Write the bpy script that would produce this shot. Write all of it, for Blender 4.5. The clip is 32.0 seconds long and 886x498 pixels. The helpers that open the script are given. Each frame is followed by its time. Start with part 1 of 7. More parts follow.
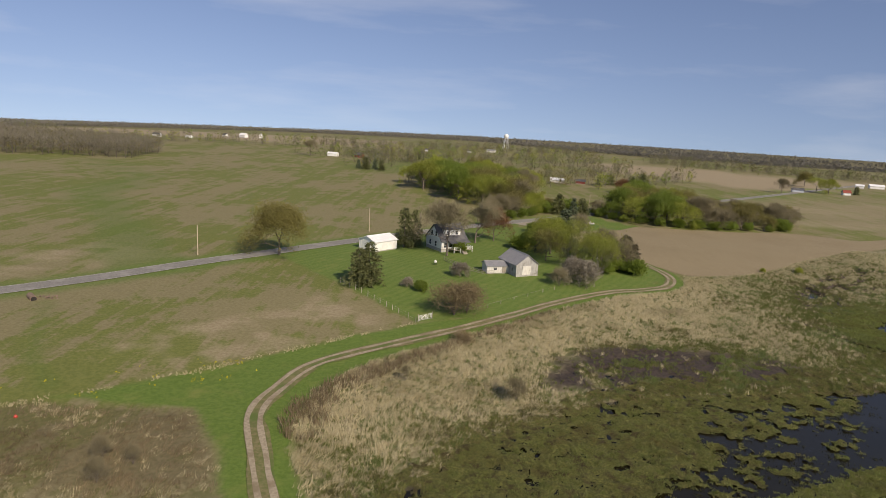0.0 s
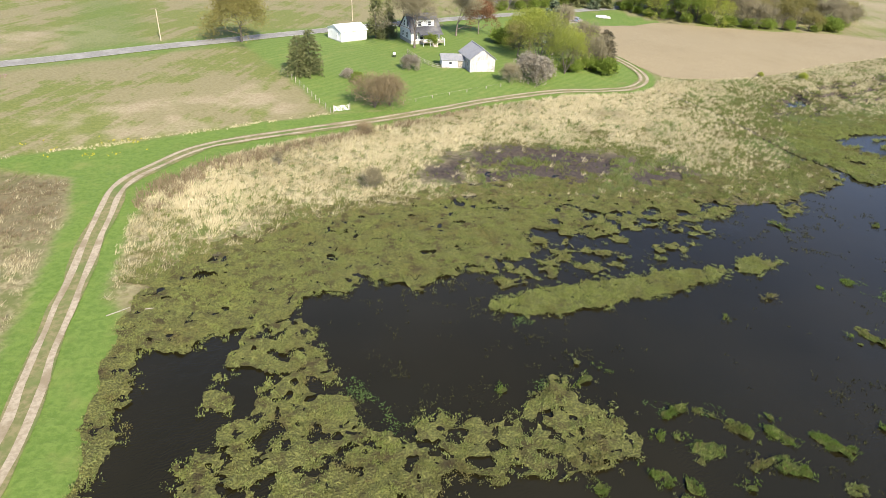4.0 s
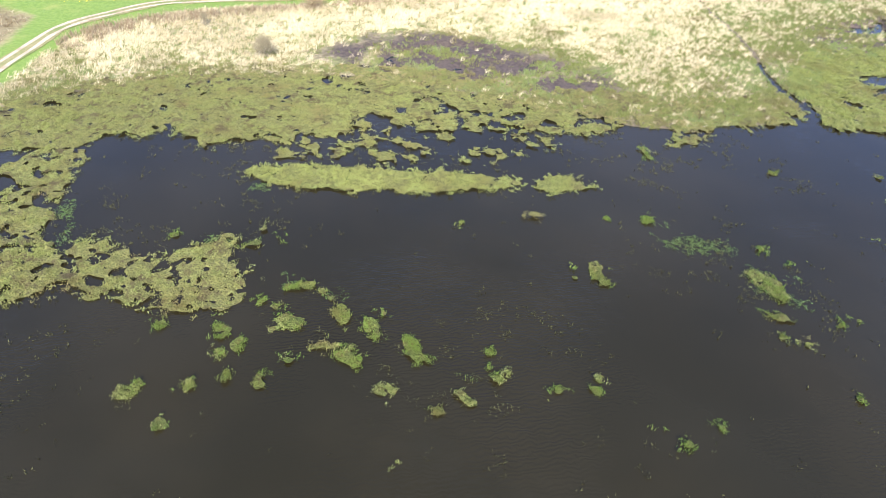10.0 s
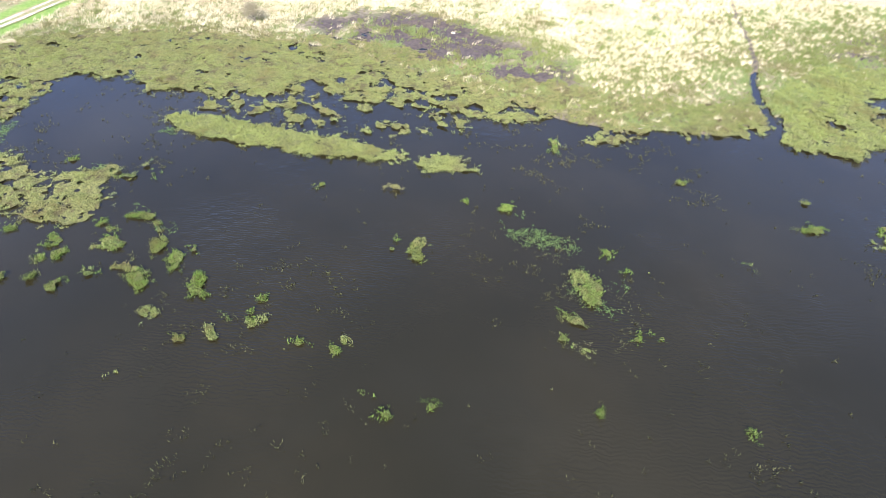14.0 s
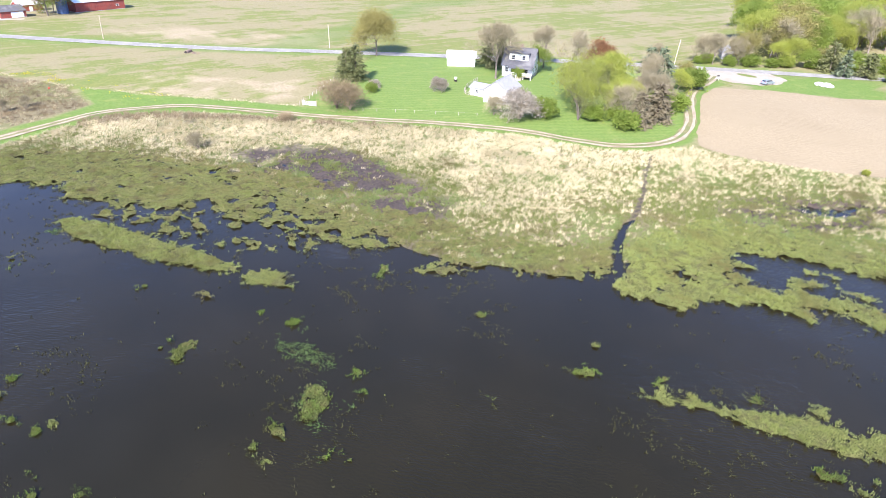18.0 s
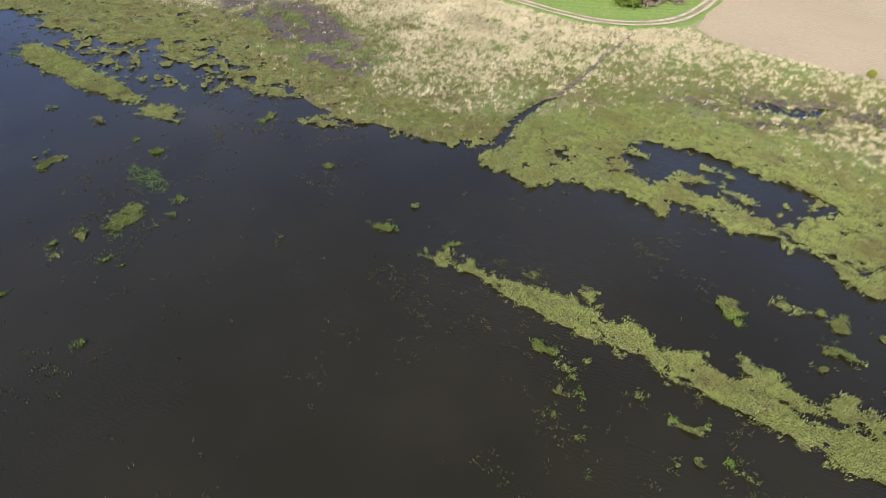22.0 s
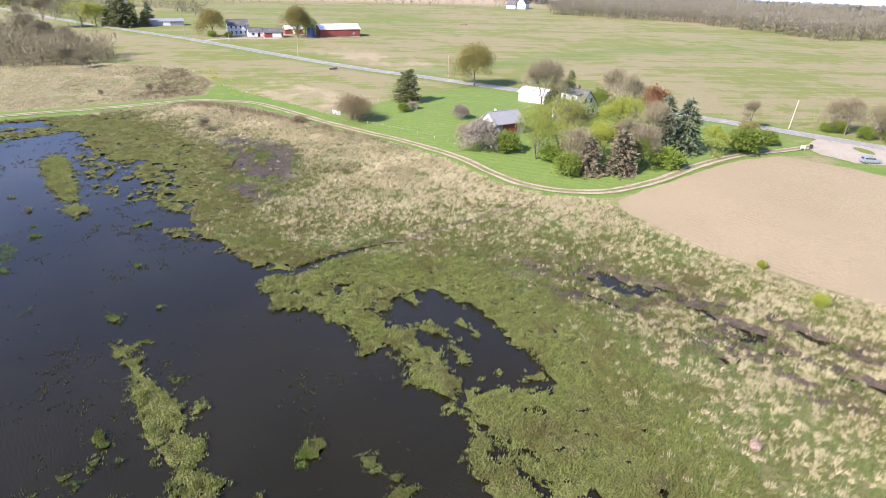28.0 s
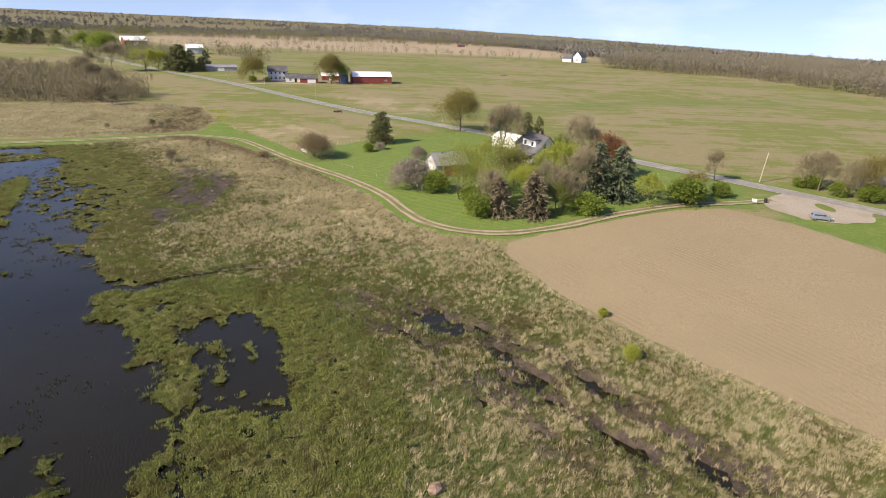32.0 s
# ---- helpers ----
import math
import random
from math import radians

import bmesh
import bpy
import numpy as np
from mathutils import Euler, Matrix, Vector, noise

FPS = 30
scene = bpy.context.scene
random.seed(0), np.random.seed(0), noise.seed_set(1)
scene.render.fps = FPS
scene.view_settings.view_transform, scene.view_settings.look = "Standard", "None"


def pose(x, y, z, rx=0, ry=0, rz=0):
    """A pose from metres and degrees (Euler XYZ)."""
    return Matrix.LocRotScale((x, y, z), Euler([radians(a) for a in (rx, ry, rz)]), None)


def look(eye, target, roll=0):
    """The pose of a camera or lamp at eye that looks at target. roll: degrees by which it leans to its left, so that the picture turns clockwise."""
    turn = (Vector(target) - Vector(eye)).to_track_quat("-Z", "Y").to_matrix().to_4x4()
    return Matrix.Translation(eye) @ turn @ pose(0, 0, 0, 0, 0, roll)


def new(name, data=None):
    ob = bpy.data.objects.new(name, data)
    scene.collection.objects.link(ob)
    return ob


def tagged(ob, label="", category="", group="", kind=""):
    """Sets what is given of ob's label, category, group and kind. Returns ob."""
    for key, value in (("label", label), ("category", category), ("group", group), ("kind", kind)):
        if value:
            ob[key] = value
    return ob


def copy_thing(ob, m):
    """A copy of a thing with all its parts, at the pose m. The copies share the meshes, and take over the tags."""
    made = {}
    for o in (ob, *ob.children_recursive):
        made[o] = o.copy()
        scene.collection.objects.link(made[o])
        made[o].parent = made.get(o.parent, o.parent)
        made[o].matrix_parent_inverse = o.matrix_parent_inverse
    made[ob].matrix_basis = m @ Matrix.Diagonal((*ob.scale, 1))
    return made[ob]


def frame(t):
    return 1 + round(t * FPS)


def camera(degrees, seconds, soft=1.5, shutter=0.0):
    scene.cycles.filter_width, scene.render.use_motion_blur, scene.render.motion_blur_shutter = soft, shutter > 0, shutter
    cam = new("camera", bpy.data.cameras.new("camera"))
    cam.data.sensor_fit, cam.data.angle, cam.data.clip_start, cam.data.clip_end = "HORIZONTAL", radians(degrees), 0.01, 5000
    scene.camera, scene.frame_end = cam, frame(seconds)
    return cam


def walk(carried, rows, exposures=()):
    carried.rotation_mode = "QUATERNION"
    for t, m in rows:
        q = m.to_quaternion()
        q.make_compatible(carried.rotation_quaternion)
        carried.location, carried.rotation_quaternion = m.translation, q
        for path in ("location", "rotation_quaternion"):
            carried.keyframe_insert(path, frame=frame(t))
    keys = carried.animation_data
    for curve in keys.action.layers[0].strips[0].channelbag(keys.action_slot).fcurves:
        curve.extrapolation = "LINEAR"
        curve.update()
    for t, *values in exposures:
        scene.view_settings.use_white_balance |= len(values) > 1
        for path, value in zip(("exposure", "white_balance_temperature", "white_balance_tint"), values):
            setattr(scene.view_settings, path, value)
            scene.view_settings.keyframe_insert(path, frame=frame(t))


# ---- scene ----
cam = camera(70.6, 32.0, soft=0.65)
METRES, EYE, TILT, LEAN, TURN = 285.71, 42.0, 0.0, 0.0, 0.0
ROWS = [
    (0.0, 0.0, 0.0, 0.0, 0.75, -11.81, -3.58),
    (0.5, 0.0133, -0.0025, 0.0008, 0.77, -18.62, -3.67),
    (1.0, 0.0273, -0.004, 0.0013, 0.73, -25.09, -3.75),
    (1.5, 0.0414, -0.0035, 0.0031, 1.04, -26.53, -3.84),
    (2.0, 0.0571, -0.0035, 0.0036, 2.22, -26.82, -3.76),
    (2.5, 0.073, -0.002, 0.0043, 3.01, -27.59, -3.77),
    (4.5, 0.1389, -0.0001, 0.0045, 10.55, -31.87, -3.17),
    (5.0, 0.1558, 0.0027, 0.0054, 11.89, -33.41, -3.07),
    (5.5, 0.1724, 0.0056, 0.0058, 13.35, -33.39, -2.97),
    (6.0, 0.1887, 0.0081, 0.0066, 16.53, -33.46, -2.74),
    (6.5, 0.2049, 0.0113, 0.0066, 19.68, -33.46, -2.56),
    (7.0, 0.2207, 0.0152, 0.0066, 21.68, -34.47, -2.4),
    (7.5, 0.2355, 0.0198, 0.0068, 22.47, -36.4, -2.44),
    (8.0, 0.2495, 0.0245, 0.0071, 23.21, -39.7, -2.5),
    (8.5, 0.2637, 0.0303, 0.0072, 24.42, -39.74, -2.46),
    (9.0, 0.2768, 0.0354, 0.0072, 25.72, -39.69, -2.42),
    (9.5, 0.29, 0.0408, 0.0074, 27.38, -39.64, -2.38),
    (10.0, 0.3029, 0.0463, 0.0073, 28.7, -39.62, -2.39),
    (10.5, 0.3158, 0.052, 0.0073, 29.74, -40.19, -2.37),
    (11.0, 0.3293, 0.0587, 0.0072, 31.06, -40.15, -2.23),
    (11.5, 0.3427, 0.0657, 0.0067, 32.94, -40.12, -2.04),
    (12.0, 0.3559, 0.073, 0.0061, 37.34, -40.36, -1.76),
    (12.5, 0.3683, 0.0804, 0.006, 41.62, -40.5, -1.41),
    (13.0, 0.3802, 0.0887, 0.0057, 42.68, -40.49, -1.35),
    (13.5, 0.3914, 0.0966, 0.005, 42.91, -40.31, -1.43),
    (14.0, 0.4025, 0.1043, 0.0049, 43.4, -40.27, -1.56),
    (14.5, 0.4142, 0.1123, 0.0051, 44.14, -40.23, -1.56),
    (16.5, 0.4617, 0.1502, 0.007, 46.78, -40.02, -1.63),
    (17.0, 0.4728, 0.1618, 0.0075, 47.54, -40.7, -1.69),
    (17.5, 0.4828, 0.1752, 0.0092, 49.52, -31.72, -1.66),
    (18.0, 0.4943, 0.1865, 0.007, 52.4, -27.86, -1.6),
    (18.5, 0.5045, 0.1988, 0.0073, 55.14, -24.17, -1.55),
    (19.0, 0.5149, 0.2102, 0.0058, 56.85, -23.91, -1.62),
    (19.5, 0.5242, 0.2219, 0.0054, 57.99, -23.82, -1.72),
    (20.0, 0.5331, 0.2342, 0.0052, 59.37, -23.77, -1.73),
    (20.5, 0.5417, 0.247, 0.0049, 60.46, -23.73, -1.75),
    (21.0, 0.5503, 0.2593, 0.0042, 62.05, -24.53, -1.74),
    (21.5, 0.5589, 0.2712, 0.0038, 63.86, -28.95, -1.78),
    (22.0, 0.568, 0.2827, 0.0021, 65.08, -38.47, -1.8),
    (22.5, 0.5743, 0.2959, 0.0045, 66.78, -43.2, -1.87),
    (23.0, 0.5825, 0.3096, 0.004, 68.61, -44.81, -1.82),
    (23.5, 0.5891, 0.3233, 0.0042, 70.12, -48.25, -1.89),
    (24.0, 0.5957, 0.3373, 0.0042, 72.3, -48.59, -1.9),
    (24.5, 0.602, 0.3516, 0.0042, 74.78, -48.85, -1.82),
    (25.0, 0.6079, 0.3672, 0.0038, 76.77, -48.85, -1.77),
    (25.5, 0.6127, 0.3828, 0.0043, 77.73, -45.29, -1.86),
    (26.0, 0.6177, 0.3992, 0.0044, 78.75, -41.31, -1.72),
    (26.5, 0.6224, 0.4159, 0.0042, 79.84, -37.31, -1.59),
    (28.5, 0.6355, 0.4826, 0.0009, 84.63, -23.0, -1.56),
    (29.0, 0.6376, 0.4986, 0.0004, 85.01, -22.94, -1.67),
    (29.5, 0.6391, 0.5149, 0.0002, 86.48, -22.79, -1.67),
    (30.0, 0.6406, 0.5319, -0.0007, 87.84, -20.83, -1.63),
    (30.5, 0.6417, 0.5483, -0.0011, 88.41, -20.69, -1.74),
    (31.0, 0.6421, 0.5645, -0.0016, 89.29, -20.58, -1.81),
    (31.5, 0.6418, 0.5808, -0.0022, 90.59, -20.55, -1.78),
    (32.0, 0.6413, 0.5973, -0.0028, 92.05, -20.45, -1.8),
]
walk(cam, [(t, pose(0, 0, EYE, TILT, LEAN, TURN) @ pose(METRES * x, METRES * y, METRES * z, 90 + pitch, roll, yaw)) for t, x, y, z, yaw, pitch, roll in ROWS],
     exposures=[(0.0, -0.05, 7450, 13), (1.0, 0.25, 7650, 10), (2.5, 0.92, 7200, 8), (6.0, 1.33, 6500, 9), (9.0, 1.86, 6150, 15), (13.0, 2.16, 5900, 16), (16.5, 2.25, 5750, 17), (18.0, 1.85, 5850, 18), (19.0, 1.4, 5950, 19), (21.0, 1.17, 6150, 18), (22.0, 1.33, 6250, 15), (23.0, 1.85, 6200, 17), (24.0, 2.27, 6200, 17), (25.0, 2.49, 6100, 19), (26.0, 2.32, 5950, 20), (29.0, 1.10, 6500, 18), (32.0, 0.78, 7300, 16)])

# ---- light: afternoon sun, thin clear sky ----
SUN_AZ, SUN_EL = math.atan2(0.57, -0.82), radians(37)
world = bpy.data.worlds.new("sky")
scene.world = world
world.use_nodes = True
wn, wl = world.node_tree.nodes, world.node_tree.links
wn.clear()
sky = wn.new("ShaderNodeTexSky")
sky.sky_type = "NISHITA"
sky.sun_disc = False
sky.sun_elevation, sky.sun_rotation = SUN_EL, SUN_AZ
sky.altitude, sky.air_density, sky.dust_density, sky.ozone_density = 250, 1.0, 0.5, 1.2
back = wn.new("ShaderNodeBackground")
back.inputs["Strength"].default_value = 0.105
wout = wn.new("ShaderNodeOutputWorld")
tint = wn.new("ShaderNodeMix")
tint.data_type, tint.blend_type = "RGBA", "MULTIPLY"
tint.inputs[0].default_value, tint.inputs[7].default_value = 1.0, (0.905, 0.92, 1.11, 1)
way = wn.new("ShaderNodeTexCoord")
axes = wn.new("ShaderNodeSeparateXYZ")
join = wn.new("ShaderNodeCombineXYZ")
lift = wn.new("ShaderNodeMath")  # clear dry air: the blue reaches down to the skyline
lift.operation = "MULTIPLY_ADD"
lift.use_clamp = True
lift.inputs[1].default_value, lift.inputs[2].default_value = 0.85, 0.15
wl.new(way.outputs["Generated"], axes.inputs[0])
wl.new(axes.outputs[0], join.inputs[0])
wl.new(axes.outputs[1], join.inputs[1])
wl.new(axes.outputs[2], lift.inputs[0])
wl.new(lift.outputs[0], join.inputs[2])
wl.new(join.outputs[0], sky.inputs[0])
wl.new(sky.outputs[0], tint.inputs[6])
wisp_at = wn.new("ShaderNodeMapping")
wisp_at.inputs["Scale"].default_value, wisp_at.inputs["Rotation"].default_value = (1.2, 3.0, 9.0), (0.0, 0.06, 0.4)
wisps = wn.new("ShaderNodeTexNoise")  # faint cirrus over the whole sky
wisps.inputs["Scale"].default_value, wisps.inputs["Detail"].default_value, wisps.inputs["Roughness"].default_value = 1.6, 6.0, 0.55
veil = wn.new("ShaderNodeMapRange")
veil.inputs[1].default_value, veil.inputs[2].default_value, veil.inputs[4].default_value = 0.48, 0.78, 0.22
cirrus = wn.new("ShaderNodeMix")
cirrus.data_type = "RGBA"
cirrus.inputs[7].default_value = (9.0, 9.4, 10.2, 1)
wl.new(way.outputs["Generated"], wisp_at.inputs[0])
wl.new(wisp_at.outputs[0], wisps.inputs["Vector"])
wl.new(wisps.outputs[0], veil.inputs[0])
wl.new(veil.outputs[0], cirrus.inputs[0])
wl.new(tint.outputs[2], cirrus.inputs[6])
wl.new(cirrus.outputs[2], back.inputs["Color"])
wl.new(back.outputs[0], wout.inputs["Surface"])
sun = new("sun", bpy.data.lights.new("sun", "SUN"))
sun.data.energy, sun.data.angle, sun.data.color = 4.6, radians(0.55), (1.0, 0.915, 0.78)
sun_way = Vector((0.57 * math.cos(SUN_EL), -0.82 * math.cos(SUN_EL), math.sin(SUN_EL)))
sun.matrix_world = look(sun_way * 300, (0, 0, 0))

# ---- shape helpers ----
def sstep(a, b, v):
    t = np.clip((v - a) / (b - a), 0, 1)
    return t * t * (3 - 2 * t)


def lattice(x, y, size, seed):
    """Smooth value noise, 0 to 1, with cells of that size."""
    x, y = np.asarray(x, float) / size, np.asarray(y, float) / size
    xi, yi = np.floor(x).astype(np.int64), np.floor(y).astype(np.int64)
    fx, fy = x - xi, y - yi
    fx, fy = fx * fx * (3 - 2 * fx), fy * fy * (3 - 2 * fy)

    def h(a, b):
        n = (a * 374761393 + b * 668265263 + seed * 974634777) & 0x7FFFFFFF
        n = ((n ^ (n >> 13)) * 1274126177) & 0x7FFFFFFF
        return ((n ^ (n >> 16)) & 0xFFFF) / 65535.0

    a = h(xi, yi) * (1 - fx) + h(xi + 1, yi) * fx
    b = h(xi, yi + 1) * (1 - fx) + h(xi + 1, yi + 1) * fx
    return a * (1 - fy) + b * fy


def fbm(x, y, size, seed, octaves=3):
    out, amp, tot = 0.0, 1.0, 0.0
    for k in range(octaves):
        out = out + amp * lattice(x, y, size / 2**k, seed + k)
        tot += amp
        amp *= 0.5
    return out / tot


def area_sd(x, y, pts):
    """Signed distance to a closed outline, negative inside."""
    x, y = np.asarray(x, float), np.asarray(y, float)
    d, inside, n = np.full(x.shape, 1e9), np.zeros(x.shape, bool), len(pts)
    for i in range(n):
        (ax, ay), (bx, by) = pts[i], pts[(i + 1) % n]
        ex, ey = bx - ax, by - ay
        t = np.clip(((x - ax) * ex + (y - ay) * ey) / (ex * ex + ey * ey), 0, 1)
        d = np.minimum(d, np.hypot(x - ax - t * ex, y - ay - t * ey))
        inside ^= ((ay > y) != (by > y)) & (x < ex * (y - ay) / (ey if ey else 1e-9) + ax)
    return np.where(inside, -d, d)


def stroke_sd(x, y, pts):
    """Signed distance to a chain of (x, y, radius)."""
    x, y = np.asarray(x, float), np.asarray(y, float)
    d = np.full(x.shape, 1e9)
    if len(pts) == 1:
        return np.hypot(x - pts[0][0], y - pts[0][1]) - pts[0][2]
    for (ax, ay, ar), (bx, by, br) in zip(pts, pts[1:]):
        ex, ey = bx - ax, by - ay
        t = np.clip(((x - ax) * ex + (y - ay) * ey) / (ex * ex + ey * ey), 0, 1)
        d = np.minimum(d, np.hypot(x - ax - t * ex, y - ay - t * ey) - (ar + t * (br - ar)))
    return d


def line_sd(x, y, pts):
    return stroke_sd(x, y, [(a, b, 0.0) for a, b in pts])


def curve_through(pts, step=1.0):
    """Catmull-Rom points along a line."""
    p = np.array([pts[0], *pts, pts[-1]], float)
    out = []
    for i in range(1, len(p) - 2):
        n = max(2, int(np.linalg.norm(p[i + 1] - p[i]) / step))
        for t in np.linspace(0, 1, n, endpoint=False):
            out.append(0.5 * (2 * p[i] + (p[i + 1] - p[i - 1]) * t + (2 * p[i - 1] - 5 * p[i] + 4 * p[i + 1] - p[i + 2]) * t**2
                              + (3 * p[i] - p[i - 1] - 3 * p[i + 1] + p[i + 2]) * t**3))
    out.append(p[-2])
    return np.array(out)


def tri_mesh(name, verts, tris, materials, index=None, smooth=False):
    """A mesh from arrays of places and triangles."""
    verts, tris = np.asarray(verts, np.float32), np.asarray(tris, np.int32)
    me = bpy.data.meshes.new(name)
    me.vertices.add(len(verts))
    me.vertices.foreach_set("co", verts.ravel())
    me.loops.add(3 * len(tris))
    me.loops.foreach_set("vertex_index", tris.ravel())
    me.polygons.add(len(tris))
    me.polygons.foreach_set("loop_start", np.arange(0, 3 * len(tris), 3, dtype=np.int32))
    if index is not None:
        me.polygons.foreach_set("material_index", np.asarray(index, np.int32))
    me.polygons.foreach_set("use_smooth", np.full(len(tris), smooth))
    for m in materials if isinstance(materials, (list, tuple)) else [materials]:
        me.materials.append(m)
    me.update(calc_edges=True)
    return me


def part(name, bm, material, parent, label="", m=None):
    """Links a bmesh as one mesh under a thing or a part."""
    me = bpy.data.meshes.new(name)
    bm.to_mesh(me)
    bm.free()
    me.materials.append(material)
    ob = new(name, me)
    ob.parent = parent
    if m is not None:
        ob.matrix_basis = m
    if label:
        ob["label"] = label
    return ob


def part_mesh(name, me, parent, label="", m=None):
    ob = new(name, me)
    ob.parent = parent
    if m is not None:
        ob.matrix_basis = m
    if label:
        ob["label"] = label
    return ob


def thing(name, label, category, m, group=""):
    ob = new(name)
    ob.matrix_basis = m
    return tagged(ob, label, category, group)


def box(bm, x0, y0, z0, x1, y1, z1, bevel=0.0):
    vs = [bm.verts.new(p) for p in ((x0, y0, z0), (x1, y0, z0), (x1, y1, z0), (x0, y1, z0), (x0, y0, z1), (x1, y0, z1), (x1, y1, z1), (x0, y1, z1))]
    fs = [bm.faces.new([vs[i] for i in f]) for f in ((3, 2, 1, 0), (4, 5, 6, 7), (0, 1, 5, 4), (1, 2, 6, 5), (2, 3, 7, 6), (3, 0, 4, 7))]
    if bevel:
        bmesh.ops.bevel(bm, geom=list({e for f in fs for e in f.edges}), offset=bevel, segments=1, affect="EDGES")
    return bm


def boxes(*dims, bevel=0.0):
    bm = bmesh.new()
    for d in dims:
        box(bm, *d, bevel=bevel)
    return bm


def tube(bm, a, b, r0, r1, sides=6):
    a, b = Vector(a), Vector(b)
    q = (b - a).to_track_quat("Z", "Y")
    rings = []
    for p, r in ((a, r0), (b, r1)):
        rings.append([bm.verts.new(p + q @ Vector((r * math.cos(k * math.tau / sides), r * math.sin(k * math.tau / sides), 0))) for k in range(sides)])
    for k in range(sides):
        bm.faces.new((rings[0][k], rings[0][(k + 1) % sides], rings[1][(k + 1) % sides], rings[1][k]))
    bm.faces.new(rings[0][::-1])
    bm.faces.new(rings[1])
    return bm


def prism(bm, outline, y0, y1):
    """An outline in x and z, drawn out from y0 to y1."""
    a = [bm.verts.new((x, y0, z)) for x, z in outline]
    b = [bm.verts.new((x, y1, z)) for x, z in outline]
    n = len(outline)
    bm.faces.new(a)
    bm.faces.new(b[::-1])
    for k in range(n):
        bm.faces.new((a[(k + 1) % n], a[k], b[k], b[(k + 1) % n]))
    return bm


# ---- the lie of the land ----
BASIN = [(14, -200), (8, 14), (4, 30), (-0.5, 42), (-4.5, 50), (-5, 61), (1, 68), (5, 76), (17, 84), (26, 90), (38, 95), (50, 97), (62, 99), (75, 101), (84, 106), (90, 112),
         (95, 122), (97, 133), (97.5, 141), (101, 149), (109, 154.5), (120, 158), (135, 159.5), (150, 157), (162, 154), (175, 150), (260, 170), (260, -200)]
CREEK = [(96.8, 120.4, 0.75), (94.0, 123.5, 0.6), (91.2, 126.9, 0.52), (88.7, 130.8, 0.45), (87.1, 134, 0.4), (86.3, 137, 0.35), (84.3, 141.3, 0.35), (81, 147, 0.34), (76.8, 153.2, 0.28), (72, 160.8, 0.24), (68.5, 167, 0.15)]
POOLS = [(100, 166, 1.6), (106, 172, 1.9), (112, 178.5, 1.7), (120, 184, 2.0), (127, 189, 1.8), (134, 197, 2.0), (141, 204, 1.6)]
MUD_N = [(17, 95), (22, 109), (32, 115.5), (49, 118.5), (62, 116.5), (70, 111), (62, 104), (49, 99), (39, 96.5), (29, 92)]
MUD_E = [(93, 149), (91, 160), (97, 171), (111, 188), (125, 200), (142, 213), (152, 200), (137, 184), (121, 168), (108, 156)]


WOODS_AT = [(-180, 1350), (-60, 1350), (-35, 1270), (-27, 1090), (-17, 1000), (-8, 1150), (0, 1700), (18, 1900), (33, 1500), (45, 800), (55, 600), (64, 590), (74, 640), (84, 900), (99, 1050), (110, 1000), (119, 1050), (127, 1150), (150, 1300), (180, 1350)]


# the country falls gently away to the north-west
FALL_AT = [-180, -90, -35, 0, 35, 57, 92, 127, 160, 180]
FALL = [0.012, 0.012, 0.016, 0.021, 0.034, 0.037, 0.013, 0.002, 0.002, 0.012]


def woods_reach(x, y):
    """How far past the woods of the skyline a place lies."""
    a = np.degrees(np.arctan2(60 - x, y - 120))
    return np.hypot(x - 60, y - 120) - np.interp(a, [p[0] for p in WOODS_AT], [p[1] for p in WOODS_AT])


def streaks(x, y, seed):
    """Noise drawn out along the old furrows of the marsh, 0 to 1."""
    return fbm((0.72 * x + 0.69 * y) * 0.3, 0.69 * x - 0.72 * y, 2.6, seed, 4)


def land(x, y):
    x, y = np.asarray(x, float), np.asarray(y, float)
    d = area_sd(x, y, BASIN) + 3.6 * (fbm(x, y, 6, 37, 4) - 0.5)
    z = -0.8 + 0.95 * sstep(-3, 2, d) + 0.65 * sstep(2, 26, d) + 1.2 * sstep(26, 75, d)
    wet = sstep(3.5, -0.5, stroke_sd(x, y, POOLS)) * sstep(0.41, 0.50, streaks(x, y, 33))
    wet = np.maximum(wet, sstep(0, -4, area_sd(x, y, MUD_E)) * sstep(0.55, 0.66, streaks(x, y, 33)))
    wet = np.maximum(wet, 0.8 * sstep(-1, -4, area_sd(x, y, MUD_N)) * sstep(0.55, 0.66, fbm(x, y, 3.0, 35, 4)))
    z = z - wet * sstep(0.30, 0.46, fbm(x, y, 2.4, 38, 3)) * np.clip(z + 0.12, 0, 1)
    z = z - np.clip(z + 0.35, 0, 1) * sstep(0.7, -0.2, stroke_sd(x, y, CREEK)) * sstep(140.5, 136, y)
    z = z - np.interp(np.degrees(np.arctan2(60 - x, y - 120)), FALL_AT, FALL) * np.clip(np.hypot(x - 60, y - 120) - 750, 0, None)
    return z + 0.10 * (fbm(x, y, 14, 3) - 0.5) * sstep(2, 12, d) + 0.12 * (fbm(x, y, 1.7, 5, 2) - 0.5) * sstep(0, 6, d) * sstep(40, 20, d)


def land_at(x, y):
    return float(land(np.array([x]), np.array([y]))[0])


# ---- materials ----
def material(name):
    m = bpy.data.materials.new(name)
    m.use_nodes = True
    n, l = m.node_tree.nodes, m.node_tree.links
    return m, n, l, n["Principled BSDF"]


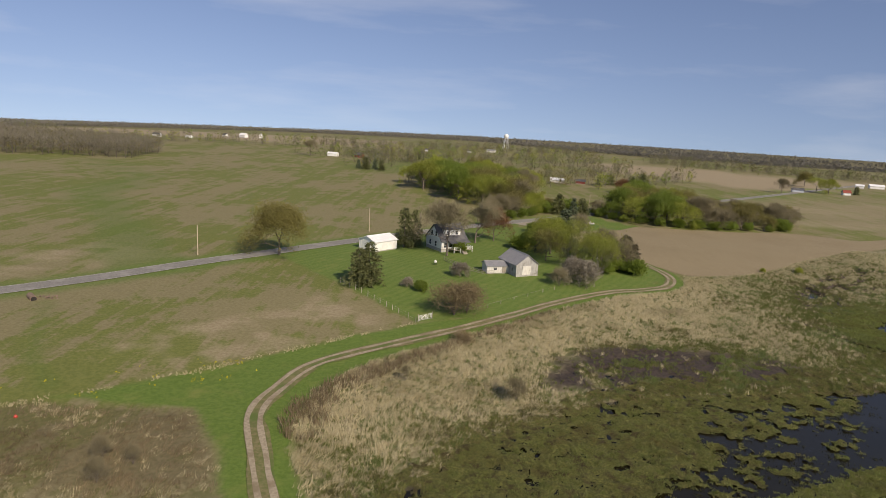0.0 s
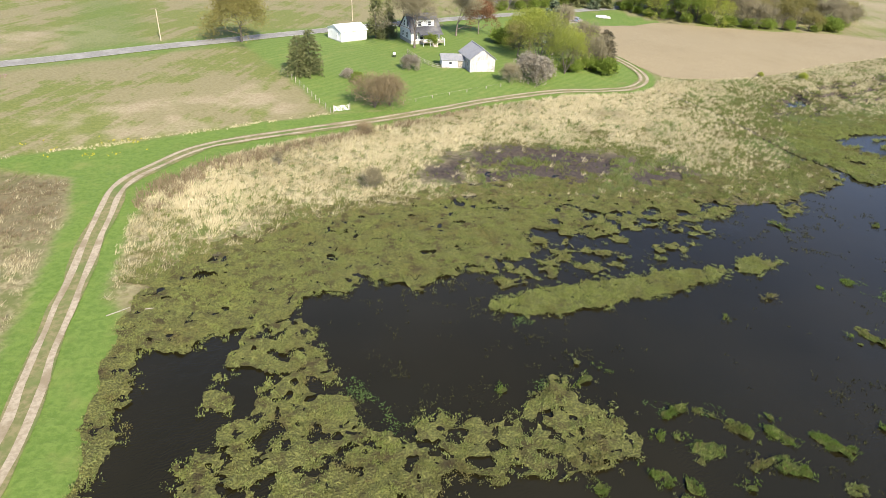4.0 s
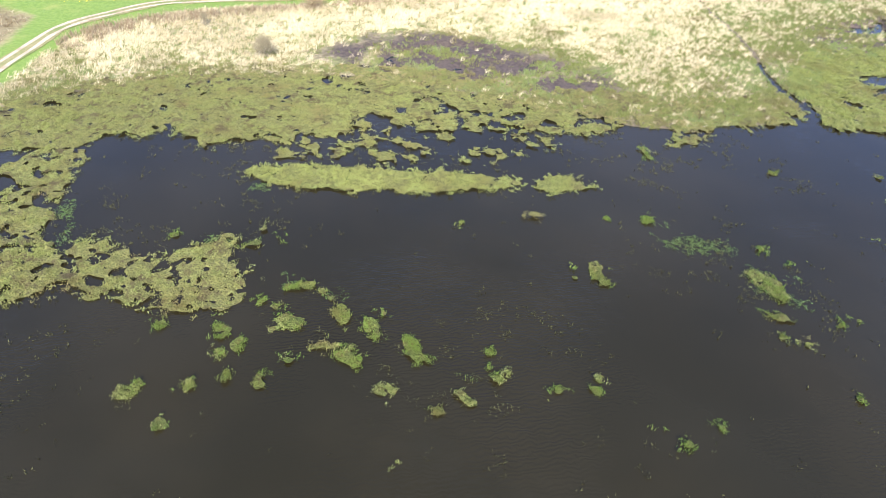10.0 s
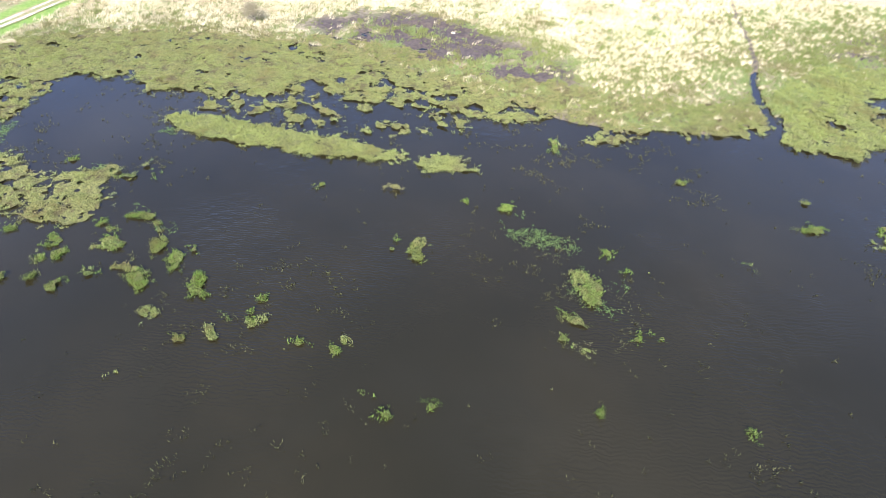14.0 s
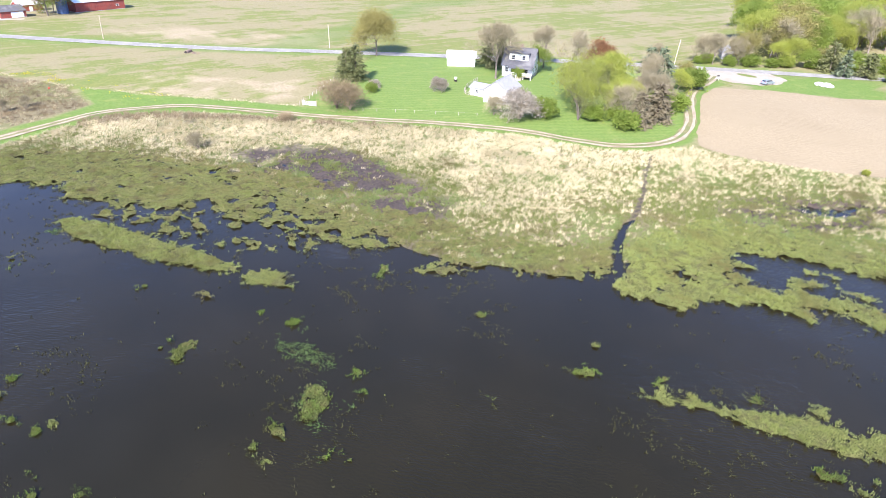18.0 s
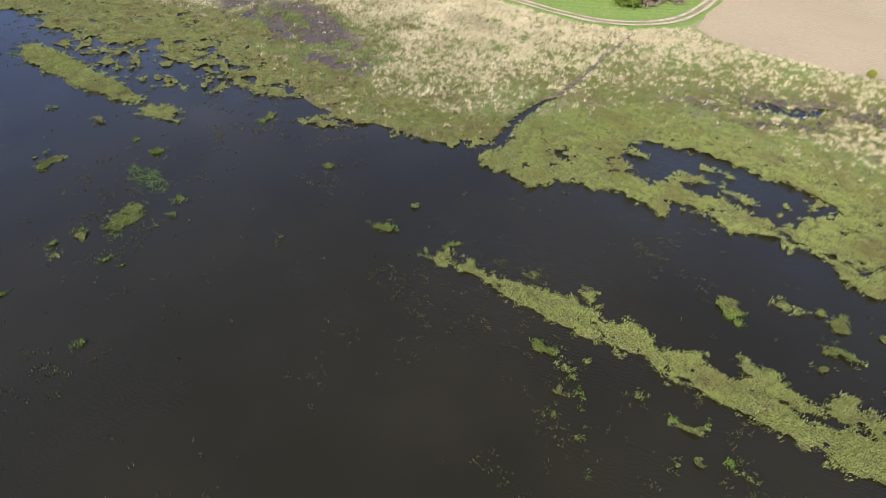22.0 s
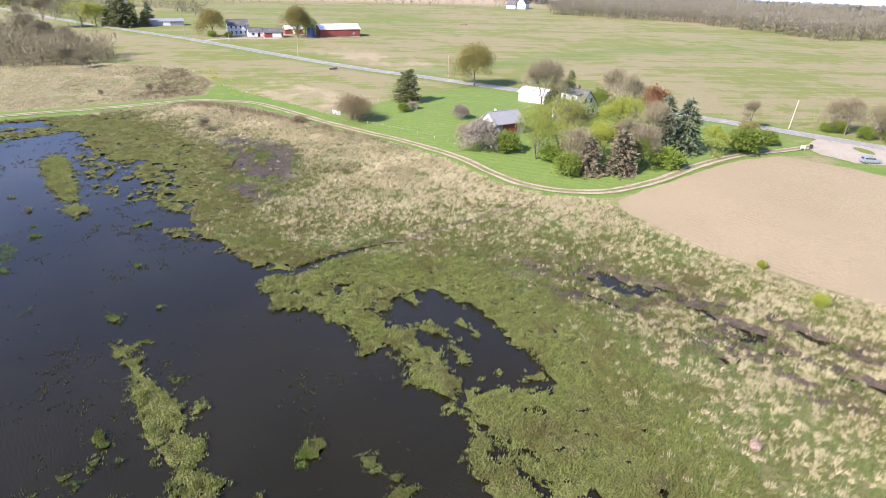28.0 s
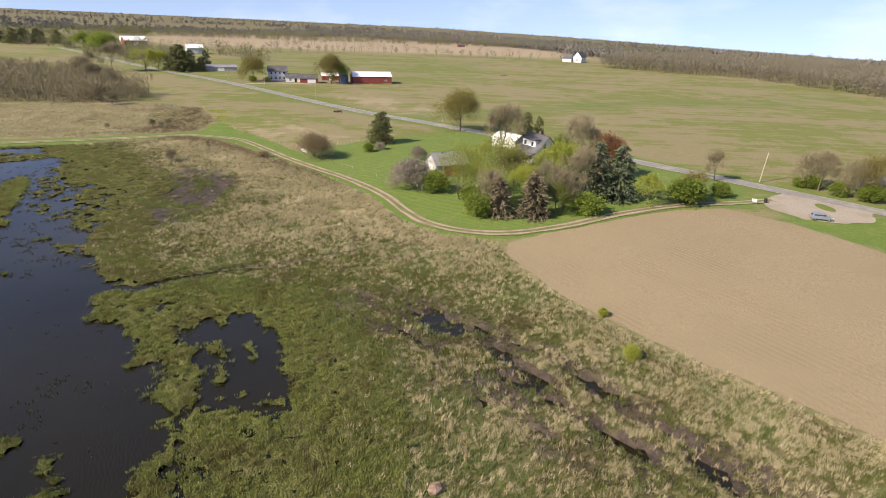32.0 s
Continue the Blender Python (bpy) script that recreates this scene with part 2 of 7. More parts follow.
def mix(n, l, fac, a, b, mode="MIX"):
    x = n.new("ShaderNodeMix")
    x.data_type, x.blend_type = "RGBA", mode
    for socket, v in ((0, fac), (6, a), (7, b)):
        if isinstance(v, (int, float)):
            x.inputs[socket].default_value = v
        elif isinstance(v, tuple):
            x.inputs[socket].default_value = (*v, 1.0)
        else:
            l.new(v, x.inputs[socket])
    return x.outputs[2]


def place(n, l, scale=(1, 1, 1), own=False, turn=0.0):
    mp = n.new("ShaderNodeMapping")
    mp.inputs["Scale"].default_value = scale
    mp.inputs["Rotation"].default_value = (0, 0, turn)
    if own:
        l.new(n.new("ShaderNodeTexCoord").outputs["Object"], mp.inputs[0])
    else:
        l.new(n.new("ShaderNodeNewGeometry").outputs["Position"], mp.inputs[0])
    return mp.outputs[0]


def grain(n, l, vec, scale, detail=4.0, rough=0.55, lo=0.35, hi=0.65):
    t = n.new("ShaderNodeTexNoise")
    t.inputs["Scale"].default_value, t.inputs["Detail"].default_value, t.inputs["Roughness"].default_value = scale, detail, rough
    l.new(vec, t.inputs["Vector"])
    r = n.new("ShaderNodeMapRange")
    r.inputs[1].default_value, r.inputs[2].default_value = lo, hi
    r.interpolation_type = "SMOOTHSTEP"
    l.new(t.outputs[0], r.inputs[0])
    return r.outputs[0]


def bump(n, l, b, height, strength=0.4, distance=0.05):
    u = n.new("ShaderNodeBump")
    u.inputs["Strength"].default_value, u.inputs["Distance"].default_value = strength, distance
    l.new(height, u.inputs["Height"])
    l.new(u.outputs[0], b.inputs["Normal"])


def plain(name, c1, c2, scale=2.0, rough=0.8, metal=0.0, c3=None, scale3=0.3, bumps=0.3, dist=0.02, stretch=(1, 1, 1), own=True, spread=0.0, spec=0.4, turn=0.0):
    """Two tones of fine grain, a third of large stains, and relief; spread varies it from object to object."""
    m, n, l, b = material(name)
    v = place(n, l, stretch, own, turn)
    g = grain(n, l, v, scale)
    c = mix(n, l, g, c1, c2)
    if c3:
        c = mix(n, l, grain(n, l, place(n, l, (1, 1, 1), own), scale3, 5, 0.6, 0.45, 0.7), c, c3)
    if spread:
        hsv = n.new("ShaderNodeHueSaturation")
        r = n.new("ShaderNodeMapRange")
        r.inputs[3].default_value, r.inputs[4].default_value = 1 - spread, 1 + spread
        l.new(n.new("ShaderNodeObjectInfo").outputs["Random"], r.inputs[0])
        l.new(r.outputs[0], hsv.inputs["Value"])
        l.new(c, hsv.inputs["Color"])
        c = hsv.outputs[0]
    l.new(c, b.inputs["Base Color"])
    b.inputs["Roughness"].default_value, b.inputs["Metallic"].default_value = rough, metal
    b.inputs["Specular IOR Level"].default_value = spec
    if bumps:
        bump(n, l, b, g, bumps, dist)
    return m


def leaf(name, colours, spread=0.15, thin=0.3, rough=0.65):
    """Leaves and blades: a tone for each piece, a shift for each plant, and light that comes through."""
    m, n, l, b = material(name)
    ramp = n.new("ShaderNodeValToRGB")
    while len(ramp.color_ramp.elements) < len(colours):
        ramp.color_ramp.elements.new(0.5)
    for k, (e, c) in enumerate(zip(ramp.color_ramp.elements, colours)):
        e.position, e.color = k / max(1, len(colours) - 1), (*c, 1)
    l.new(n.new("ShaderNodeNewGeometry").outputs["Random Per Island"], ramp.inputs[0])
    hsv = n.new("ShaderNodeHueSaturation")
    r = n.new("ShaderNodeMapRange")
    r.inputs[3].default_value, r.inputs[4].default_value = 1 - spread, 1 + spread
    l.new(n.new("ShaderNodeObjectInfo").outputs["Random"], r.inputs[0])
    l.new(r.outputs[0], hsv.inputs["Value"])
    l.new(ramp.outputs[0], hsv.inputs["Color"])
    l.new(hsv.outputs[0], b.inputs["Base Color"])
    b.inputs["Roughness"].default_value, b.inputs["Specular IOR Level"].default_value = rough, 0.25
    if thin:
        tr = n.new("ShaderNodeBsdfTranslucent")
        l.new(hsv.outputs[0], tr.inputs[0])
        mx = n.new("ShaderNodeMixShader")
        mx.inputs[0].default_value = thin
        l.new(b.outputs[0], mx.inputs[1])
        l.new(tr.outputs[0], mx.inputs[2])
        l.new(mx.outputs[0], n["Material Output"].inputs[0])
    return m


def ground_material():
    """One sheet of soil and grass; the zones of the plan say where which grows."""
    m, n, l, b = material("ground_cover")
    flat = place(n, l)
    za, zb = n.new("ShaderNodeAttribute"), n.new("ShaderNodeAttribute")
    za.attribute_name, zb.attribute_name = "zone_a", "zone_b"
    sa, sb = n.new("ShaderNodeSeparateColor"), n.new("ShaderNodeSeparateColor")
    l.new(za.outputs["Color"], sa.inputs[0])
    l.new(zb.outputs["Color"], sb.inputs[0])
    fine = grain(n, l, flat, 1.6, 6, 0.7)
    mid = grain(n, l, flat, 0.10, 7, 0.70, 0.38, 0.62)
    big = grain(n, l, place(n, l, (1, 0.6, 1), turn=0.80), 0.022, 5, 0.6, 0.38, 0.62)
    rows = grain(n, l, place(n, l, (1.0, 0.06, 1), turn=0.80), 0.30, 5, 0.65, 0.38, 0.64)
    green = mix(n, l, fine, (0.112, 0.132, 0.030), (0.158, 0.172, 0.048))
    tan = mix(n, l, fine, (0.176, 0.154, 0.076), (0.226, 0.200, 0.106))
    half = n.new("ShaderNodeMath")
    half.operation = "MULTIPLY_ADD"
    l.new(rows, half.inputs[0])
    half.inputs[1].default_value = 0.45
    l.new(mix(n, l, 0.45, big, mid), half.inputs[2])
    sharp = n.new("ShaderNodeMapRange")
    sharp.inputs[1].default_value, sharp.inputs[2].default_value = 0.52, 0.82
    l.new(half.outputs[0], sharp.inputs[0])
    c = mix(n, l, sharp.outputs[0], green, tan)
    stubble = mix(n, l, fine, (0.255, 0.205, 0.130), (0.330, 0.275, 0.180))
    c = mix(n, l, sb.outputs[1], c, stubble)
    c = mix(n, l, sb.outputs[2], c, mix(n, l, fine, (0.078, 0.126, 0.020), (0.112, 0.160, 0.032)))
    stripes = n.new("ShaderNodeTexWave")
    stripes.inputs["Scale"].default_value, stripes.inputs["Distortion"].default_value, stripes.inputs["Detail"].default_value = 0.15, 14.0, 2.0
    stripes.inputs["Detail Scale"].default_value = 0.25
    l.new(place(n, l, turn=0.5), stripes.inputs["Vector"])
    lawn = mix(n, l, fine, (0.082, 0.138, 0.022), (0.122, 0.182, 0.036))
    lawn = mix(n, l, grain(n, l, flat, 0.25, 5, 0.6, 0.5, 0.8), lawn, (0.160, 0.192, 0.048))
    mown = n.new("ShaderNodeMath")
    mown.operation = "MULTIPLY"
    l.new(stripes.outputs[1], mown.inputs[0])
    mown.inputs[1].default_value = 0.18
    yard = n.new("ShaderNodeMath")
    yard.operation = "MULTIPLY"
    l.new(mown.outputs[0], yard.inputs[0])
    l.new(za.outputs["Alpha"], yard.inputs[1])
    lawn = mix(n, l, yard.outputs[0], lawn, (0.210, 0.235, 0.080))
    c = mix(n, l, sa.outputs[1], c, lawn)
    c = mix(n, l, sb.outputs[0], c, mix(n, l, fine, (0.082, 0.066, 0.036), (0.136, 0.112, 0.062)))
    litter = mix(n, l, fine, (0.140, 0.122, 0.060), (0.300, 0.264, 0.158))
    litter = mix(n, l, grain(n, l, flat, 0.35, 5, 0.6, 0.44, 0.66), litter, (0.098, 0.116, 0.036))
    c = mix(n, l, sa.outputs[0], c, litter)
    mud = mix(n, l, fine, (0.029, 0.022, 0.018), (0.072, 0.055, 0.044))
    c = mix(n, l, sa.outputs[2], c, mud)
    l.new(c, b.inputs["Base Color"])
    r = n.new("ShaderNodeMapRange")
    r.inputs[3].default_value, r.inputs[4].default_value = 0.95, 0.74
    l.new(sa.outputs[2], r.inputs[0])
    l.new(r.outputs[0], b.inputs["Roughness"])
    b.inputs["Specular IOR Level"].default_value = 0.3
    bump(n, l, b, fine, 0.5, 0.08)
    return m


def water_material():
    m, n, l, b = material("pond_water")
    v = place(n, l)
    c = mix(n, l, grain(n, l, v, 0.045, 4, 0.6, 0.35, 0.7), (0.0111, 0.0098, 0.0041), (0.0145, 0.0123, 0.0052))
    l.new(c, b.inputs["Base Color"])
    b.inputs["Roughness"].default_value, b.inputs["IOR"].default_value, b.inputs["Specular IOR Level"].default_value = 0.10, 1.33, 0.48
    w = n.new("ShaderNodeTexWave")
    w.inputs["Scale"].default_value, w.inputs["Distortion"].default_value, w.inputs["Detail"].default_value = 0.75, 11.0, 4.0
    w.inputs["Detail Scale"].default_value = 1.2
    l.new(place(n, l, (1, 1, 1), turn=0.9), w.inputs["Vector"])
    ripple = n.new("ShaderNodeMath")
    ripple.operation = "MULTIPLY"
    l.new(w.outputs[1], ripple.inputs[0])
    l.new(grain(n, l, v, 0.03, 4, 0.6, 0.40, 0.66), ripple.inputs[1])
    bump(n, l, b, ripple.outputs[0], 0.6, 0.030)
    return m


def weed_material(name, colours, brown):
    """Upright weed: a tone for each leaf over slow drifts from fresh to withered."""
    m = leaf(name, colours, spread=0.08, thin=0.35)
    n, l = m.node_tree.nodes, m.node_tree.links
    hsv, b = n["Hue/Saturation/Value"], n["Principled BSDF"]
    drift = grain(n, l, place(n, l), 0.16, 5, 0.62, 0.47, 0.66)
    c = mix(n, l, drift, hsv.outputs[0], brown)
    l.new(c, b.inputs["Base Color"])
    l.new(c, n["Translucent BSDF"].inputs[0])
    return m


def plough_material():
    """Dry soil with harrow rows along the marsh side and flecks of old stubble."""
    m = plain("ploughed_soil", (0.210, 0.168, 0.098), (0.278, 0.226, 0.137), 6.0, 0.95, c3=(0.238, 0.192, 0.114), scale3=0.06, bumps=0.25, dist=0.04, stretch=(0.32, 1.0, 1), own=False, turn=-0.72)
    n, l, b = m.node_tree.nodes, m.node_tree.links, m.node_tree.nodes["Principled BSDF"]
    base = b.inputs["Base Color"].links[0].from_socket
    w = n.new("ShaderNodeTexWave")
    w.inputs["Scale"].default_value, w.inputs["Distortion"].default_value, w.inputs["Detail"].default_value, w.inputs["Detail Scale"].default_value = 0.27, 2.2, 3.0, 0.6
    l.new(place(n, l, turn=-2.13), w.inputs["Vector"])
    worn = n.new("ShaderNodeMath")
    worn.operation = "MULTIPLY"
    l.new(w.outputs[1], worn.inputs[0])
    l.new(grain(n, l, place(n, l), 0.05, 5, 0.6, 0.42, 0.90), worn.inputs[1])
    c = mix(n, l, worn.outputs[0], base, (0.170, 0.130, 0.070))
    c = mix(n, l, grain(n, l, place(n, l, (0.5, 1.0, 1), turn=-0.56), 3.0, 3, 0.6, 0.62, 0.80), c, (0.345, 0.283, 0.176))
    l.new(c, b.inputs["Base Color"])
    return m


GROUND, WATER, PLOW = ground_material(), water_material(), plough_material()
ASPHALT = plain("worn_asphalt", (0.185, 0.178, 0.164), (0.250, 0.241, 0.224), 3.0, 0.95, c3=(0.285, 0.275, 0.255), scale3=0.2, own=False, spec=0.15)
PAINT_LINE = plain("road_paint", (0.55, 0.54, 0.50), (0.40, 0.39, 0.36), 1.5, 0.7, own=False, bumps=0.1)
RUT = plain("rut_gravel", (0.262, 0.216, 0.150), (0.352, 0.302, 0.222), 2.5, 0.95, c3=(0.200, 0.160, 0.100), scale3=0.25, bumps=0.5, own=False)
TRACK_GRASS = plain("worn_track_grass", (0.120, 0.125, 0.045), (0.190, 0.165, 0.080), 1.5, 0.95, c3=(0.090, 0.130, 0.030), scale3=0.2, bumps=0.5, own=False)
GRAVEL = plain("pale_gravel", (0.262, 0.230, 0.180), (0.350, 0.314, 0.254), 3.0, 0.95, c3=(0.255, 0.225, 0.165), scale3=0.15, bumps=0.4, own=False)
MAT_BASE = plain("weed_mat", (0.100, 0.102, 0.033), (0.200, 0.206, 0.062), 5.0, 0.9, c3=(0.070, 0.055, 0.025), scale3=0.45, bumps=1.0, dist=0.25, own=False, spec=0.2)
RAFT_GREEN = plain("green_weed_raft", (0.100, 0.108, 0.032), (0.188, 0.204, 0.060), 5.0, 0.9, c3=(0.110, 0.100, 0.042), scale3=0.30, bumps=1.0, dist=0.25, own=False, spec=0.2)
CLUMP_RAFT = plain("olive_weed_raft", (0.055, 0.072, 0.016), (0.104, 0.124, 0.030), 5.0, 0.9, c3=(0.096, 0.086, 0.028), scale3=0.8, bumps=1.0, dist=0.2, own=False, spec=0.2)
STRAW = leaf("dry_reed", [(0.38, 0.325, 0.188), (0.53, 0.468, 0.296), (0.59, 0.530, 0.356), (0.45, 0.392, 0.236)], thin=0.25)
SEDGE = weed_material("green_sedge", [(0.100, 0.128, 0.030), (0.148, 0.180, 0.047), (0.200, 0.226, 0.076), (0.140, 0.140, 0.046)], (0.160, 0.146, 0.062))
SEDGE_FRESH = weed_material("fresh_sedge", [(0.125, 0.170, 0.050), (0.168, 0.212, 0.070), (0.212, 0.252, 0.096)], (0.150, 0.164, 0.052))
WEED = weed_material("water_weed", [(0.150, 0.180, 0.050), (0.190, 0.220, 0.066), (0.235, 0.262, 0.092), (0.172, 0.176, 0.060)], (0.166, 0.146, 0.055))
WEED_FRESH = weed_material("fresh_water_weed", [(0.156, 0.186, 0.048), (0.196, 0.226, 0.064), (0.238, 0.266, 0.088)], (0.168, 0.170, 0.055))
WEED_BRIGHT = weed_material("bright_water_weed", [(0.074, 0.126, 0.016), (0.106, 0.162, 0.025), (0.140, 0.190, 0.040)], (0.124, 0.126, 0.038))
WEED_BROWN = leaf("withered_water_weed", [(0.138, 0.120, 0.048), (0.192, 0.170, 0.072), (0.228, 0.206, 0.090), (0.148, 0.152, 0.050)])
WEED_DARK = leaf("sunken_weed", [(0.036, 0.036, 0.014), (0.066, 0.070, 0.026), (0.092, 0.092, 0.036)], rough=0.95)
ALGAE = leaf("bright_green_algae", [(0.052, 0.098, 0.024), (0.084, 0.142, 0.036), (0.110, 0.168, 0.050)])
BROWN_WEED = leaf("dead_weed_stalks", [(0.145, 0.108, 0.064), (0.215, 0.168, 0.104), (0.270, 0.218, 0.138)])
FLOWER = leaf("yellow_flowers", [(0.50, 0.42, 0.02), (0.62, 0.55, 0.05), (0.16, 0.22, 0.03)])
BARK = plain("grey_bark", (0.105, 0.085, 0.070), (0.190, 0.160, 0.135), 6.0, 0.95, bumps=0.6, stretch=(1, 1, 0.3), spread=0.2)
# bare-twig grey, paled so that distance haze sits in the colour
FAR_TWIG = leaf("hazed_wood_twigs", [(0.172, 0.156, 0.122), (0.230, 0.211, 0.170), (0.200, 0.182, 0.145)], thin=0.0, rough=0.95)
# cooler and greyer still: skyline haze put into the twig colour
HORIZON_TWIG = leaf("hazed_horizon_twigs", [(0.130, 0.126, 0.112), (0.172, 0.167, 0.150), (0.150, 0.145, 0.130)], thin=0.0, rough=0.95)
FAR_LEAF = leaf("dull_wood_leaves", [(0.135, 0.138, 0.070), (0.175, 0.175, 0.092), (0.155, 0.145, 0.090)])
TWIG = leaf("bare_twigs", [(0.172, 0.150, 0.090), (0.228, 0.202, 0.128), (0.198, 0.174, 0.106)], thin=0.0, rough=0.9)
TWIG_RED = leaf("reddish_twigs", [(0.172, 0.132, 0.072), (0.225, 0.180, 0.104), (0.198, 0.154, 0.086)], thin=0.0, rough=0.9)
LEAF_SPRING = leaf("spring_leaves", [(0.270, 0.305, 0.050), (0.350, 0.385, 0.074), (0.405, 0.430, 0.105)], thin=0.6)
LEAF_GREEN = leaf("green_leaves", [(0.150, 0.215, 0.034), (0.210, 0.280, 0.050), (0.260, 0.320, 0.072)], thin=0.55)
LEAF_OLIVE = leaf("olive_buds", [(0.168, 0.156, 0.046), (0.226, 0.205, 0.066), (0.182, 0.158, 0.056)])
LEAF_RED = leaf("red_maple_buds", [(0.165, 0.078, 0.036), (0.215, 0.108, 0.050), (0.180, 0.104, 0.056)])
BLOSSOM = leaf("pale_blossom", [(0.250, 0.218, 0.170), (0.345, 0.310, 0.255), (0.170, 0.150, 0.090)])
NEEDLE = leaf("pine_needles", [(0.092, 0.106, 0.040), (0.138, 0.152, 0.060), (0.185, 0.192, 0.085)], thin=0.2)
NEEDLE_BLUE = leaf("spruce_needles", [(0.062, 0.084, 0.046), (0.096, 0.124, 0.070), (0.136, 0.160, 0.094)], thin=0.1)
NEEDLE_BARE = leaf("larch_twigs", [(0.128, 0.108, 0.068), (0.180, 0.154, 0.100), (0.134, 0.120, 0.068)], thin=0.1)
WHITE_METAL = plain("white_painted_metal", (0.78, 0.78, 0.76), (0.84, 0.84, 0.82), 3.0, 0.45, c3=(0.70, 0.69, 0.66), scale3=0.3, bumps=0.05)
ROOF_METAL = plain("weathered_roof_metal", (0.27, 0.27, 0.275), (0.35, 0.35, 0.355), 1.5, 0.45, metal=0.35, c3=(0.34, 0.33, 0.33), scale3=0.5, bumps=0.1, stretch=(1, 4, 1))
WHITE_ROOF = plain("white_roof_metal", (0.74, 0.75, 0.76), (0.82, 0.82, 0.83), 1.0, 0.45, bumps=0.05)
SHINGLE = plain("dark_shingles", (0.060, 0.060, 0.066), (0.110, 0.110, 0.118), 5.0, 0.9, c3=(0.140, 0.138, 0.138), scale3=0.4, bumps=0.5)
SIDING = plain("white_siding", (0.72, 0.72, 0.71), (0.80, 0.80, 0.79), 1.0, 0.6, c3=(0.64, 0.63, 0.60), scale3=0.4, bumps=0.1, stretch=(0.3, 0.3, 6))
BARN_WOOD = plain("silver_barn_boards", (0.32, 0.315, 0.305), (0.48, 0.475, 0.465), 2.0, 0.9, c3=(0.26, 0.25, 0.235), scale3=0.6, bumps=0.4, stretch=(4, 4, 0.25))
PALE_WALL = plain("whitewashed_boards", (0.60, 0.585, 0.55), (0.70, 0.685, 0.65), 2.0, 0.85, c3=(0.48, 0.455, 0.41), scale3=0.6, bumps=0.3, stretch=(4, 4, 0.3))
RED_WOOD = plain("red_barn_boards", (0.210, 0.045, 0.035), (0.290, 0.070, 0.050), 2.0, 0.8, c3=(0.180, 0.070, 0.055), scale3=0.5, bumps=0.3, stretch=(4, 4, 0.3))
BLUE_WALL = plain("blue_grey_siding", (0.42, 0.46, 0.52), (0.50, 0.54, 0.60), 1.0, 0.6, bumps=0.1, stretch=(0.3, 0.3, 6))
BLUE_STEEL = plain("dark_blue_steel", (0.045, 0.075, 0.150), (0.075, 0.110, 0.200), 1.0, 0.4, bumps=0.1)
# near-black for dark paint, and for the shade painted at the culvert mouth
DARK = plain("dark_paint_and_pipe_shade", (0.020, 0.018, 0.016), (0.035, 0.032, 0.028), 2.0, 0.9, bumps=0)
GLASS = plain("window_glass", (0.03, 0.035, 0.045), (0.05, 0.055, 0.065), 0.5, 0.08, bumps=0)
CONCRETE = plain("foundation_block", (0.34, 0.33, 0.31), (0.44, 0.43, 0.40), 3.0, 0.9, bumps=0.3)
GREY_WOOD = plain("weathered_wood", (0.26, 0.23, 0.19), (0.40, 0.36, 0.30), 4.0, 0.9, bumps=0.4, stretch=(1, 1, 0.3), spread=0.15)
POLE_WOOD = plain("pole_wood", (0.36, 0.30, 0.22), (0.48, 0.41, 0.31), 4.0, 0.9, bumps=0.4, stretch=(1, 1, 0.2), spread=0.1)
WHITE_PAINT = plain("white_paint", (0.74, 0.74, 0.72), (0.82, 0.82, 0.80), 3.0, 0.5, bumps=0.05)
TYRE = plain("tyre_rubber", (0.018, 0.018, 0.018), (0.03, 0.03, 0.03), 4.0, 0.85, bumps=0.1)
SILVER = plain("silver_blue_car_paint", (0.36, 0.40, 0.46), (0.39, 0.43, 0.49), 1.0, 0.28, metal=0.6, bumps=0)
CHALK = plain("white_rubble", (0.44, 0.43, 0.41), (0.60, 0.59, 0.56), 2.0, 0.9, bumps=0.5)
STONE = plain("field_stone", (0.17, 0.115, 0.085), (0.25, 0.185, 0.145), 3.0, 0.9, bumps=0.6)
RED_PAINT = plain("red_paint", (0.42, 0.03, 0.02), (0.50, 0.05, 0.03), 3.0, 0.5, bumps=0.05)

# ---- the plan: ways, fields, yard ----
TRACK = curve_through([(8, -60), (4, -20), (-1, 14), (-3.7, 28.8), (-11.2, 46.2), (-20, 67), (-24.3, 79), (-23.3, 87.5), (-19.5, 98), (-8, 109), (4.7, 120), (12, 126.8), (28, 142), (42, 152.6), (53, 158.8),
                       (60.5, 164), (65, 172), (65.4, 181), (60.5, 193), (50, 208.5), (43, 221.5), (38.5, 237), (35, 246)], 1.5)
ROAD = curve_through([(-420, -210), (-245, -38), (-178, 36), (-92.5, 119), (-57, 162), (-12.5, 213.5), (26, 253), (60, 284), (95, 318), (150, 372), (230, 450), (420, 640)], 4.0)
YARD = [(-4.6, 121), (-18, 137), (-47, 171), (-36, 184), (-12, 209), (5, 227), (22, 245), (34, 240), (43, 214), (52, 203), (60, 190), (64, 178), (58, 166), (44, 156), (28, 144.5), (12, 130)]
VERGE = [(-4.6, 121), (-16, 111), (-24, 103.4), (-38, 90), (-52, 79), (-33, 79.5), (-26, 69), (-17.5, 50), (-10, 32), (-6, 10), (9, 10), (4.5, 30), (-0.5, 42), (-6, 51), (-9.5, 53), (-13, 61), (-17.5, 74), (-17.5, 86), (-11, 100), (5, 116), (30, 140)]
BRUSH = [(-54, 77), (-32.5, 78.5), (-26.5, 69), (-18, 51), (-11, 34), (-8, 0), (-45, -40), (-95, 10), (-80, 60)]
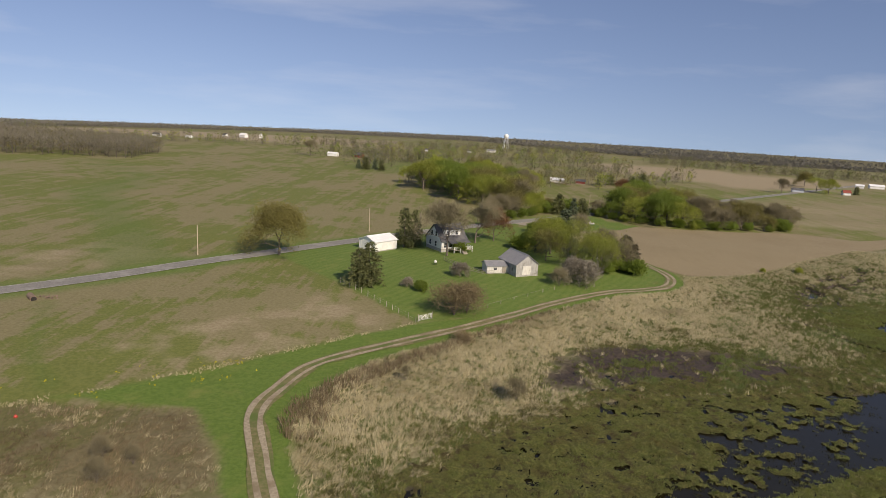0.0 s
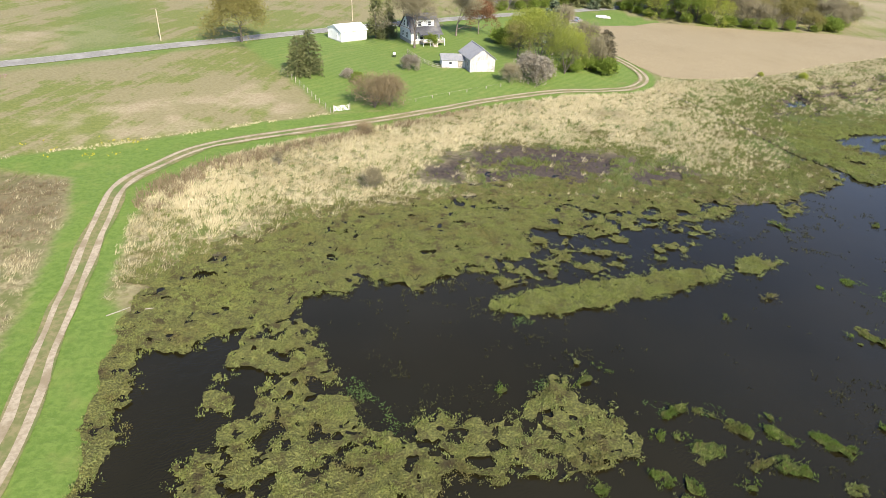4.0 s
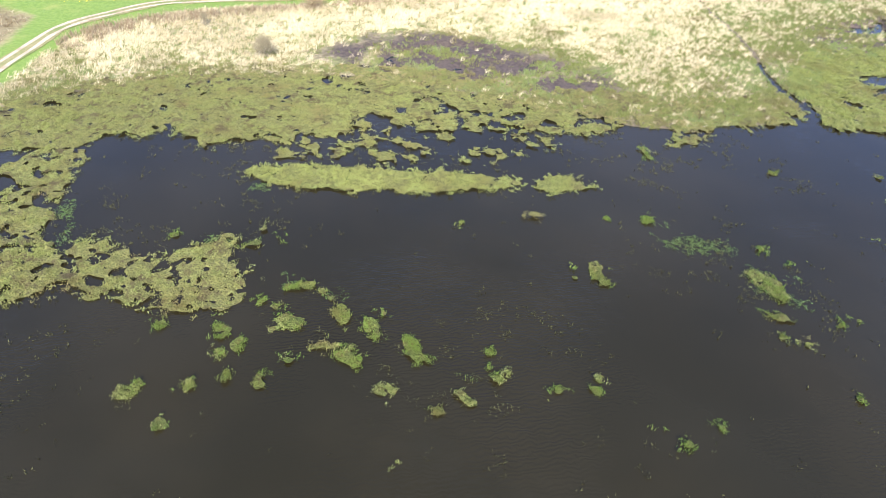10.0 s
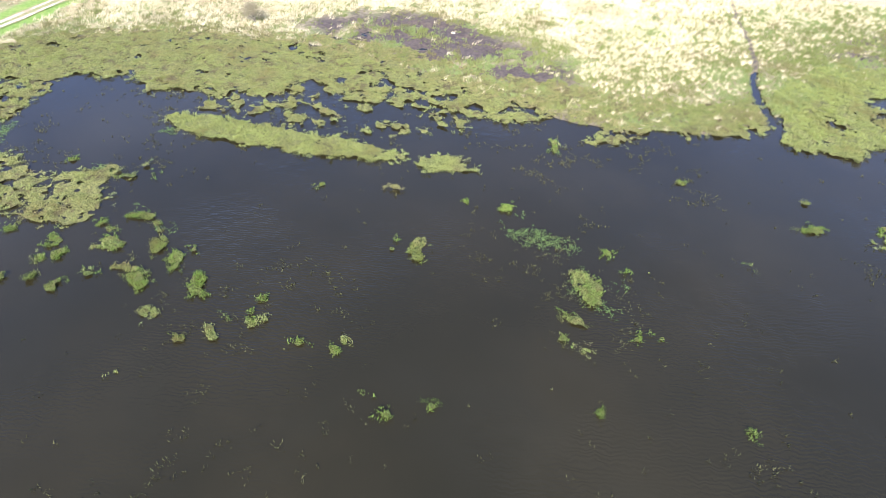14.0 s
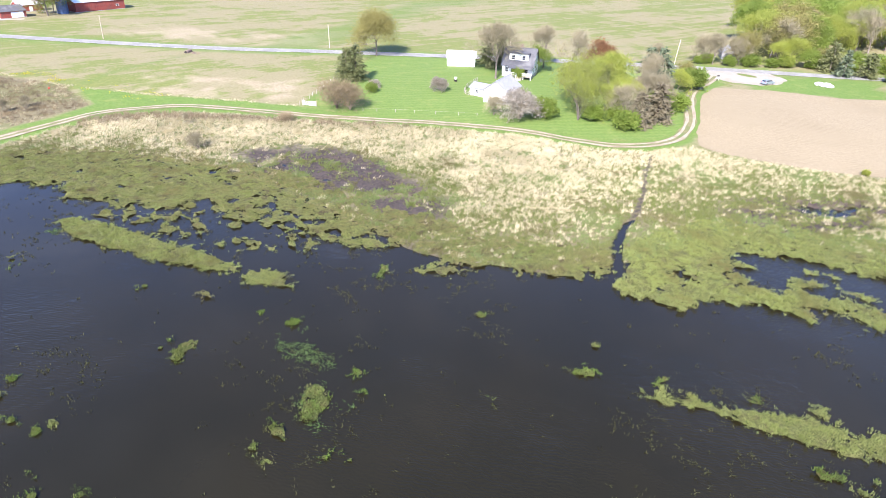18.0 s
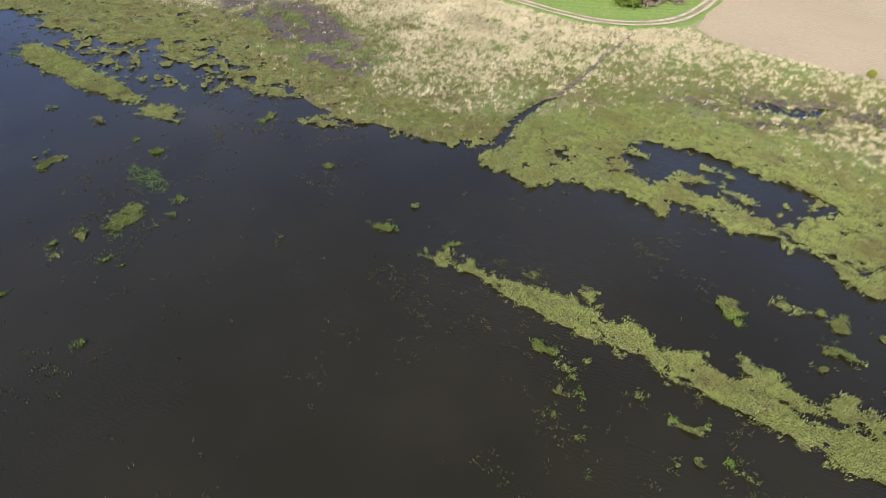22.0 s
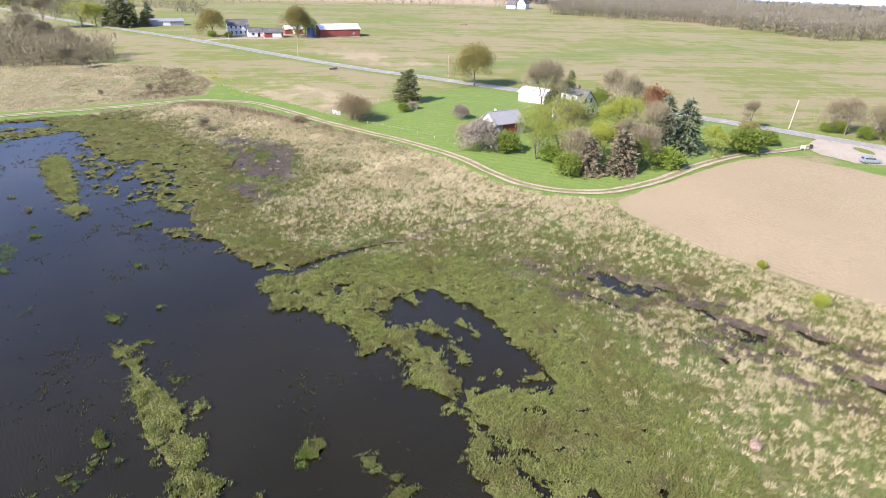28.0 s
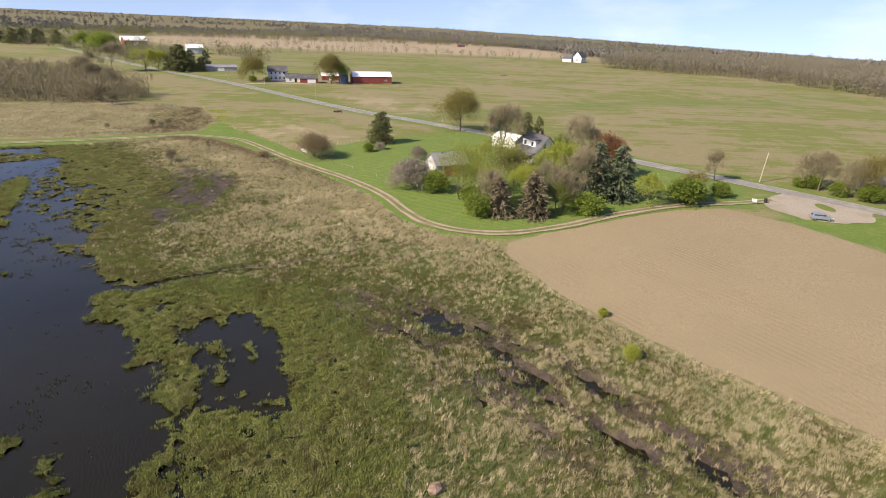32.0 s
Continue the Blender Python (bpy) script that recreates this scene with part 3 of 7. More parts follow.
REEDS = [(-9.7, 52.5), (-14, 61), (-19, 75), (-18, 88), (-11, 100), (5, 115.5), (22, 133.5), (43, 150), (58.5, 158.4), (66, 168), (71, 178), (87.5, 182.3), (99, 189), (107, 195), (121, 207), (135, 219), (165, 242), (200, 230),
         (200, 165), (150, 156), (118, 152), (98, 128), (88, 108), (75, 101), (50, 97), (26, 90), (5, 76), (1, 68), (-5, 61)]
GREEN_E = [(96, 124), (90, 134), (94, 146), (106, 156), (118, 168), (134, 182), (150, 178), (160, 160), (150, 156), (118, 151), (104, 135)]
PLOUGHED = [(68.5, 183.5), (63.5, 192), (55, 206), (46.5, 221), (44.5, 231), (54, 241.5), (71, 251.5), (80, 262), (100, 263.5), (125, 265), (150, 272), (175, 262), (235, 290), (250, 275), (175, 245), (128.4, 215.7), (107, 197),
            (99, 190.5), (87, 184), (77, 179.3), (71, 180)]
LOT = [(33, 246), (24.5, 253.8), (41.7, 266.5), (50, 262), (52, 254), (50.5, 246.5), (43, 241.5), (38, 243)]


def zone_weights(x, y):
    d_track = line_sd(x, y, TRACK[::3])
    soft = 1.6 * (fbm(x, y, 4, 11) - 0.5)
    basin = area_sd(x, y, BASIN)
    reeds = sstep(0.8, -0.8, area_sd(x, y, REEDS) + soft)
    green = np.maximum(sstep(0.8, -0.8, area_sd(x, y, YARD) + soft), sstep(0.8, -0.8, area_sd(x, y, VERGE) + soft))
    green = np.maximum(green, sstep(4.6, 2.8, d_track + 1.5 * soft))
    d_road = line_sd(x, y, ROAD[::2])
    green = np.maximum(green, sstep(9, 4, d_road + soft) * 0.75)
    near_plough = area_sd(x, y, PLOUGHED)
    green = np.maximum(green, sstep(7, 3, near_plough + 2 * soft) * sstep(252, 240, y) * 0.10)
    green = np.maximum(green, sstep(0, -1, area_sd(x, y, [(34, 244), (52, 240), (72, 251), (84, 262), (66, 284), (48, 266)])))
    mud = np.maximum(sstep(2, -3, area_sd(x, y, MUD_N) + 4 * soft) * sstep(0.40, 0.56, fbm(x, y, 4.5, 36, 4) + 0.13), sstep(3, -5, area_sd(x, y, MUD_E) + 4 * soft) * sstep(0.29, 0.40, streaks(x, y, 33)))
    mud = np.maximum(mud, sstep(3.0, -1.0, basin + soft))
    mud = np.maximum(mud, sstep(0.5, -0.1, stroke_sd(x, y, CREEK)))
    reeds = np.maximum(reeds, 0.85 * sstep(7, 4, near_plough + 2 * soft) * sstep(72, 80, x) * sstep(256, 244, y))
    brush = sstep(1, -1, area_sd(x, y, BRUSH) + soft) * (0.25 + 0.35 * sstep(52, 66, y + 12 * soft))
    reeds = np.maximum(reeds, 0.75 * sstep(1, -1, area_sd(x, y, BRUSH) + soft) * sstep(66, 50, y + 12 * soft))
    brush = np.maximum(brush, 0.6 * sstep(0, 30, woods_reach(x, y)))
    stub = sstep(8, -8, area_sd(x, y, [(-1300, -330), (-530, -240), (-515, 60), (-505, 285), (-700, 420), (-1300, 420)]))
    stub = np.maximum(stub, sstep(6, -6, area_sd(x, y, [(147, 600), (165, 750), (280, 775), (347, 680), (455, 650), (254, 485), (203, 550)])))
    stub = np.maximum(stub, sstep(10, -10, area_sd(x, y, [(-330, 740), (-140, 745), (-60, 800), (-100, 1200), (-700, 1200), (-600, 800)])))
    stub = np.maximum(stub, 0.6 * sstep(5, -5, area_sd(x, y, [(175, 262), (160, 300), (195, 370), (260, 485), (330, 480), (420, 380), (260, 290)])) * sstep(0.3, 0.7, fbm(x * 0.3, y, 16, 41)))
    bare = area_sd(x, y, [(-8, 119), (-24, 104.5), (-40, 92), (-52, 98), (-40, 118), (-22, 133)])
    stub = np.maximum(stub, 0.75 * sstep(3, -5, bare + 8 * soft) * sstep(0.35, 0.6, fbm(x, y, 7, 45, 4)))
    bare = area_sd(x, y, [(-130, 105), (-95, 132), (-70, 160), (-90, 175), (-150, 120)])
    stub = np.maximum(stub, 0.75 * sstep(3, -6, bare + 10 * soft) * sstep(0.38, 0.6, fbm(x, y, 9, 46, 4)))
    vivid = sstep(6, -6, area_sd(x, y, [(-470, -60), (-250, 20), (-215, 60), (-240, 180), (-440, 190), (-490, 60)])) * 0.2
    vivid = np.maximum(vivid, 0.6 * sstep(4, -4, line_sd(x, y, [(-70, 150), (-150, 260), (-160, 330), (-220, 400)]) - 9 + 14 * (fbm(x, y, 30, 43) - 0.5)))
    vivid = np.maximum(vivid, 0.5 * sstep(5, -5, area_sd(x, y, [(-80, 470), (-60, 560), (0, 600), (60, 520), (80, 440), (20, 400)])))
    ditch = [(-76.5, 117), (-72, 107), (-66, 97), (-63, 91), (-54, 82)]
    vivid = np.maximum(vivid, 0.4 * sstep(2.0, 0.6, line_sd(x, y, ditch) + soft))
    east = sstep(70, 98, x) * reeds * (1 - green)
    dry = sstep(14, 4, near_plough)
    shore = sstep(40, 8, basin) * sstep(-4, 0, basin) * reeds * sstep(20, 42, x)
    east = np.maximum(east, shore)
    lush = 0.7 * east * (1 - dry) * (0.45 + 0.4 * sstep(0.35, 0.6, fbm(x, y, 5, 13))) * sstep(80, 100, x) * (1 - mud)
    mown = sstep(0.5, -1, area_sd(x, y, YARD))
    green = np.maximum(green, lush)
    out = np.stack([reeds * (1 - green) * (1 - 0.85 * east * (1 - dry)), green, mud * (1 - 0.9 * green), np.maximum(brush * (1 - green), 0.7 * east * (1 - dry)), stub, vivid, mown], -1)
    return np.clip(out, 0, 1)


def sheet(name, xs, ys, zs, mat):
    nx, ny = len(xs), len(ys)
    gx, gy = np.meshgrid(xs, ys)
    verts = np.stack([gx.ravel(), gy.ravel(), zs.ravel()], -1)
    k = (np.arange(ny - 1)[:, None] * nx + np.arange(nx - 1)).ravel()
    tris = np.concatenate([np.stack([k, k + 1, k + nx + 1], -1), np.stack([k, k + nx + 1, k + nx], -1)])
    return tri_mesh(name, verts, tris, mat, smooth=True)


def spread_axis(lo, hi, step, end):
    """Even steps from lo to hi, then wider and wider to the ends."""
    out = list(np.arange(lo, hi + step / 2, step))
    s, lower = step, []
    while out[-1] < end:
        s *= 1.13
        out.append(out[-1] + s)
    s, first = step, lo
    while first > -end:
        s *= 1.13
        first -= s
        lower.append(first)
    return np.array(lower[::-1] + out)


gx, gy = spread_axis(-64, 168, 0.9, 5600), spread_axis(8, 222, 0.9, 5600)
X, Y = np.meshgrid(gx, gy)
Zg = land(X, Y)
ground_me = sheet("ground", gx, gy, Zg, GROUND)
W = zone_weights(X.ravel(), Y.ravel())
for key, cols in (("zone_a", (0, 1, 2)), ("zone_b", (3, 4, 5))):
    at = ground_me.attributes.new(key, "FLOAT_COLOR", "POINT")
    rgba = np.ones((len(W), 4), np.float32)
    rgba[:, :3] = W[:, cols]
    rgba[:, 3] = W[:, 6]
    at.data.foreach_set("color", rgba.ravel())
ground = tagged(new("ground", ground_me), "flat farmland of thin spring grass, bare soil and marsh", "ground", kind="structure")


def clipped(sd, bbox, step, lift, hollow=0.0):
    """The part of a grid where sd is negative, its edge cut clean; height follows the land or the water."""
    x0, y0, x1, y1 = bbox
    xs, ys = np.arange(x0, x1 + step, step), np.arange(y0, y1 + step, step)
    gx, gy = np.meshgrid(xs, ys)
    s = sd(gx, gy).ravel()
    nx, ny = len(xs), len(ys)
    k = (np.arange(ny - 1)[:, None] * nx + np.arange(nx - 1)).ravel()
    tris = np.concatenate([np.stack([k, k + 1, k + nx + 1], -1), np.stack([k, k + nx + 1, k + nx], -1)])
    p = np.stack([gx.ravel(), gy.ravel()], -1)
    n_in = (s[tris] < 0).sum(1)
    corners = [p[tris[n_in == 3]]]
    for count in (1, 2):
        t = tris[n_in == count]
        if not len(t):
            continue
        odd = (s[t] < 0) if count == 1 else (s[t] >= 0)
        first = odd.argmax(1)
        r = np.arange(len(t))
        a, b, c = t[r, first], t[r, (first + 1) % 3], t[r, (first + 2) % 3]
        ab = p[a] + (p[b] - p[a]) * (s[a] / (s[a] - s[b]))[:, None]
        ac = p[a] + (p[c] - p[a]) * (s[a] / (s[a] - s[c]))[:, None]
        if count == 1:
            corners.append(np.stack([p[a], ab, ac], 1))
        else:
            corners += [np.stack([ab, p[b], p[c]], 1), np.stack([ab, p[c], ac], 1)]
    flat = np.concatenate(corners).reshape(-1, 2)
    keys, inverse = np.unique(np.round(flat * 1000).astype(np.int64), axis=0, return_inverse=True)
    xy = keys / 1000.0
    z = lift(xy[:, 0], xy[:, 1])
    t = inverse.reshape(-1, 3)
    t = t[(t[:, 0] != t[:, 1]) & (t[:, 1] != t[:, 2]) & (t[:, 0] != t[:, 2])]
    return np.column_stack([xy, z]), t


def patch(name, sd, bbox, step, lift, mat, label, category):
    v, t = clipped(sd, bbox, step, lift)
    return tagged(new(name, tri_mesh(name, v, t, mat, smooth=True)), label, category, kind="structure")


def ribbon(name, line, half, lift, mat, label, category, wobble=0.0, parent=None, side=0.0, seed=1):
    """A strip along a line, laid on the land."""
    d = np.gradient(line, axis=0)
    d /= np.linalg.norm(d, axis=1)[:, None]
    nrm = np.stack([-d[:, 1], d[:, 0]], -1)
    s = np.arange(len(line)) * 1.0
    rows = []
    for k, e in enumerate((-1, -0.5, 0, 0.5, 1)):
        w = half + wobble * (lattice(s, s * 0 + k, 2.7, seed) - 0.5) * (abs(e) == 1)
        rows.append(line + nrm * (side + e * w)[:, None] if wobble else line + nrm * (side + e * half))
    p = np.stack(rows, 1)
    z = land(p[..., 0], p[..., 1]) + lift
    v = np.concatenate([p, z[..., None]], -1).reshape(-1, 3)
    n = len(line)
    k = (np.arange(n - 1)[:, None] * 5 + np.arange(4)).ravel()
    t = np.concatenate([np.stack([k, k + 1, k + 6], -1), np.stack([k, k + 6, k + 5], -1)])
    ob = tagged(new(name, tri_mesh(name, v, t[:, ::-1], mat, smooth=True)), label, category, kind="structure")
    ob.parent = parent
    return ob


water_me = sheet("water", np.linspace(-30, 600, 64), np.linspace(-600, 215, 64), np.zeros((64, 64)), WATER)
tagged(new("water", water_me), "dark brown still pond water with faint ripples", "water", kind="structure")
road_line = ROAD[::1]
ribbon("road", road_line, 2.9, 0.10, ASPHALT, "narrow grey country road of worn asphalt", "road")
for name, off in (("edge_line", -2.65), ("edge_line", 2.65)):
    ribbon(name, road_line, 0.07, 0.115, PAINT_LINE, "faded white edge line on the road", "road marking", side=off)
ribbon("farm_track", TRACK, 1.55, 0.09, TRACK_GRASS, "two-rut farm track with grass between its ruts", "track", wobble=0.8)
for off, seed in ((-0.85, 3), (0.85, 9)):
    ribbon("rut", TRACK, 0.36, 0.125, RUT, "bare sandy wheel rut", "rut", wobble=0.34, side=off, seed=seed)
lay = lambda up: lambda x, y: land(x, y) + up
edge = lambda amp, size, seed: lambda x, y: amp * (fbm(x, y, size, seed) - 0.5)
e1 = edge(1.6, 5, 21)
patch("ploughed_field", lambda x, y: area_sd(x, y, PLOUGHED) + e1(x, y), (40, 175, 255, 295), 1.0, lay(0.07), PLOW, "ploughed field of dry tan-brown soil with faint rows", "field")
e2 = edge(2.5, 4, 23)
patch("gravel_lot", lambda x, y: np.maximum(area_sd(x, y, LOT) + e2(x, y), 1.0 - np.hypot((x - 40) / 3.4, (y - 256) / 1.7)), (18, 236, 60, 272), 0.6, lay(0.075), GRAVEL, "pale gravel parking loop beside the road", "parking lot")

# ---- floating weed: mats, islands, loose clumps ----
NORTH_INLAND = [(-13, 49), (-11, 55), (-7, 63.5), (-1.5, 70), (3, 79), (15, 87.5), (25, 95.5), (37, 101), (48, 103), (57, 106), (66, 109), (76, 114), (85, 120), (91, 126), (95.8, 120.8)]
NORTH_SHORE = [(93.3, 115.5), (87.8, 109.8), (83.8, 107.8), (82.9, 100.7), (79.1, 97.8), (78, 101.8), (72.4, 101), (69.1, 94.7), (62.4, 91.6), (57.4, 91), (49.4, 85.9), (46.2, 85.2), (45.6, 88.9),
    (41, 85.6), (37.8, 80.6), (38.3, 75.9), (37.2, 73.1), (33.6, 71.7), (33.8, 69.8), (29.2, 68.4), (27.7, 65.9), (26.4, 63.4), (23.4, 63.3), (19.9, 63.8), (17.1, 63.8), (17.1, 62.3), (16.4, 59.9),
    (14.1, 60.5), (13, 58.9), (12.2, 57), (12.6, 55.1), (4.1, 46.8), (-1.4, 44.3), (-3, 39), (-8, 43)]
NORTH_MAT = NORTH_INLAND + NORTH_SHORE
BANK_MAT = [(-8, 53), (-5.5, 43), (-1, 31), (3, 14), (6, 0), (12, 0), (9, 16), (5.5, 29), (1.5, 38), (-1, 45), (-1, 54)]
ARM_EDGE_N = [(12.6, 55.1), (13.7, 53), (14.9, 52.6), (16.7, 48.9), (18.3, 48.6), (19, 45.5), (20.2, 43.6), (22.6, 43), (23.1, 41), (25.5, 39.7), (28, 39.4), (28.6, 41.2), (30.7, 43.7), (32.9, 42.3),
    (36.3, 42.7), (37.8, 44.7), (40.3, 48.2), (41.2, 50.4), (42.6, 50.9), (43.6, 47.4), (45.8, 47.5), (47.7, 47.1), (49.5, 44.9), (49.9, 42.8), (49, 41.1), (46.6, 40.1), (44.8, 39.1)]
ARM_EDGE_S = [(42.5, 37.8), (40.2, 36.8), (38.1, 36.8), (37.1, 35.4), (34.8, 35.1), (33, 35.9), (31.9, 32.9), (30.5, 31.2), (28.3, 29.8), (28, 28), (28.6, 25.6), (27, 25.1), (26.9, 26.5), (24.1, 27.5),
    (22.5, 26.9), (21.9, 28.8), (19.6, 29), (17, 29.4), (16.1, 31.2), (13.3, 32.3), (11.7, 35.7), (10.7, 38.6), (8.2, 38.2), (6.6, 39.6), (7, 41.2), (5.9, 44.4), (4.1, 46.8)]
ARM_MAT = ARM_EDGE_N + ARM_EDGE_S
BROKEN = [(33.9, 71), (37.7, 80.9), (42.3, 92.7), (48.4, 94.1), (62.3, 98.7), (71.1, 100.1), (69.1, 94.3), (63.3, 86.5), (58.9, 77.5), (53.9, 74.8), (42.7, 69.6), (34.8, 65.5)]
SUNKEN = [(9.5, 31.8), (10.5, 34.8), (14.7, 32.1), (14.7, 30), (17.2, 28.5), (16.1, 26.6), (15.2, 23.4), (14.9, 21.1), (14, 14), (9, 14), (11.6, 21.6), (13.5, 25.1), (12.1, 28.4)]
EAST_SHORE = [(96.6, 120.5), (100.4, 117.5), (103.8, 119.1), (106.7, 120.6), (108.7, 126.6), (111.3, 128.4), (114, 130), (118, 131.8), (116.7, 134.8), (119.7, 136.1), (122.5, 136.7), (125.4, 138.1),
    (127.9, 140.3), (131.4, 141.5), (133.7, 141.7), (135.9, 141.1), (138.2, 142), (141, 142.9), (142.8, 143.9), (145.1, 145.1), (145, 148.2), (147.8, 145.4), (149.4, 146.3), (150.5, 148.4),
    (154.3, 149.3)]
EAST_MAT = EAST_SHORE + [(160, 153), (165, 162), (150, 168), (132, 167), (116, 163.5), (103, 156.5), (93, 147), (91, 132)]
POOL = [(108.7, 133.6), (105.1, 136), (102.3, 141), (104.7, 143.3), (109.9, 147.4), (113.8, 148.6), (117.6, 149.3), (118.4, 152), (121.8, 152.8), (125.5, 153.6), (126.7, 151.3), (126.3, 147.3),
    (126.6, 144.4), (125, 142.7), (122.3, 140.9), (118.3, 140.2), (115.5, 138.1), (112.3, 137.2), (111.9, 135.1)]
CHANNEL = [(125.7, 142.4, 0.35), (128.2, 141.8, 0.35), (132.1, 143.5, 0.35), (135.9, 145.2, 0.35), (139, 146.5, 0.35), (142.1, 148.3, 0.35), (144.7, 148.4, 0.35)]
POOL_RAFTS = [[(112.7, 139.2, 0.56), (113.8, 140.6, 0.83), (114.8, 141.9, 0.55)],
    [(111.9, 144, 0.42), (113.4, 144.8, 0.42), (114.8, 146, 0.42)],
    [(117.5, 142.2, 0.34), (119, 143, 0.53)],
    [(124.1, 144.9, 0.7)],
    [(123.4, 147, 0.45)],
    [(104.8, 137.3, 0.66), (106, 138.4, 0.51)],
    [(120.6, 143.5, 0.46)],
    [(126.9, 147, 0.38)],
    [(116.5, 143.4, 0.34)],
    [(124.9, 149.1, 0.38), (124.3, 151.6, 0.32)]]
SOUTH_MAT = [(149.8, 139.2), (149.9, 143.1), (151.4, 144.8), (153.2, 146.3), (156.2, 149.5), (162.4, 146.9), (162.7, 144.1), (161.8, 143.3), (161.3, 141.8), (159.1, 142.5), (159.3, 140.9),
    (161.4, 140.2), (160.1, 139.7), (158.9, 140.8), (158.1, 142.9), (156.6, 142.3), (157.6, 140.5), (157.8, 138.4), (156.6, 137.7), (154.8, 139.3), (153.9, 137.4), (151.2, 138.2)]
ISLAND = [(33, 61.2), (33.3, 63.3), (36.4, 63.9), (39, 66.4), (44.3, 68.9), (51.1, 72.8), (58.9, 76.3), (62.6, 77.9), (65.8, 77.6), (62.6, 74.6), (57.1, 70.5), (53.2, 67.3), (51.1, 67.4), (47.9, 65.2),
    (42.4, 61.8), (39.1, 60.9), (34.6, 60.4)]
ISLET = [(66.2, 78.8), (67.4, 81), (69.9, 82.1), (70.7, 81.2), (73.7, 82.5), (72.8, 80.5), (70.2, 78.9), (69.3, 76.4), (68.2, 77.4), (66.7, 77.5)]
SPIT = [(115.1, 102.3), (114.8, 105), (116.5, 105.2), (116.7, 106.6), (119.8, 107.2), (121.7, 108.5), (123.3, 110.3), (125.3, 111.8), (127.1, 113.8), (126.3, 114.2), (126.2, 115.6), (127.8, 115.4),
    (129.3, 114.3), (130.8, 113.9), (131.6, 116.3), (133.8, 117), (135.7, 116.1), (137.5, 115.3), (135.7, 115.3), (133.8, 113.3), (132, 112.8), (132, 111.7), (129.6, 109.6), (127.4, 109.1),
    (125.3, 107.3), (123, 106.8), (120.1, 106), (118.4, 104.6)]
SPIT_ROOT_N = [(135.7, 116.1), (135.9, 117.4), (137.9, 119.1), (140.5, 119.9), (141.7, 120.7), (141.3, 121.9), (139.4, 123), (141.2, 123.2), (141.4, 124.3), (143.4, 124.1), (144.2, 124.6),
    (146.4, 124.6), (146.2, 126), (146.5, 128), (147.7, 128.8), (150.5, 129.5), (152.9, 130.8), (153.3, 128.6), (154.8, 129.3), (155.6, 131.3), (154.5, 133), (156.1, 133.6), (157.5, 133.2),
    (159.6, 134), (159.8, 137), (161.2, 135.6), (163.2, 134.8)]
SPIT_ROOT_S = [(165.3, 135.3), (172, 138), (172, 131), (163.7, 128.2), (162.2, 128.5), (161.3, 127.6), (161.5, 125.9), (161.1, 123.6), (159.6, 122.3), (158.4, 122.8), (157, 125), (154.5, 123.8),
    (151.7, 122.1), (149.2, 121.1), (146, 119.2), (142, 116.9), (139.7, 115.9), (137.5, 115.3)]
SPIT_ROOT = SPIT_ROOT_N + SPIT_ROOT_S
SPIT_GAPS = [[(143.9, 122.2), (144.4, 123.1), (145.9, 123), (147.3, 125.3), (148.3, 124.6), (147.1, 122.9), (145.7, 121.9)],
    [(148.1, 125), (148.8, 127.2), (151.1, 126.7), (151.3, 125.9), (149.9, 125.3)],
    [(158.9, 123.9), (159.3, 125.3), (160.5, 125), (160.4, 123.9)]]


def rough(x, y, seed, a=1.8, b=1.3):
    return a * (fbm(x, y, 4.0, seed) - 0.5) + b * (fbm(x, y, 1.1, seed + 5, 2) - 0.5)


def gaps(x, y, seed, at):
    """Small pools of open water, thicker in some stretches than in others."""
    return 7 * (fbm(x, y, 2.0, seed, 4) + 0.30 * (fbm(x, y, 13, seed + 4, 2) - 0.5) - at)


def torn(d, x, y, seed, amp=2.2):
    """An outline frayed a little along its edge."""
    return 0.85 * d + amp * (fbm(x, y, 2.4, seed, 5) - 0.5) + 0.4 * amp * (fbm(x, y, 0.7, seed + 2, 2) - 0.5)


def north_sd(x, y):
    far = area_sd(x, y, NORTH_MAT)
    s = torn(np.minimum(far, area_sd(x, y, BANK_MAT)), x, y, 51, 3.0)
    s = np.maximum(s, gaps(x, y, 52, 0.79))
    # the shore breaks up towards the open water
    frayed = sstep(40, 46, x) * sstep(86, 78, x) * sstep(-9, -1, far)
    s = np.maximum(s, np.where(frayed > 0.01, 9 * (fbm(x, y, 2.2, 55, 4) - 0.76 + 0.20 * frayed), -9))
    s = np.maximum(s, np.where(y < 56, 5 * (land(x, y) - 0.12), -9))
    broken = np.maximum(area_sd(x, y, BROKEN) + rough(x, y, 53, 3, 1), 9 * (0.51 + 0.013 * np.clip(far, 0, 14) - fbm(x * 0.8, y, 1.5, 54, 4)))
    return np.maximum(np.minimum(s, broken), 0.15 - stroke_sd(x, y, CREEK))


def arm_sd(x, y):
    return np.maximum(torn(area_sd(x, y, ARM_MAT), x, y, 61), np.maximum(gaps(x, y, 62, 0.635), 3 * (fbm(x, y, 1.0, 63, 2) - 0.69)))


def east_sd(x, y):
    pool = torn(area_sd(x, y, POOL), x, y, 72, 2.6)
    for raft in POOL_RAFTS:
        pool = np.maximum(pool, -torn(stroke_sd(x, y, raft), x, y, 77, 1.6))
    s = np.maximum(torn(area_sd(x, y, EAST_MAT), x, y, 71, 3.0), -pool)
    s = np.maximum(s, -torn(stroke_sd(x, y, CHANNEL), x, y, 74, 1.6))
    s = np.maximum(s, gaps(x, y, 73, 0.80))
    return np.maximum(s, -stroke_sd(x, y, CREEK) + 0.2)


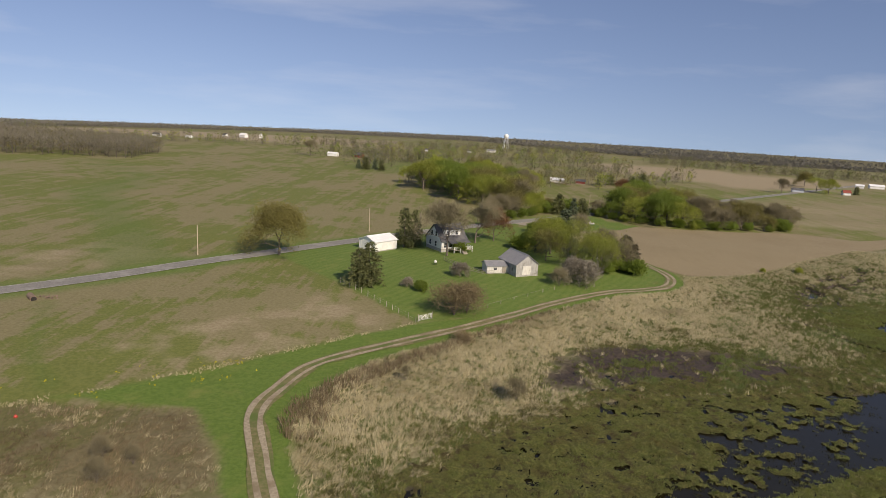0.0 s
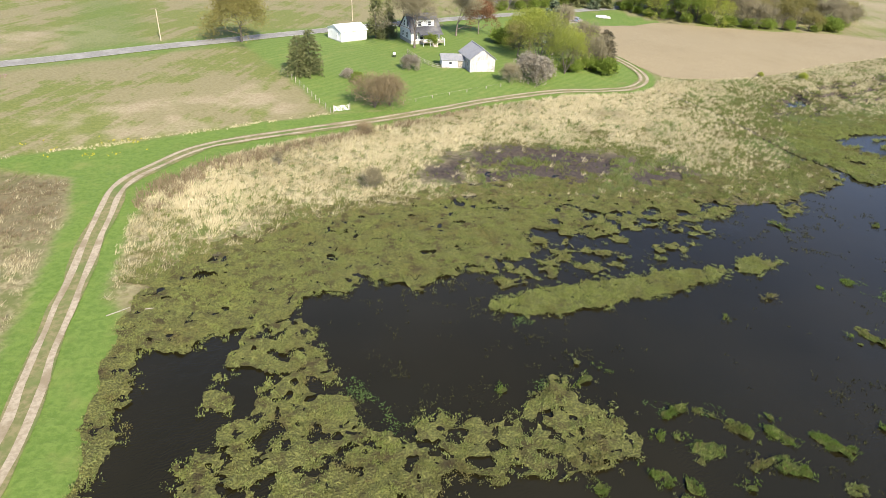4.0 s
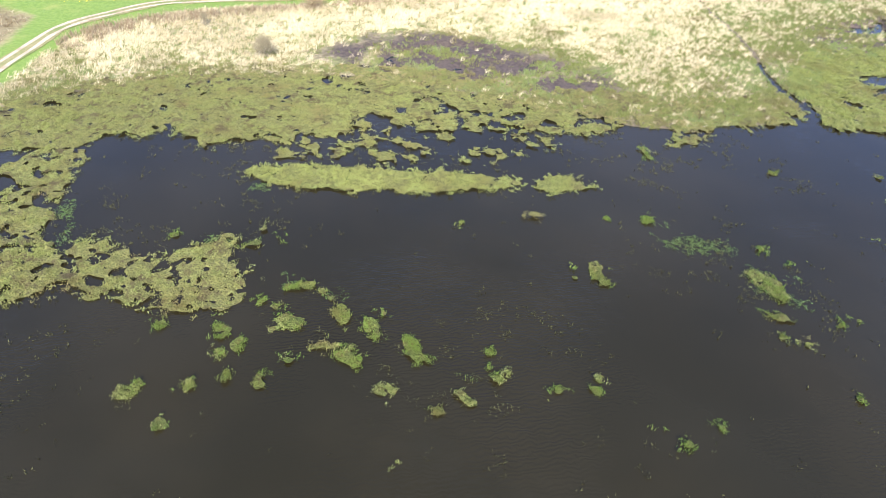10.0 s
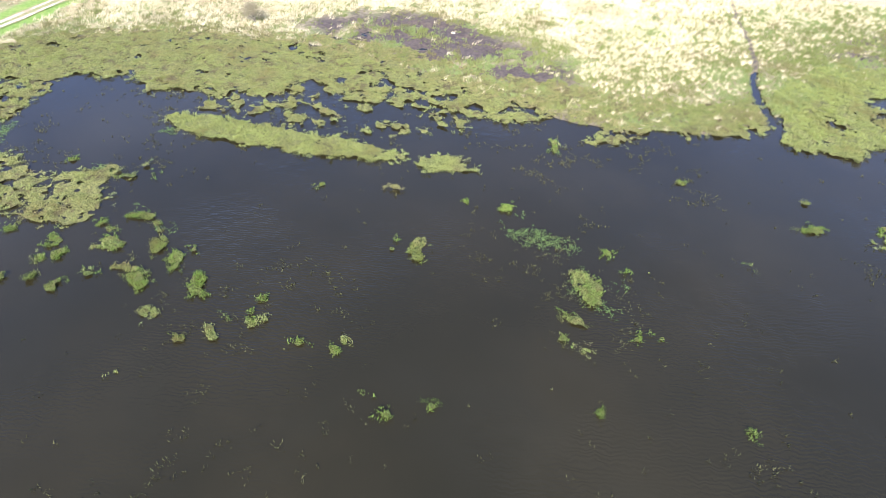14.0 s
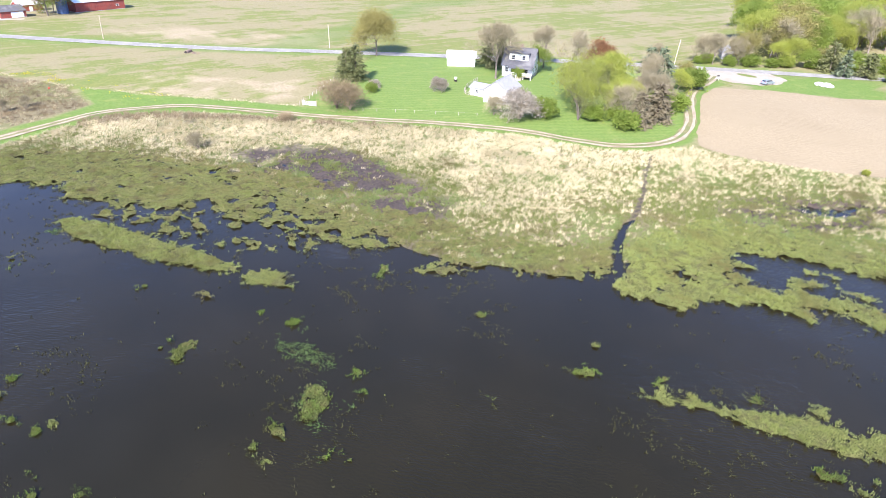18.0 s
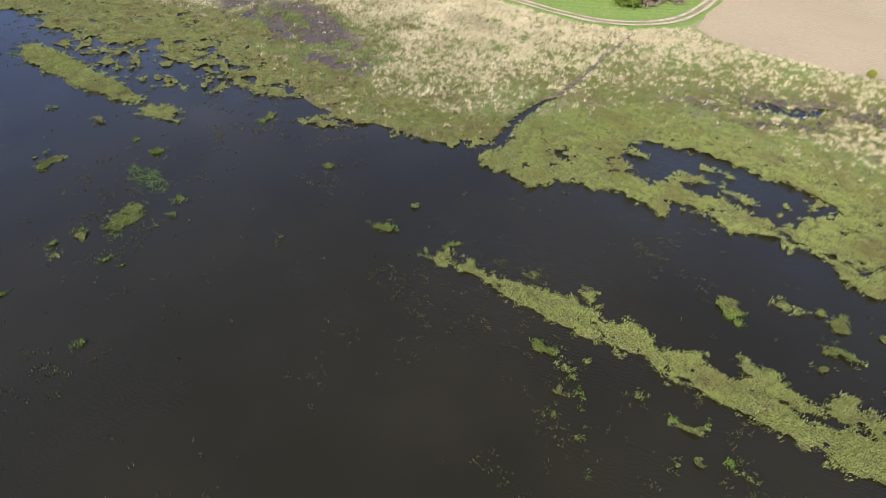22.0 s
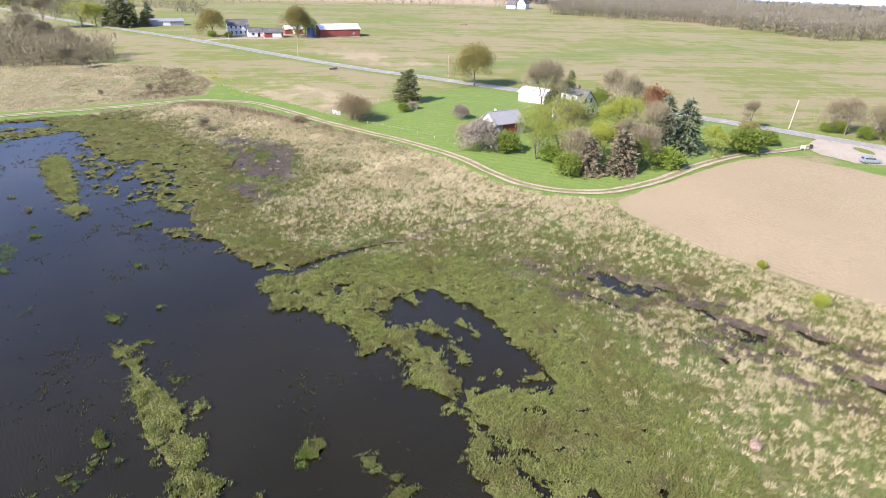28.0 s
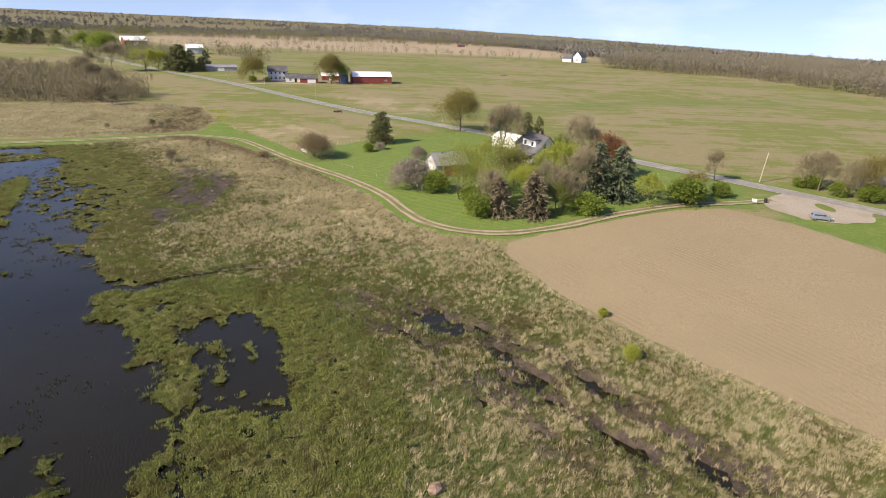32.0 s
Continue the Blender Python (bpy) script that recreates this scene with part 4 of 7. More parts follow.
def south_sd(x, y):
    return np.maximum(torn(area_sd(x, y, SOUTH_MAT), x, y, 81, 3.0), gaps(x, y, 82, 0.63))


def spit_sd(x, y):
    s = torn(np.minimum(area_sd(x, y, SPIT), area_sd(x, y, SPIT_ROOT)), x, y, 91, 1.8)
    for gap in SPIT_GAPS:
        s = np.maximum(s, -torn(area_sd(x, y, gap), x, y, 93, 1.6))
    return np.maximum(s, gaps(x, y, 92, 0.74))


def island_sd(x, y):
    return torn(area_sd(x, y, ISLAND), x, y, 95, 1.6)


def islet_sd(x, y):
    return torn(area_sd(x, y, ISLET), x, y, 97, 1.6)


def float_height(x, y):
    return np.maximum(0.05, land(x, y) + 0.05) + 0.60 * np.clip(fbm(x, y, 0.95, 99, 2) - 0.34, -0.10, 1)


def blades(px, py, pz, count, length, width, lean, wind=(0, 0), seed=1):
    """Single leaf blades round each place: length, width and lean as (least, most)."""
    r = np.random.default_rng(seed)
    n = len(px)
    px, py, pz = (np.repeat(a, count) for a in (px, py, pz))
    m = n * count
    a = r.uniform(0, math.tau, m)
    ln, wd, le = (r.uniform(*v, m) for v in (length, width, lean))
    dx, dy = np.cos(a) * le + wind[0], np.sin(a) * le + wind[1]
    up = np.sqrt(np.clip(1 - dx * dx - dy * dy, 0.04, 1))
    off = r.uniform(0, 0.5, m) * ln * 0.5
    bx, by = px + np.cos(a) * off, py + np.sin(a) * off
    b = r.uniform(0, math.tau, m)
    wx, wy = np.cos(b) * wd / 2, np.sin(b) * wd / 2
    v = np.stack([np.stack([bx - wx, by - wy, pz], -1), np.stack([bx + wx, by + wy, pz], -1), np.stack([bx + dx * ln, by + dy * ln, pz + up * ln], -1)], 1)
    return v.reshape(-1, 3), np.arange(3 * m).reshape(-1, 3)


def sown(bbox, per_m2, weight, seed):
    """Places strewn over a stretch, as thick as weight says."""
    r = np.random.default_rng(seed)
    x0, y0, x1, y1 = bbox
    n = int((x1 - x0) * (y1 - y0) * per_m2)
    x, y = r.uniform(x0, x1, n), r.uniform(y0, y1, n)
    keep = r.uniform(0, 1, n) < weight(x, y)
    return x[keep], y[keep]


def tufts(x, y, z, count, spread, length, width, lean, wind, seed):
    """Bunches of blades."""
    r = np.random.default_rng(seed + 7)
    n = len(x) * count
    return blades(np.repeat(x, count) + r.normal(0, spread, n), np.repeat(y, count) + r.normal(0, spread, n), np.repeat(z, count), 1, length, width, lean, wind, seed)


def rosettes(x, y, z, count, spread, length, width, lean, wind, seed):
    """Low leafy plants: kite-shaped leaves that spread from each place."""
    r = np.random.default_rng(seed + 17)
    size = np.repeat(0.55 + 0.9 * fbm(x, y, 0.8, seed + 4, 2), count)
    m = len(x) * count
    px, py, pz = np.repeat(x, count) + r.normal(0, spread, m), np.repeat(y, count) + r.normal(0, spread, m), np.repeat(z, count)
    a, b = r.uniform(0, math.tau, m), r.normal(0, 0.5, m)
    ln, wd, le = r.uniform(*length, m) * size, r.uniform(*width, m) * size, r.uniform(*lean, m)
    dx, dy = np.cos(a) * le + wind[0], np.sin(a) * le + wind[1]
    way = np.stack([dx, dy, np.sqrt(np.clip(1 - dx * dx - dy * dy, 0.05, 1))], -1)
    side = np.stack([-np.sin(a + b), np.cos(a + b), 0 * a], -1) * wd[:, None] / 2
    base = np.stack([px, py, pz], -1)
    mid = base + way * (0.55 * ln)[:, None]
    v = np.stack([base, mid + side, base + way * ln[:, None], mid - side], 1).reshape(-1, 3)
    k = 4 * np.arange(m)[:, None]
    return v, np.concatenate([k + [0, 1, 2], k + [0, 2, 3]])


def largest_piece(v, t):
    """The greatest connected piece of a small mesh."""
    if not len(t):
        return v, t
    tag = np.arange(len(v))
    for _ in range(60):
        low = tag[t].min(1)
        before = tag.copy()
        for k in range(3):
            np.minimum.at(tag, t[:, k], low)
        if (tag == before).all():
            break
    names, count = np.unique(tag[t[:, 0]], return_counts=True)
    t = t[tag[t[:, 0]] == names[count.argmax()]]
    used, t = np.unique(t, return_inverse=True)
    return v[used], t.reshape(-1, 3)


def weed_thing(name, sd, bbox, label, seed, step=0.27, per_m2=11.0, fresh=0.45, group="", stray=0.45, whole=False, floor=0.5, raft_mat=MAT_BASE, inset=0.16, tall=(0.24, 0.50), new_leaf=WEED_FRESH, rim=0.0, cracks=0.0, wide=(0.04, 0.08), leaves=12):
    """A floating raft with its tufts of upright leaves, strays thinning out round it."""
    def raft_sd(x, y):
        d = sd(x, y) + inset
        return np.maximum(d, 16 * (cracks - np.abs(fbm(x, y, 10, seed + 20, 3) - 0.5))) if cracks else d

    v, t = clipped(raft_sd, bbox, step, float_height)
    if whole:
        v, t = largest_piece(v, t)
    raft = new(name, tri_mesh(name, v, t, raft_mat, smooth=True))
    tagged(raft, label, "water weed", group)

    def thick(x, y):
        d = sd(x, y)
        inner = (floor + (1 - floor) * sstep(0.38, 0.54, fbm(x, y, 1.5, seed + 3, 3))) * (1 - 0.35 * sstep(-0.6, -0.1, land(x, y)) * (x < 90))
        inner = inner * (0.1 + 0.9 * sstep(0.004, 0.014, np.abs(fbm(x, y, 10, seed + 20, 3) - 0.5)))
        inner = inner * (0.30 + 0.70 * sstep(0.36, 0.54, fbm(x, y, 0.85, seed + 31, 2)))
        inner = inner * (1 - rim * sstep(-0.15, -0.5, d))
        outer = stray * sstep(1.0, 0.0, d) ** 2 * sstep(0.42, 0.6, fbm(x, y, 1.3, seed + 5, 2)) * (land(x, y) < 0.08)
        return np.where(d < 0, inner, outer)

    x, y = sown(bbox, per_m2, thick, seed)
    tone = fbm(x, y, 7, seed + 9) + 0.2 * (np.random.default_rng(seed).uniform(0, 1, len(x)) - 0.5) < fresh
    dry = (sstep(-0.75, -0.15, land(x, y)) + 0.9 * (fbm(x, y, 5, seed + 12, 3) - 0.5) > 0.70) & (x < 82) & (y + 2 * x > 52)
    for pick, mat, part_name in ((~tone & ~dry, WEED, "leaves"), (tone & ~dry, new_leaf, "fresh_leaves"), (dry, WEED_BROWN, "withered_leaves")):
        if pick.sum() < 3:
            continue
        v, t = rosettes(x[pick], y[pick], float_height(x[pick], y[pick]) - 0.05, leaves, 0.15, tall, wide, (0.10, 0.65), (0.17, 0.09), seed)
        ob = part_mesh(part_name, tri_mesh(part_name, v, t, mat), raft)
        ob["kind"] = "stuff"
    return raft


weed_thing("weed_mat", north_sd, (-16, 4, 97, 128), "broad mat of floating olive-green weed along the marsh shore", 101, floor=0.35, tall=(0.13, 0.30), wide=(0.05, 0.10), leaves=10, cracks=0.003)
weed_thing("weed_mat", arm_sd, (8, 18, 54, 54), "long arm of matted green weed with dark gaps", 102, floor=0.12, tall=(0.12, 0.27), wide=(0.06, 0.115), leaves=11)
weed_thing("weed_mat", east_sd, (88, 115, 168, 168), "thick green weed mat round a dark pool", 103, per_m2=14, fresh=0.55, raft_mat=RAFT_GREEN)
weed_thing("weed_mat", south_sd, (146, 132, 176, 154), "ragged weed mat with brown patches", 104, per_m2=14, floor=0.2)
weed_thing("weed_mat", lambda x, y: torn(area_sd(x, y, SUNKEN), x, y, 111, 3.0), (4, 10, 22, 40), "olive-brown weed raft low in the water", 112, floor=0.1, tall=(0.10, 0.24), wide=(0.06, 0.115))
weed_thing("weed_island", spit_sd, (111, 98, 172, 138), "long narrow spit of bright floating weed", 105, tall=(0.19, 0.40), per_m2=19, fresh=0.8, stray=0.35, raft_mat=RAFT_GREEN)
weed_thing("weed_island", island_sd, (31, 58, 68, 82), "slender island of yellow-green weed in open water", 106, step=0.3, tall=(0.15, 0.33), per_m2=17, fresh=0.8, stray=0.35, raft_mat=RAFT_GREEN)
weed_thing("weed_island", islet_sd, (64, 76, 75, 86), "small weed islet beyond the long island", 107, step=0.3, tall=(0.15, 0.33), per_m2=17, fresh=0.8, stray=0.35, raft_mat=RAFT_GREEN)
CLUMPS_A = [[(54.8, 43.4, 0.93), (56.1, 43.9, 0.73), (54.3, 41.9, 0.36)], [(58.7, 47.3, 0.86), (59.5, 46.5, 0.74)], [(62.1, 47.4, 0.75), (63.1, 46.3, 0.63)],
    [(66.4, 47.4, 0.42), (67.4, 46.2, 0.82), (68.9, 46, 0.41)], [(59.3, 42.2, 0.45), (60.5, 43, 0.3), (62.4, 44, 0.25)], [(62.2, 42.6, 0.8), (63.7, 42.6, 0.59)], [(66.9, 41.3, 0.48), (68, 41.4, 0.67)],
    [(58.4, 39.8, 0.39)], [(50, 39.7, 0.5), (51.1, 39.4, 0.69)], [(52.9, 39.6, 0.54), (53.3, 38.6, 0.39)], [(52.2, 37.3, 0.43), (52.9, 36.9, 0.47)], [(45.3, 37.2, 0.69)], [(57, 37.4, 0.38), (57.8, 36.3, 0.41)],
    [(54.4, 36, 0.33), (54.9, 35.3, 0.28)], [(78.1, 66.7, 0.58), (78.9, 65.4, 0.88), (79.8, 64.7, 0.5)]]
CLUMPS_B = [[(76, 65.3, 0.32)], [(76.7, 64.1, 0.25)], [(52.1, 47.4, 0.44), (53.4, 48.1, 0.44), (54.1, 48.9, 0.34)], [(55.3, 48.5, 0.33), (56.7, 48.2, 0.27)], [(53.1, 44.7, 0.42)], [(51, 44.3, 0.43)],
    [(62.3, 49, 0.27)], [(76, 94.5, 0.6), (77.4, 92.9, 0.33)], [(36.2, 47.4, 0.35)], [(33.9, 67.3, 0.51)], [(39.3, 47.6, 0.29)], [(68, 71.3, 0.35), (69.1, 72.1, 0.35)], [(62, 66, 0.47)], [(73.6, 49.9, 0.37)],
    [(74.1, 48.2, 0.36)], [(76.1, 48.6, 0.31)], [(79.4, 51.9, 0.32)], [(72.9, 46.2, 0.25)], [(73.3, 44.3, 0.44), (74.5, 43.9, 0.39)], [(72.5, 41.8, 0.38)], [(80.6, 48.8, 0.41)], [(83.4, 52.2, 0.32)],
    [(44.7, 50.9, 0.41), (43.5, 49.5, 0.35)], [(46.1, 52.8, 0.42)], [(43.8, 53.4, 0.31)]]
CLUMPS_C = [[(80.7, 78.3, 0.79)], [(93.7, 74.4, 0.92), (95.3, 73.7, 1.47), (96.5, 72.6, 0.78)], [(93.7, 79.9, 0.54)], [(95.7, 69, 0.32), (97.1, 69.1, 0.37), (98.1, 69.1, 0.26)], [(97.5, 66.4, 0.41)],
    [(99.7, 66.7, 0.46)], [(102.3, 71.2, 0.36)], [(103.8, 72.8, 0.31)], [(105.3, 68.3, 0.2)], [(104.1, 61.9, 0.46)], [(93.8, 52.6, 0.42)], [(91.9, 49.3, 0.41)], [(89.9, 48.8, 0.23)], [(87, 53.3, 0.3)],
    [(113.9, 68.9, 0.27)], [(105.7, 104.8, 0.54)], [(107.5, 99.4, 0.51), (108.7, 100.4, 0.51)], [(106.1, 88.2, 0.35)], [(83.4, 50.8, 0.45)], [(80.1, 47.6, 0.4)], [(75.4, 47.4, 0.31)], [(72, 36, 0.19)],
    [(68.5, 28.6, 0.23)], [(48.8, 30.3, 0.89), (49, 31.4, 0.45)], [(53.7, 29.3, 0.63)], [(60.6, 25.1, 0.57)]]
CLUMPS_D = [[(52.9, 33.2, 0.44)], [(98.4, 80.1, 0.35)], [(96.7, 78.5, 0.29)], [(92.9, 98, 0.35)], [(76.3, 76, 0.33)], [(82.9, 70.7, 0.24)], [(133.3, 127.1, 0.95), (134.6, 126.5, 0.77)], [(135.8, 126.2, 0.33)],
    [(135.4, 132.2, 0.67), (137.1, 132.9, 0.65)], [(138.2, 134.8, 0.33)], [(140.5, 134.8, 0.85), (139.5, 136.3, 0.54)], [(143.4, 128.8, 0.6)], [(141.9, 131.5, 0.62), (143.3, 132.3, 0.46), (144.4, 132.7, 0.3)],
    [(143.2, 137.6, 0.36), (143.5, 139.2, 0.42), (144.8, 139.7, 0.41), (145.3, 140.9, 0.26)], [(145.4, 138.3, 0.46)], [(146.5, 138.6, 0.25)], [(148, 134.1, 0.44)], [(148.9, 135.8, 0.43)], [(148.1, 131.9, 0.48)],
    [(148, 138.5, 0.39)], [(151.6, 133.1, 0.51)], [(147.5, 147, 0.81), (148.8, 147, 0.7)], [(121.8, 111.2, 0.48)]]
CLUMPS_E = [[(114, 105, 0.44), (113.8, 106.4, 0.45)], [(113.9, 102.6, 0.44)], [(130.7, 106.5, 0.49), (131.9, 107.4, 0.43)], [(133.6, 107.4, 0.32), (135.2, 107.4, 0.36)],
    [(135.9, 105.2, 0.36), (135.2, 106.2, 0.31)], [(138, 106.1, 0.35), (137.3, 107, 0.3)], [(137.7, 103.7, 0.25)], [(140.2, 104.3, 0.24)], [(134.1, 109.5, 0.26)], [(139, 111.2, 0.45)],
    [(142.6, 112.5, 0.48), (143.8, 113, 0.29), (143.8, 114.4, 0.38)], [(145.6, 109.9, 0.37)], [(146.1, 111.6, 0.46)], [(147.1, 113.9, 0.37)], [(148.6, 114.2, 0.36)], [(146.4, 101.7, 0.44)],
    [(151.3, 103.9, 0.29), (152.2, 103, 0.49), (153, 101.9, 0.33)], [(150.7, 106.4, 0.17), (151.9, 106, 0.33)], [(152.7, 108.2, 0.33)], [(152.8, 110.5, 0.34)], [(156.2, 104.1, 0.35)]]
CLUMPS_F = [[(155.5, 111.5, 0.2), (155.9, 113.2, 0.29), (156.6, 114.6, 0.24)], [(157.7, 114.7, 0.48), (158.3, 115.6, 0.48)], [(158.8, 117.1, 0.4)], [(157.1, 118.5, 0.37)],
    [(158.4, 119.2, 0.36), (159.3, 119.3, 0.28)], [(158.1, 110.5, 0.55), (159.6, 111.7, 0.77)], [(143.6, 103, 0.23)], [(148.9, 108.6, 0.26)], [(151.9, 116.5, 0.26)], [(158.7, 135.4, 0.34)], [(159, 137, 0.26)]]
for n, chain in enumerate(CLUMPS_A + CLUMPS_B + CLUMPS_C + CLUMPS_D + CLUMPS_E + CLUMPS_F):
    cx, cy = np.mean([p[0] for p in chain]), np.mean([p[1] for p in chain])
    cr = max(math.hypot(p[0] - cx, p[1] - cy) + p[2] for p in chain)

    def clump_sd(x, y, chain=chain, n=n):
        return 0.85 * (stroke_sd(x, y, chain) - 0.04) + 0.9 * (fbm(x, y, 1.1, 200 + n, 3) - 0.5)
    big = cr > 0.75
    weed_thing("weed_clump", clump_sd, (cx - cr - 1, cy - cr - 1, cx + cr + 1, cy + cr + 1), "ragged floating clump of bright green weed" if big else "small tuft of green weed standing in the water",
               300 + n, step=0.2, per_m2=22, fresh=0.62, inset=0.08, tall=(0.14, 0.32), new_leaf=WEED_BRIGHT, group="weed clumps on the pond", whole=True, stray=0.12, raft_mat=CLUMP_RAFT, rim=0.35)
# algae at the feet of some clumps and along sheltered edges
for n, (line, label) in enumerate([([(95, 74.5, 1.8), (97, 75.4, 1.6), (98, 72.4, 0.8)], "vivid green algae round a weed clump"), ([(82, 77.8, 1.0), (85.5, 76.0, 1.3), (88.5, 77.0, 1.0), (92, 78.8, 0.6)], "vivid green algae in scattered shreds"),
                                   ([(35.4, 59.2, 0.5), (38, 59.8, 0.5), (40, 60.2, 0.4)], "green algae along the foot of the weed island"), ([(19.6, 46.8, 0.25), (22.8, 43.6, 0.35), (26.2, 40.6, 0.3), (28.8, 40.4, 0.2)], "green algae along the sheltered mat edge"),
                                   ([(49, 47, 1.0), (51, 47.2, 1.0), (54.2, 48.6, 0.7), (57, 48.8, 0.5)], "green algae at the tip of the weed arm"), ([(40.5, 49.4, 0.8), (42, 50.4, 0.6)], "green algae at the edge of the weed arm")]):
    x0, y0, x1, y1 = line[0][0] - 5, min(p[1] for p in line) - 5, line[-1][0] + 5, max(p[1] for p in line) + 5
    ax, ay = sown((x0, y0, x1, y1), 14, lambda x, y: sstep(1.2, -0.6, stroke_sd(x, y, line)) * sstep(0.46, 0.64, fbm(x, y, 2.2, 131 + n, 4)), 132 + n)
    v, t = tufts(ax, ay, 0 * ax, 6, 0.16, (0.08, 0.22), (0.06, 0.14), (0.6, 0.98), (0, 0), 133 + n)
    tagged(new("algae", tri_mesh("algae", v, t, ALGAE)), label, "algae", kind="stuff")
# sunken sprigs breaking the surface
sx, sy = sown((12, 10, 175, 140), 2.6, lambda x, y: (land(x, y) < -0.5) * (0.06 + 0.94 * sstep(0.46, 0.68, fbm(x, y, 9, 121, 3))) * sstep(0.50, 0.66, fbm(x, y, 1.6, 122, 2)), 123)
v, t = tufts(sx, sy, 0 * sx - 0.03, 6, 0.16, (0.12, 0.36), (0.06, 0.14), (0.3, 0.9), (0, 0), 124)
tagged(new("sunken_weed", tri_mesh("sunken_weed", v, t, WEED_DARK)), "sparse dark weed sprigs breaking the water surface", "water weed", kind="stuff")

# ---- reeds, sedge and dead weeds on the marsh ----
def reed_weight(x, y):
    w = sstep(0.5, -1.0, area_sd(x, y, REEDS))
    east = sstep(78, 100, x)
    inland = area_sd(x, y, BASIN)
    belt = 1 - 0.78 * sstep(34, 12, inland + 14 * (fbm(x, y, 10, 137, 2) - 0.5)) * sstep(24, 46, x) * sstep(112, 95, x)
    mud = np.maximum(sstep(1, -3, area_sd(x, y, MUD_N)) * sstep(0.38, 0.52, fbm(x, y, 4.5, 36, 4)), sstep(3, -4, area_sd(x, y, MUD_E)) * sstep(0.38, 0.47, streaks(x, y, 33)))
    clump = sstep(0.42, 0.60, fbm(x, y, 3.4, 131, 3))
    tuft = sstep(0.38, 0.6, fbm(x, y, 1.3, 132, 2))
    green = sstep(0, -5, area_sd(x, y, GREEN_E) + 8 * (fbm(x, y, 9, 133) - 0.5))
    w = w * belt * (1 - 0.93 * sstep(2.5, -1.5, area_sd(x, y, MUD_N) + 5 * (fbm(x, y, 5, 138, 3) - 0.5))) * (0.3 + 0.7 * sstep(1, 16, inland)) * (0.6 + 0.4 * np.maximum(east, sstep(0.38, 0.58, fbm(x, y, 9, 135, 2)))) * (0.30 + 0.70 * tuft) * (0.6 * (1 - east) + (0.24 + 0.6 * clump)) * (1 - 0.9 * mud * (1 - 0.35 * clump)) * (1 - 0.6 * green) * (1 - 0.2 * east * sstep(6, 16, area_sd(x, y, PLOUGHED)))
    w = np.maximum(w * (1 + 1.5 * sstep(98, 118, x)), 0.55 * (0.35 + 0.65 * tuft) * sstep(6.5, 3, area_sd(x, y, PLOUGHED)) * sstep(0.2, 0.8, area_sd(x, y, PLOUGHED)) * sstep(74, 84, x) * (y < 250))
    w = w * sstep(-0.05, 0.45, stroke_sd(x, y, CREEK))
    return w * (land(x, y) > -0.1) * (line_sd(x, y, TRACK[::3]) > 3.4)


def sedge_weight(x, y):
    w = sstep(0.5, -1.0, area_sd(x, y, REEDS))
    east = sstep(60, 95, x)
    shore = sstep(42, 6, area_sd(x, y, BASIN)) * sstep(18, 40, x)
    patches = sstep(0.52, 0.62, fbm(x, y, 8, 143, 3))
    w = w * sstep(-0.05, 0.4, stroke_sd(x, y, CREEK)) * np.clip(0.12 + 0.88 * np.maximum(east, 0.8 * shore) + 0.5 * patches, 0, 1) * (0.35 + 0.65 * sstep(0.35, 0.6, fbm(x, y, 2.2, 141, 3)))
    mud = np.maximum(sstep(1, -3, area_sd(x, y, MUD_N)) * sstep(0.38, 0.52, fbm(x, y, 4.5, 36, 4)), 0.55 * sstep(3, -4, area_sd(x, y, MUD_E)) * sstep(0.44, 0.52, streaks(x, y, 33)))
    return w * (1 - 0.92 * mud) * ((land(x, y) > 0.0) + 0.3 * (land(x, y) > -0.14)) * (line_sd(x, y, TRACK[::3]) > 3.4) * (area_sd(x, y, VERGE) > 0)


def tussocks(x, y, count, spread, length, width, seed, flat=(0.35, 0.8)):
    """Bunches of long blades, each bunch lying over its own way, neighbours much alike."""
    r = np.random.default_rng(seed)
    a = 0.5 + 4.4 * (fbm(x, y, 7, seed + 1) - 0.5) + r.normal(0, 0.35, len(x))
    lie, size = r.uniform(*flat, len(x)), r.uniform(0.7, 1.25, len(x))
    a, lie, size = (np.repeat(q, count) for q in (a, lie, size))
    n = len(a)
    bx, by = np.repeat(x, count) + r.normal(0, spread, n), np.repeat(y, count) + r.normal(0, spread, n)
    bz = land(bx, by) - 0.02
    dx, dy = np.cos(a) * lie + r.normal(0, 0.24, n), np.sin(a) * lie + r.normal(0, 0.24, n)
    up = np.sqrt(np.clip(1 - dx * dx - dy * dy, 0.06, 1))
    ln, wd, b = r.uniform(*length, n) * size, r.uniform(*width, n), r.uniform(0, math.tau, n)
    wx, wy = np.cos(b) * wd / 2, np.sin(b) * wd / 2
    v = np.stack([np.stack([bx - wx, by - wy, bz], -1), np.stack([bx + wx, by + wy, bz], -1), np.stack([bx + dx * ln, by + dy * ln, bz + up * ln], -1)], 1)
    return v.reshape(-1, 3), np.arange(3 * n).reshape(-1, 3)


rx, ry = sown((-22, 48, 175, 235), 6.4, reed_weight, 151)
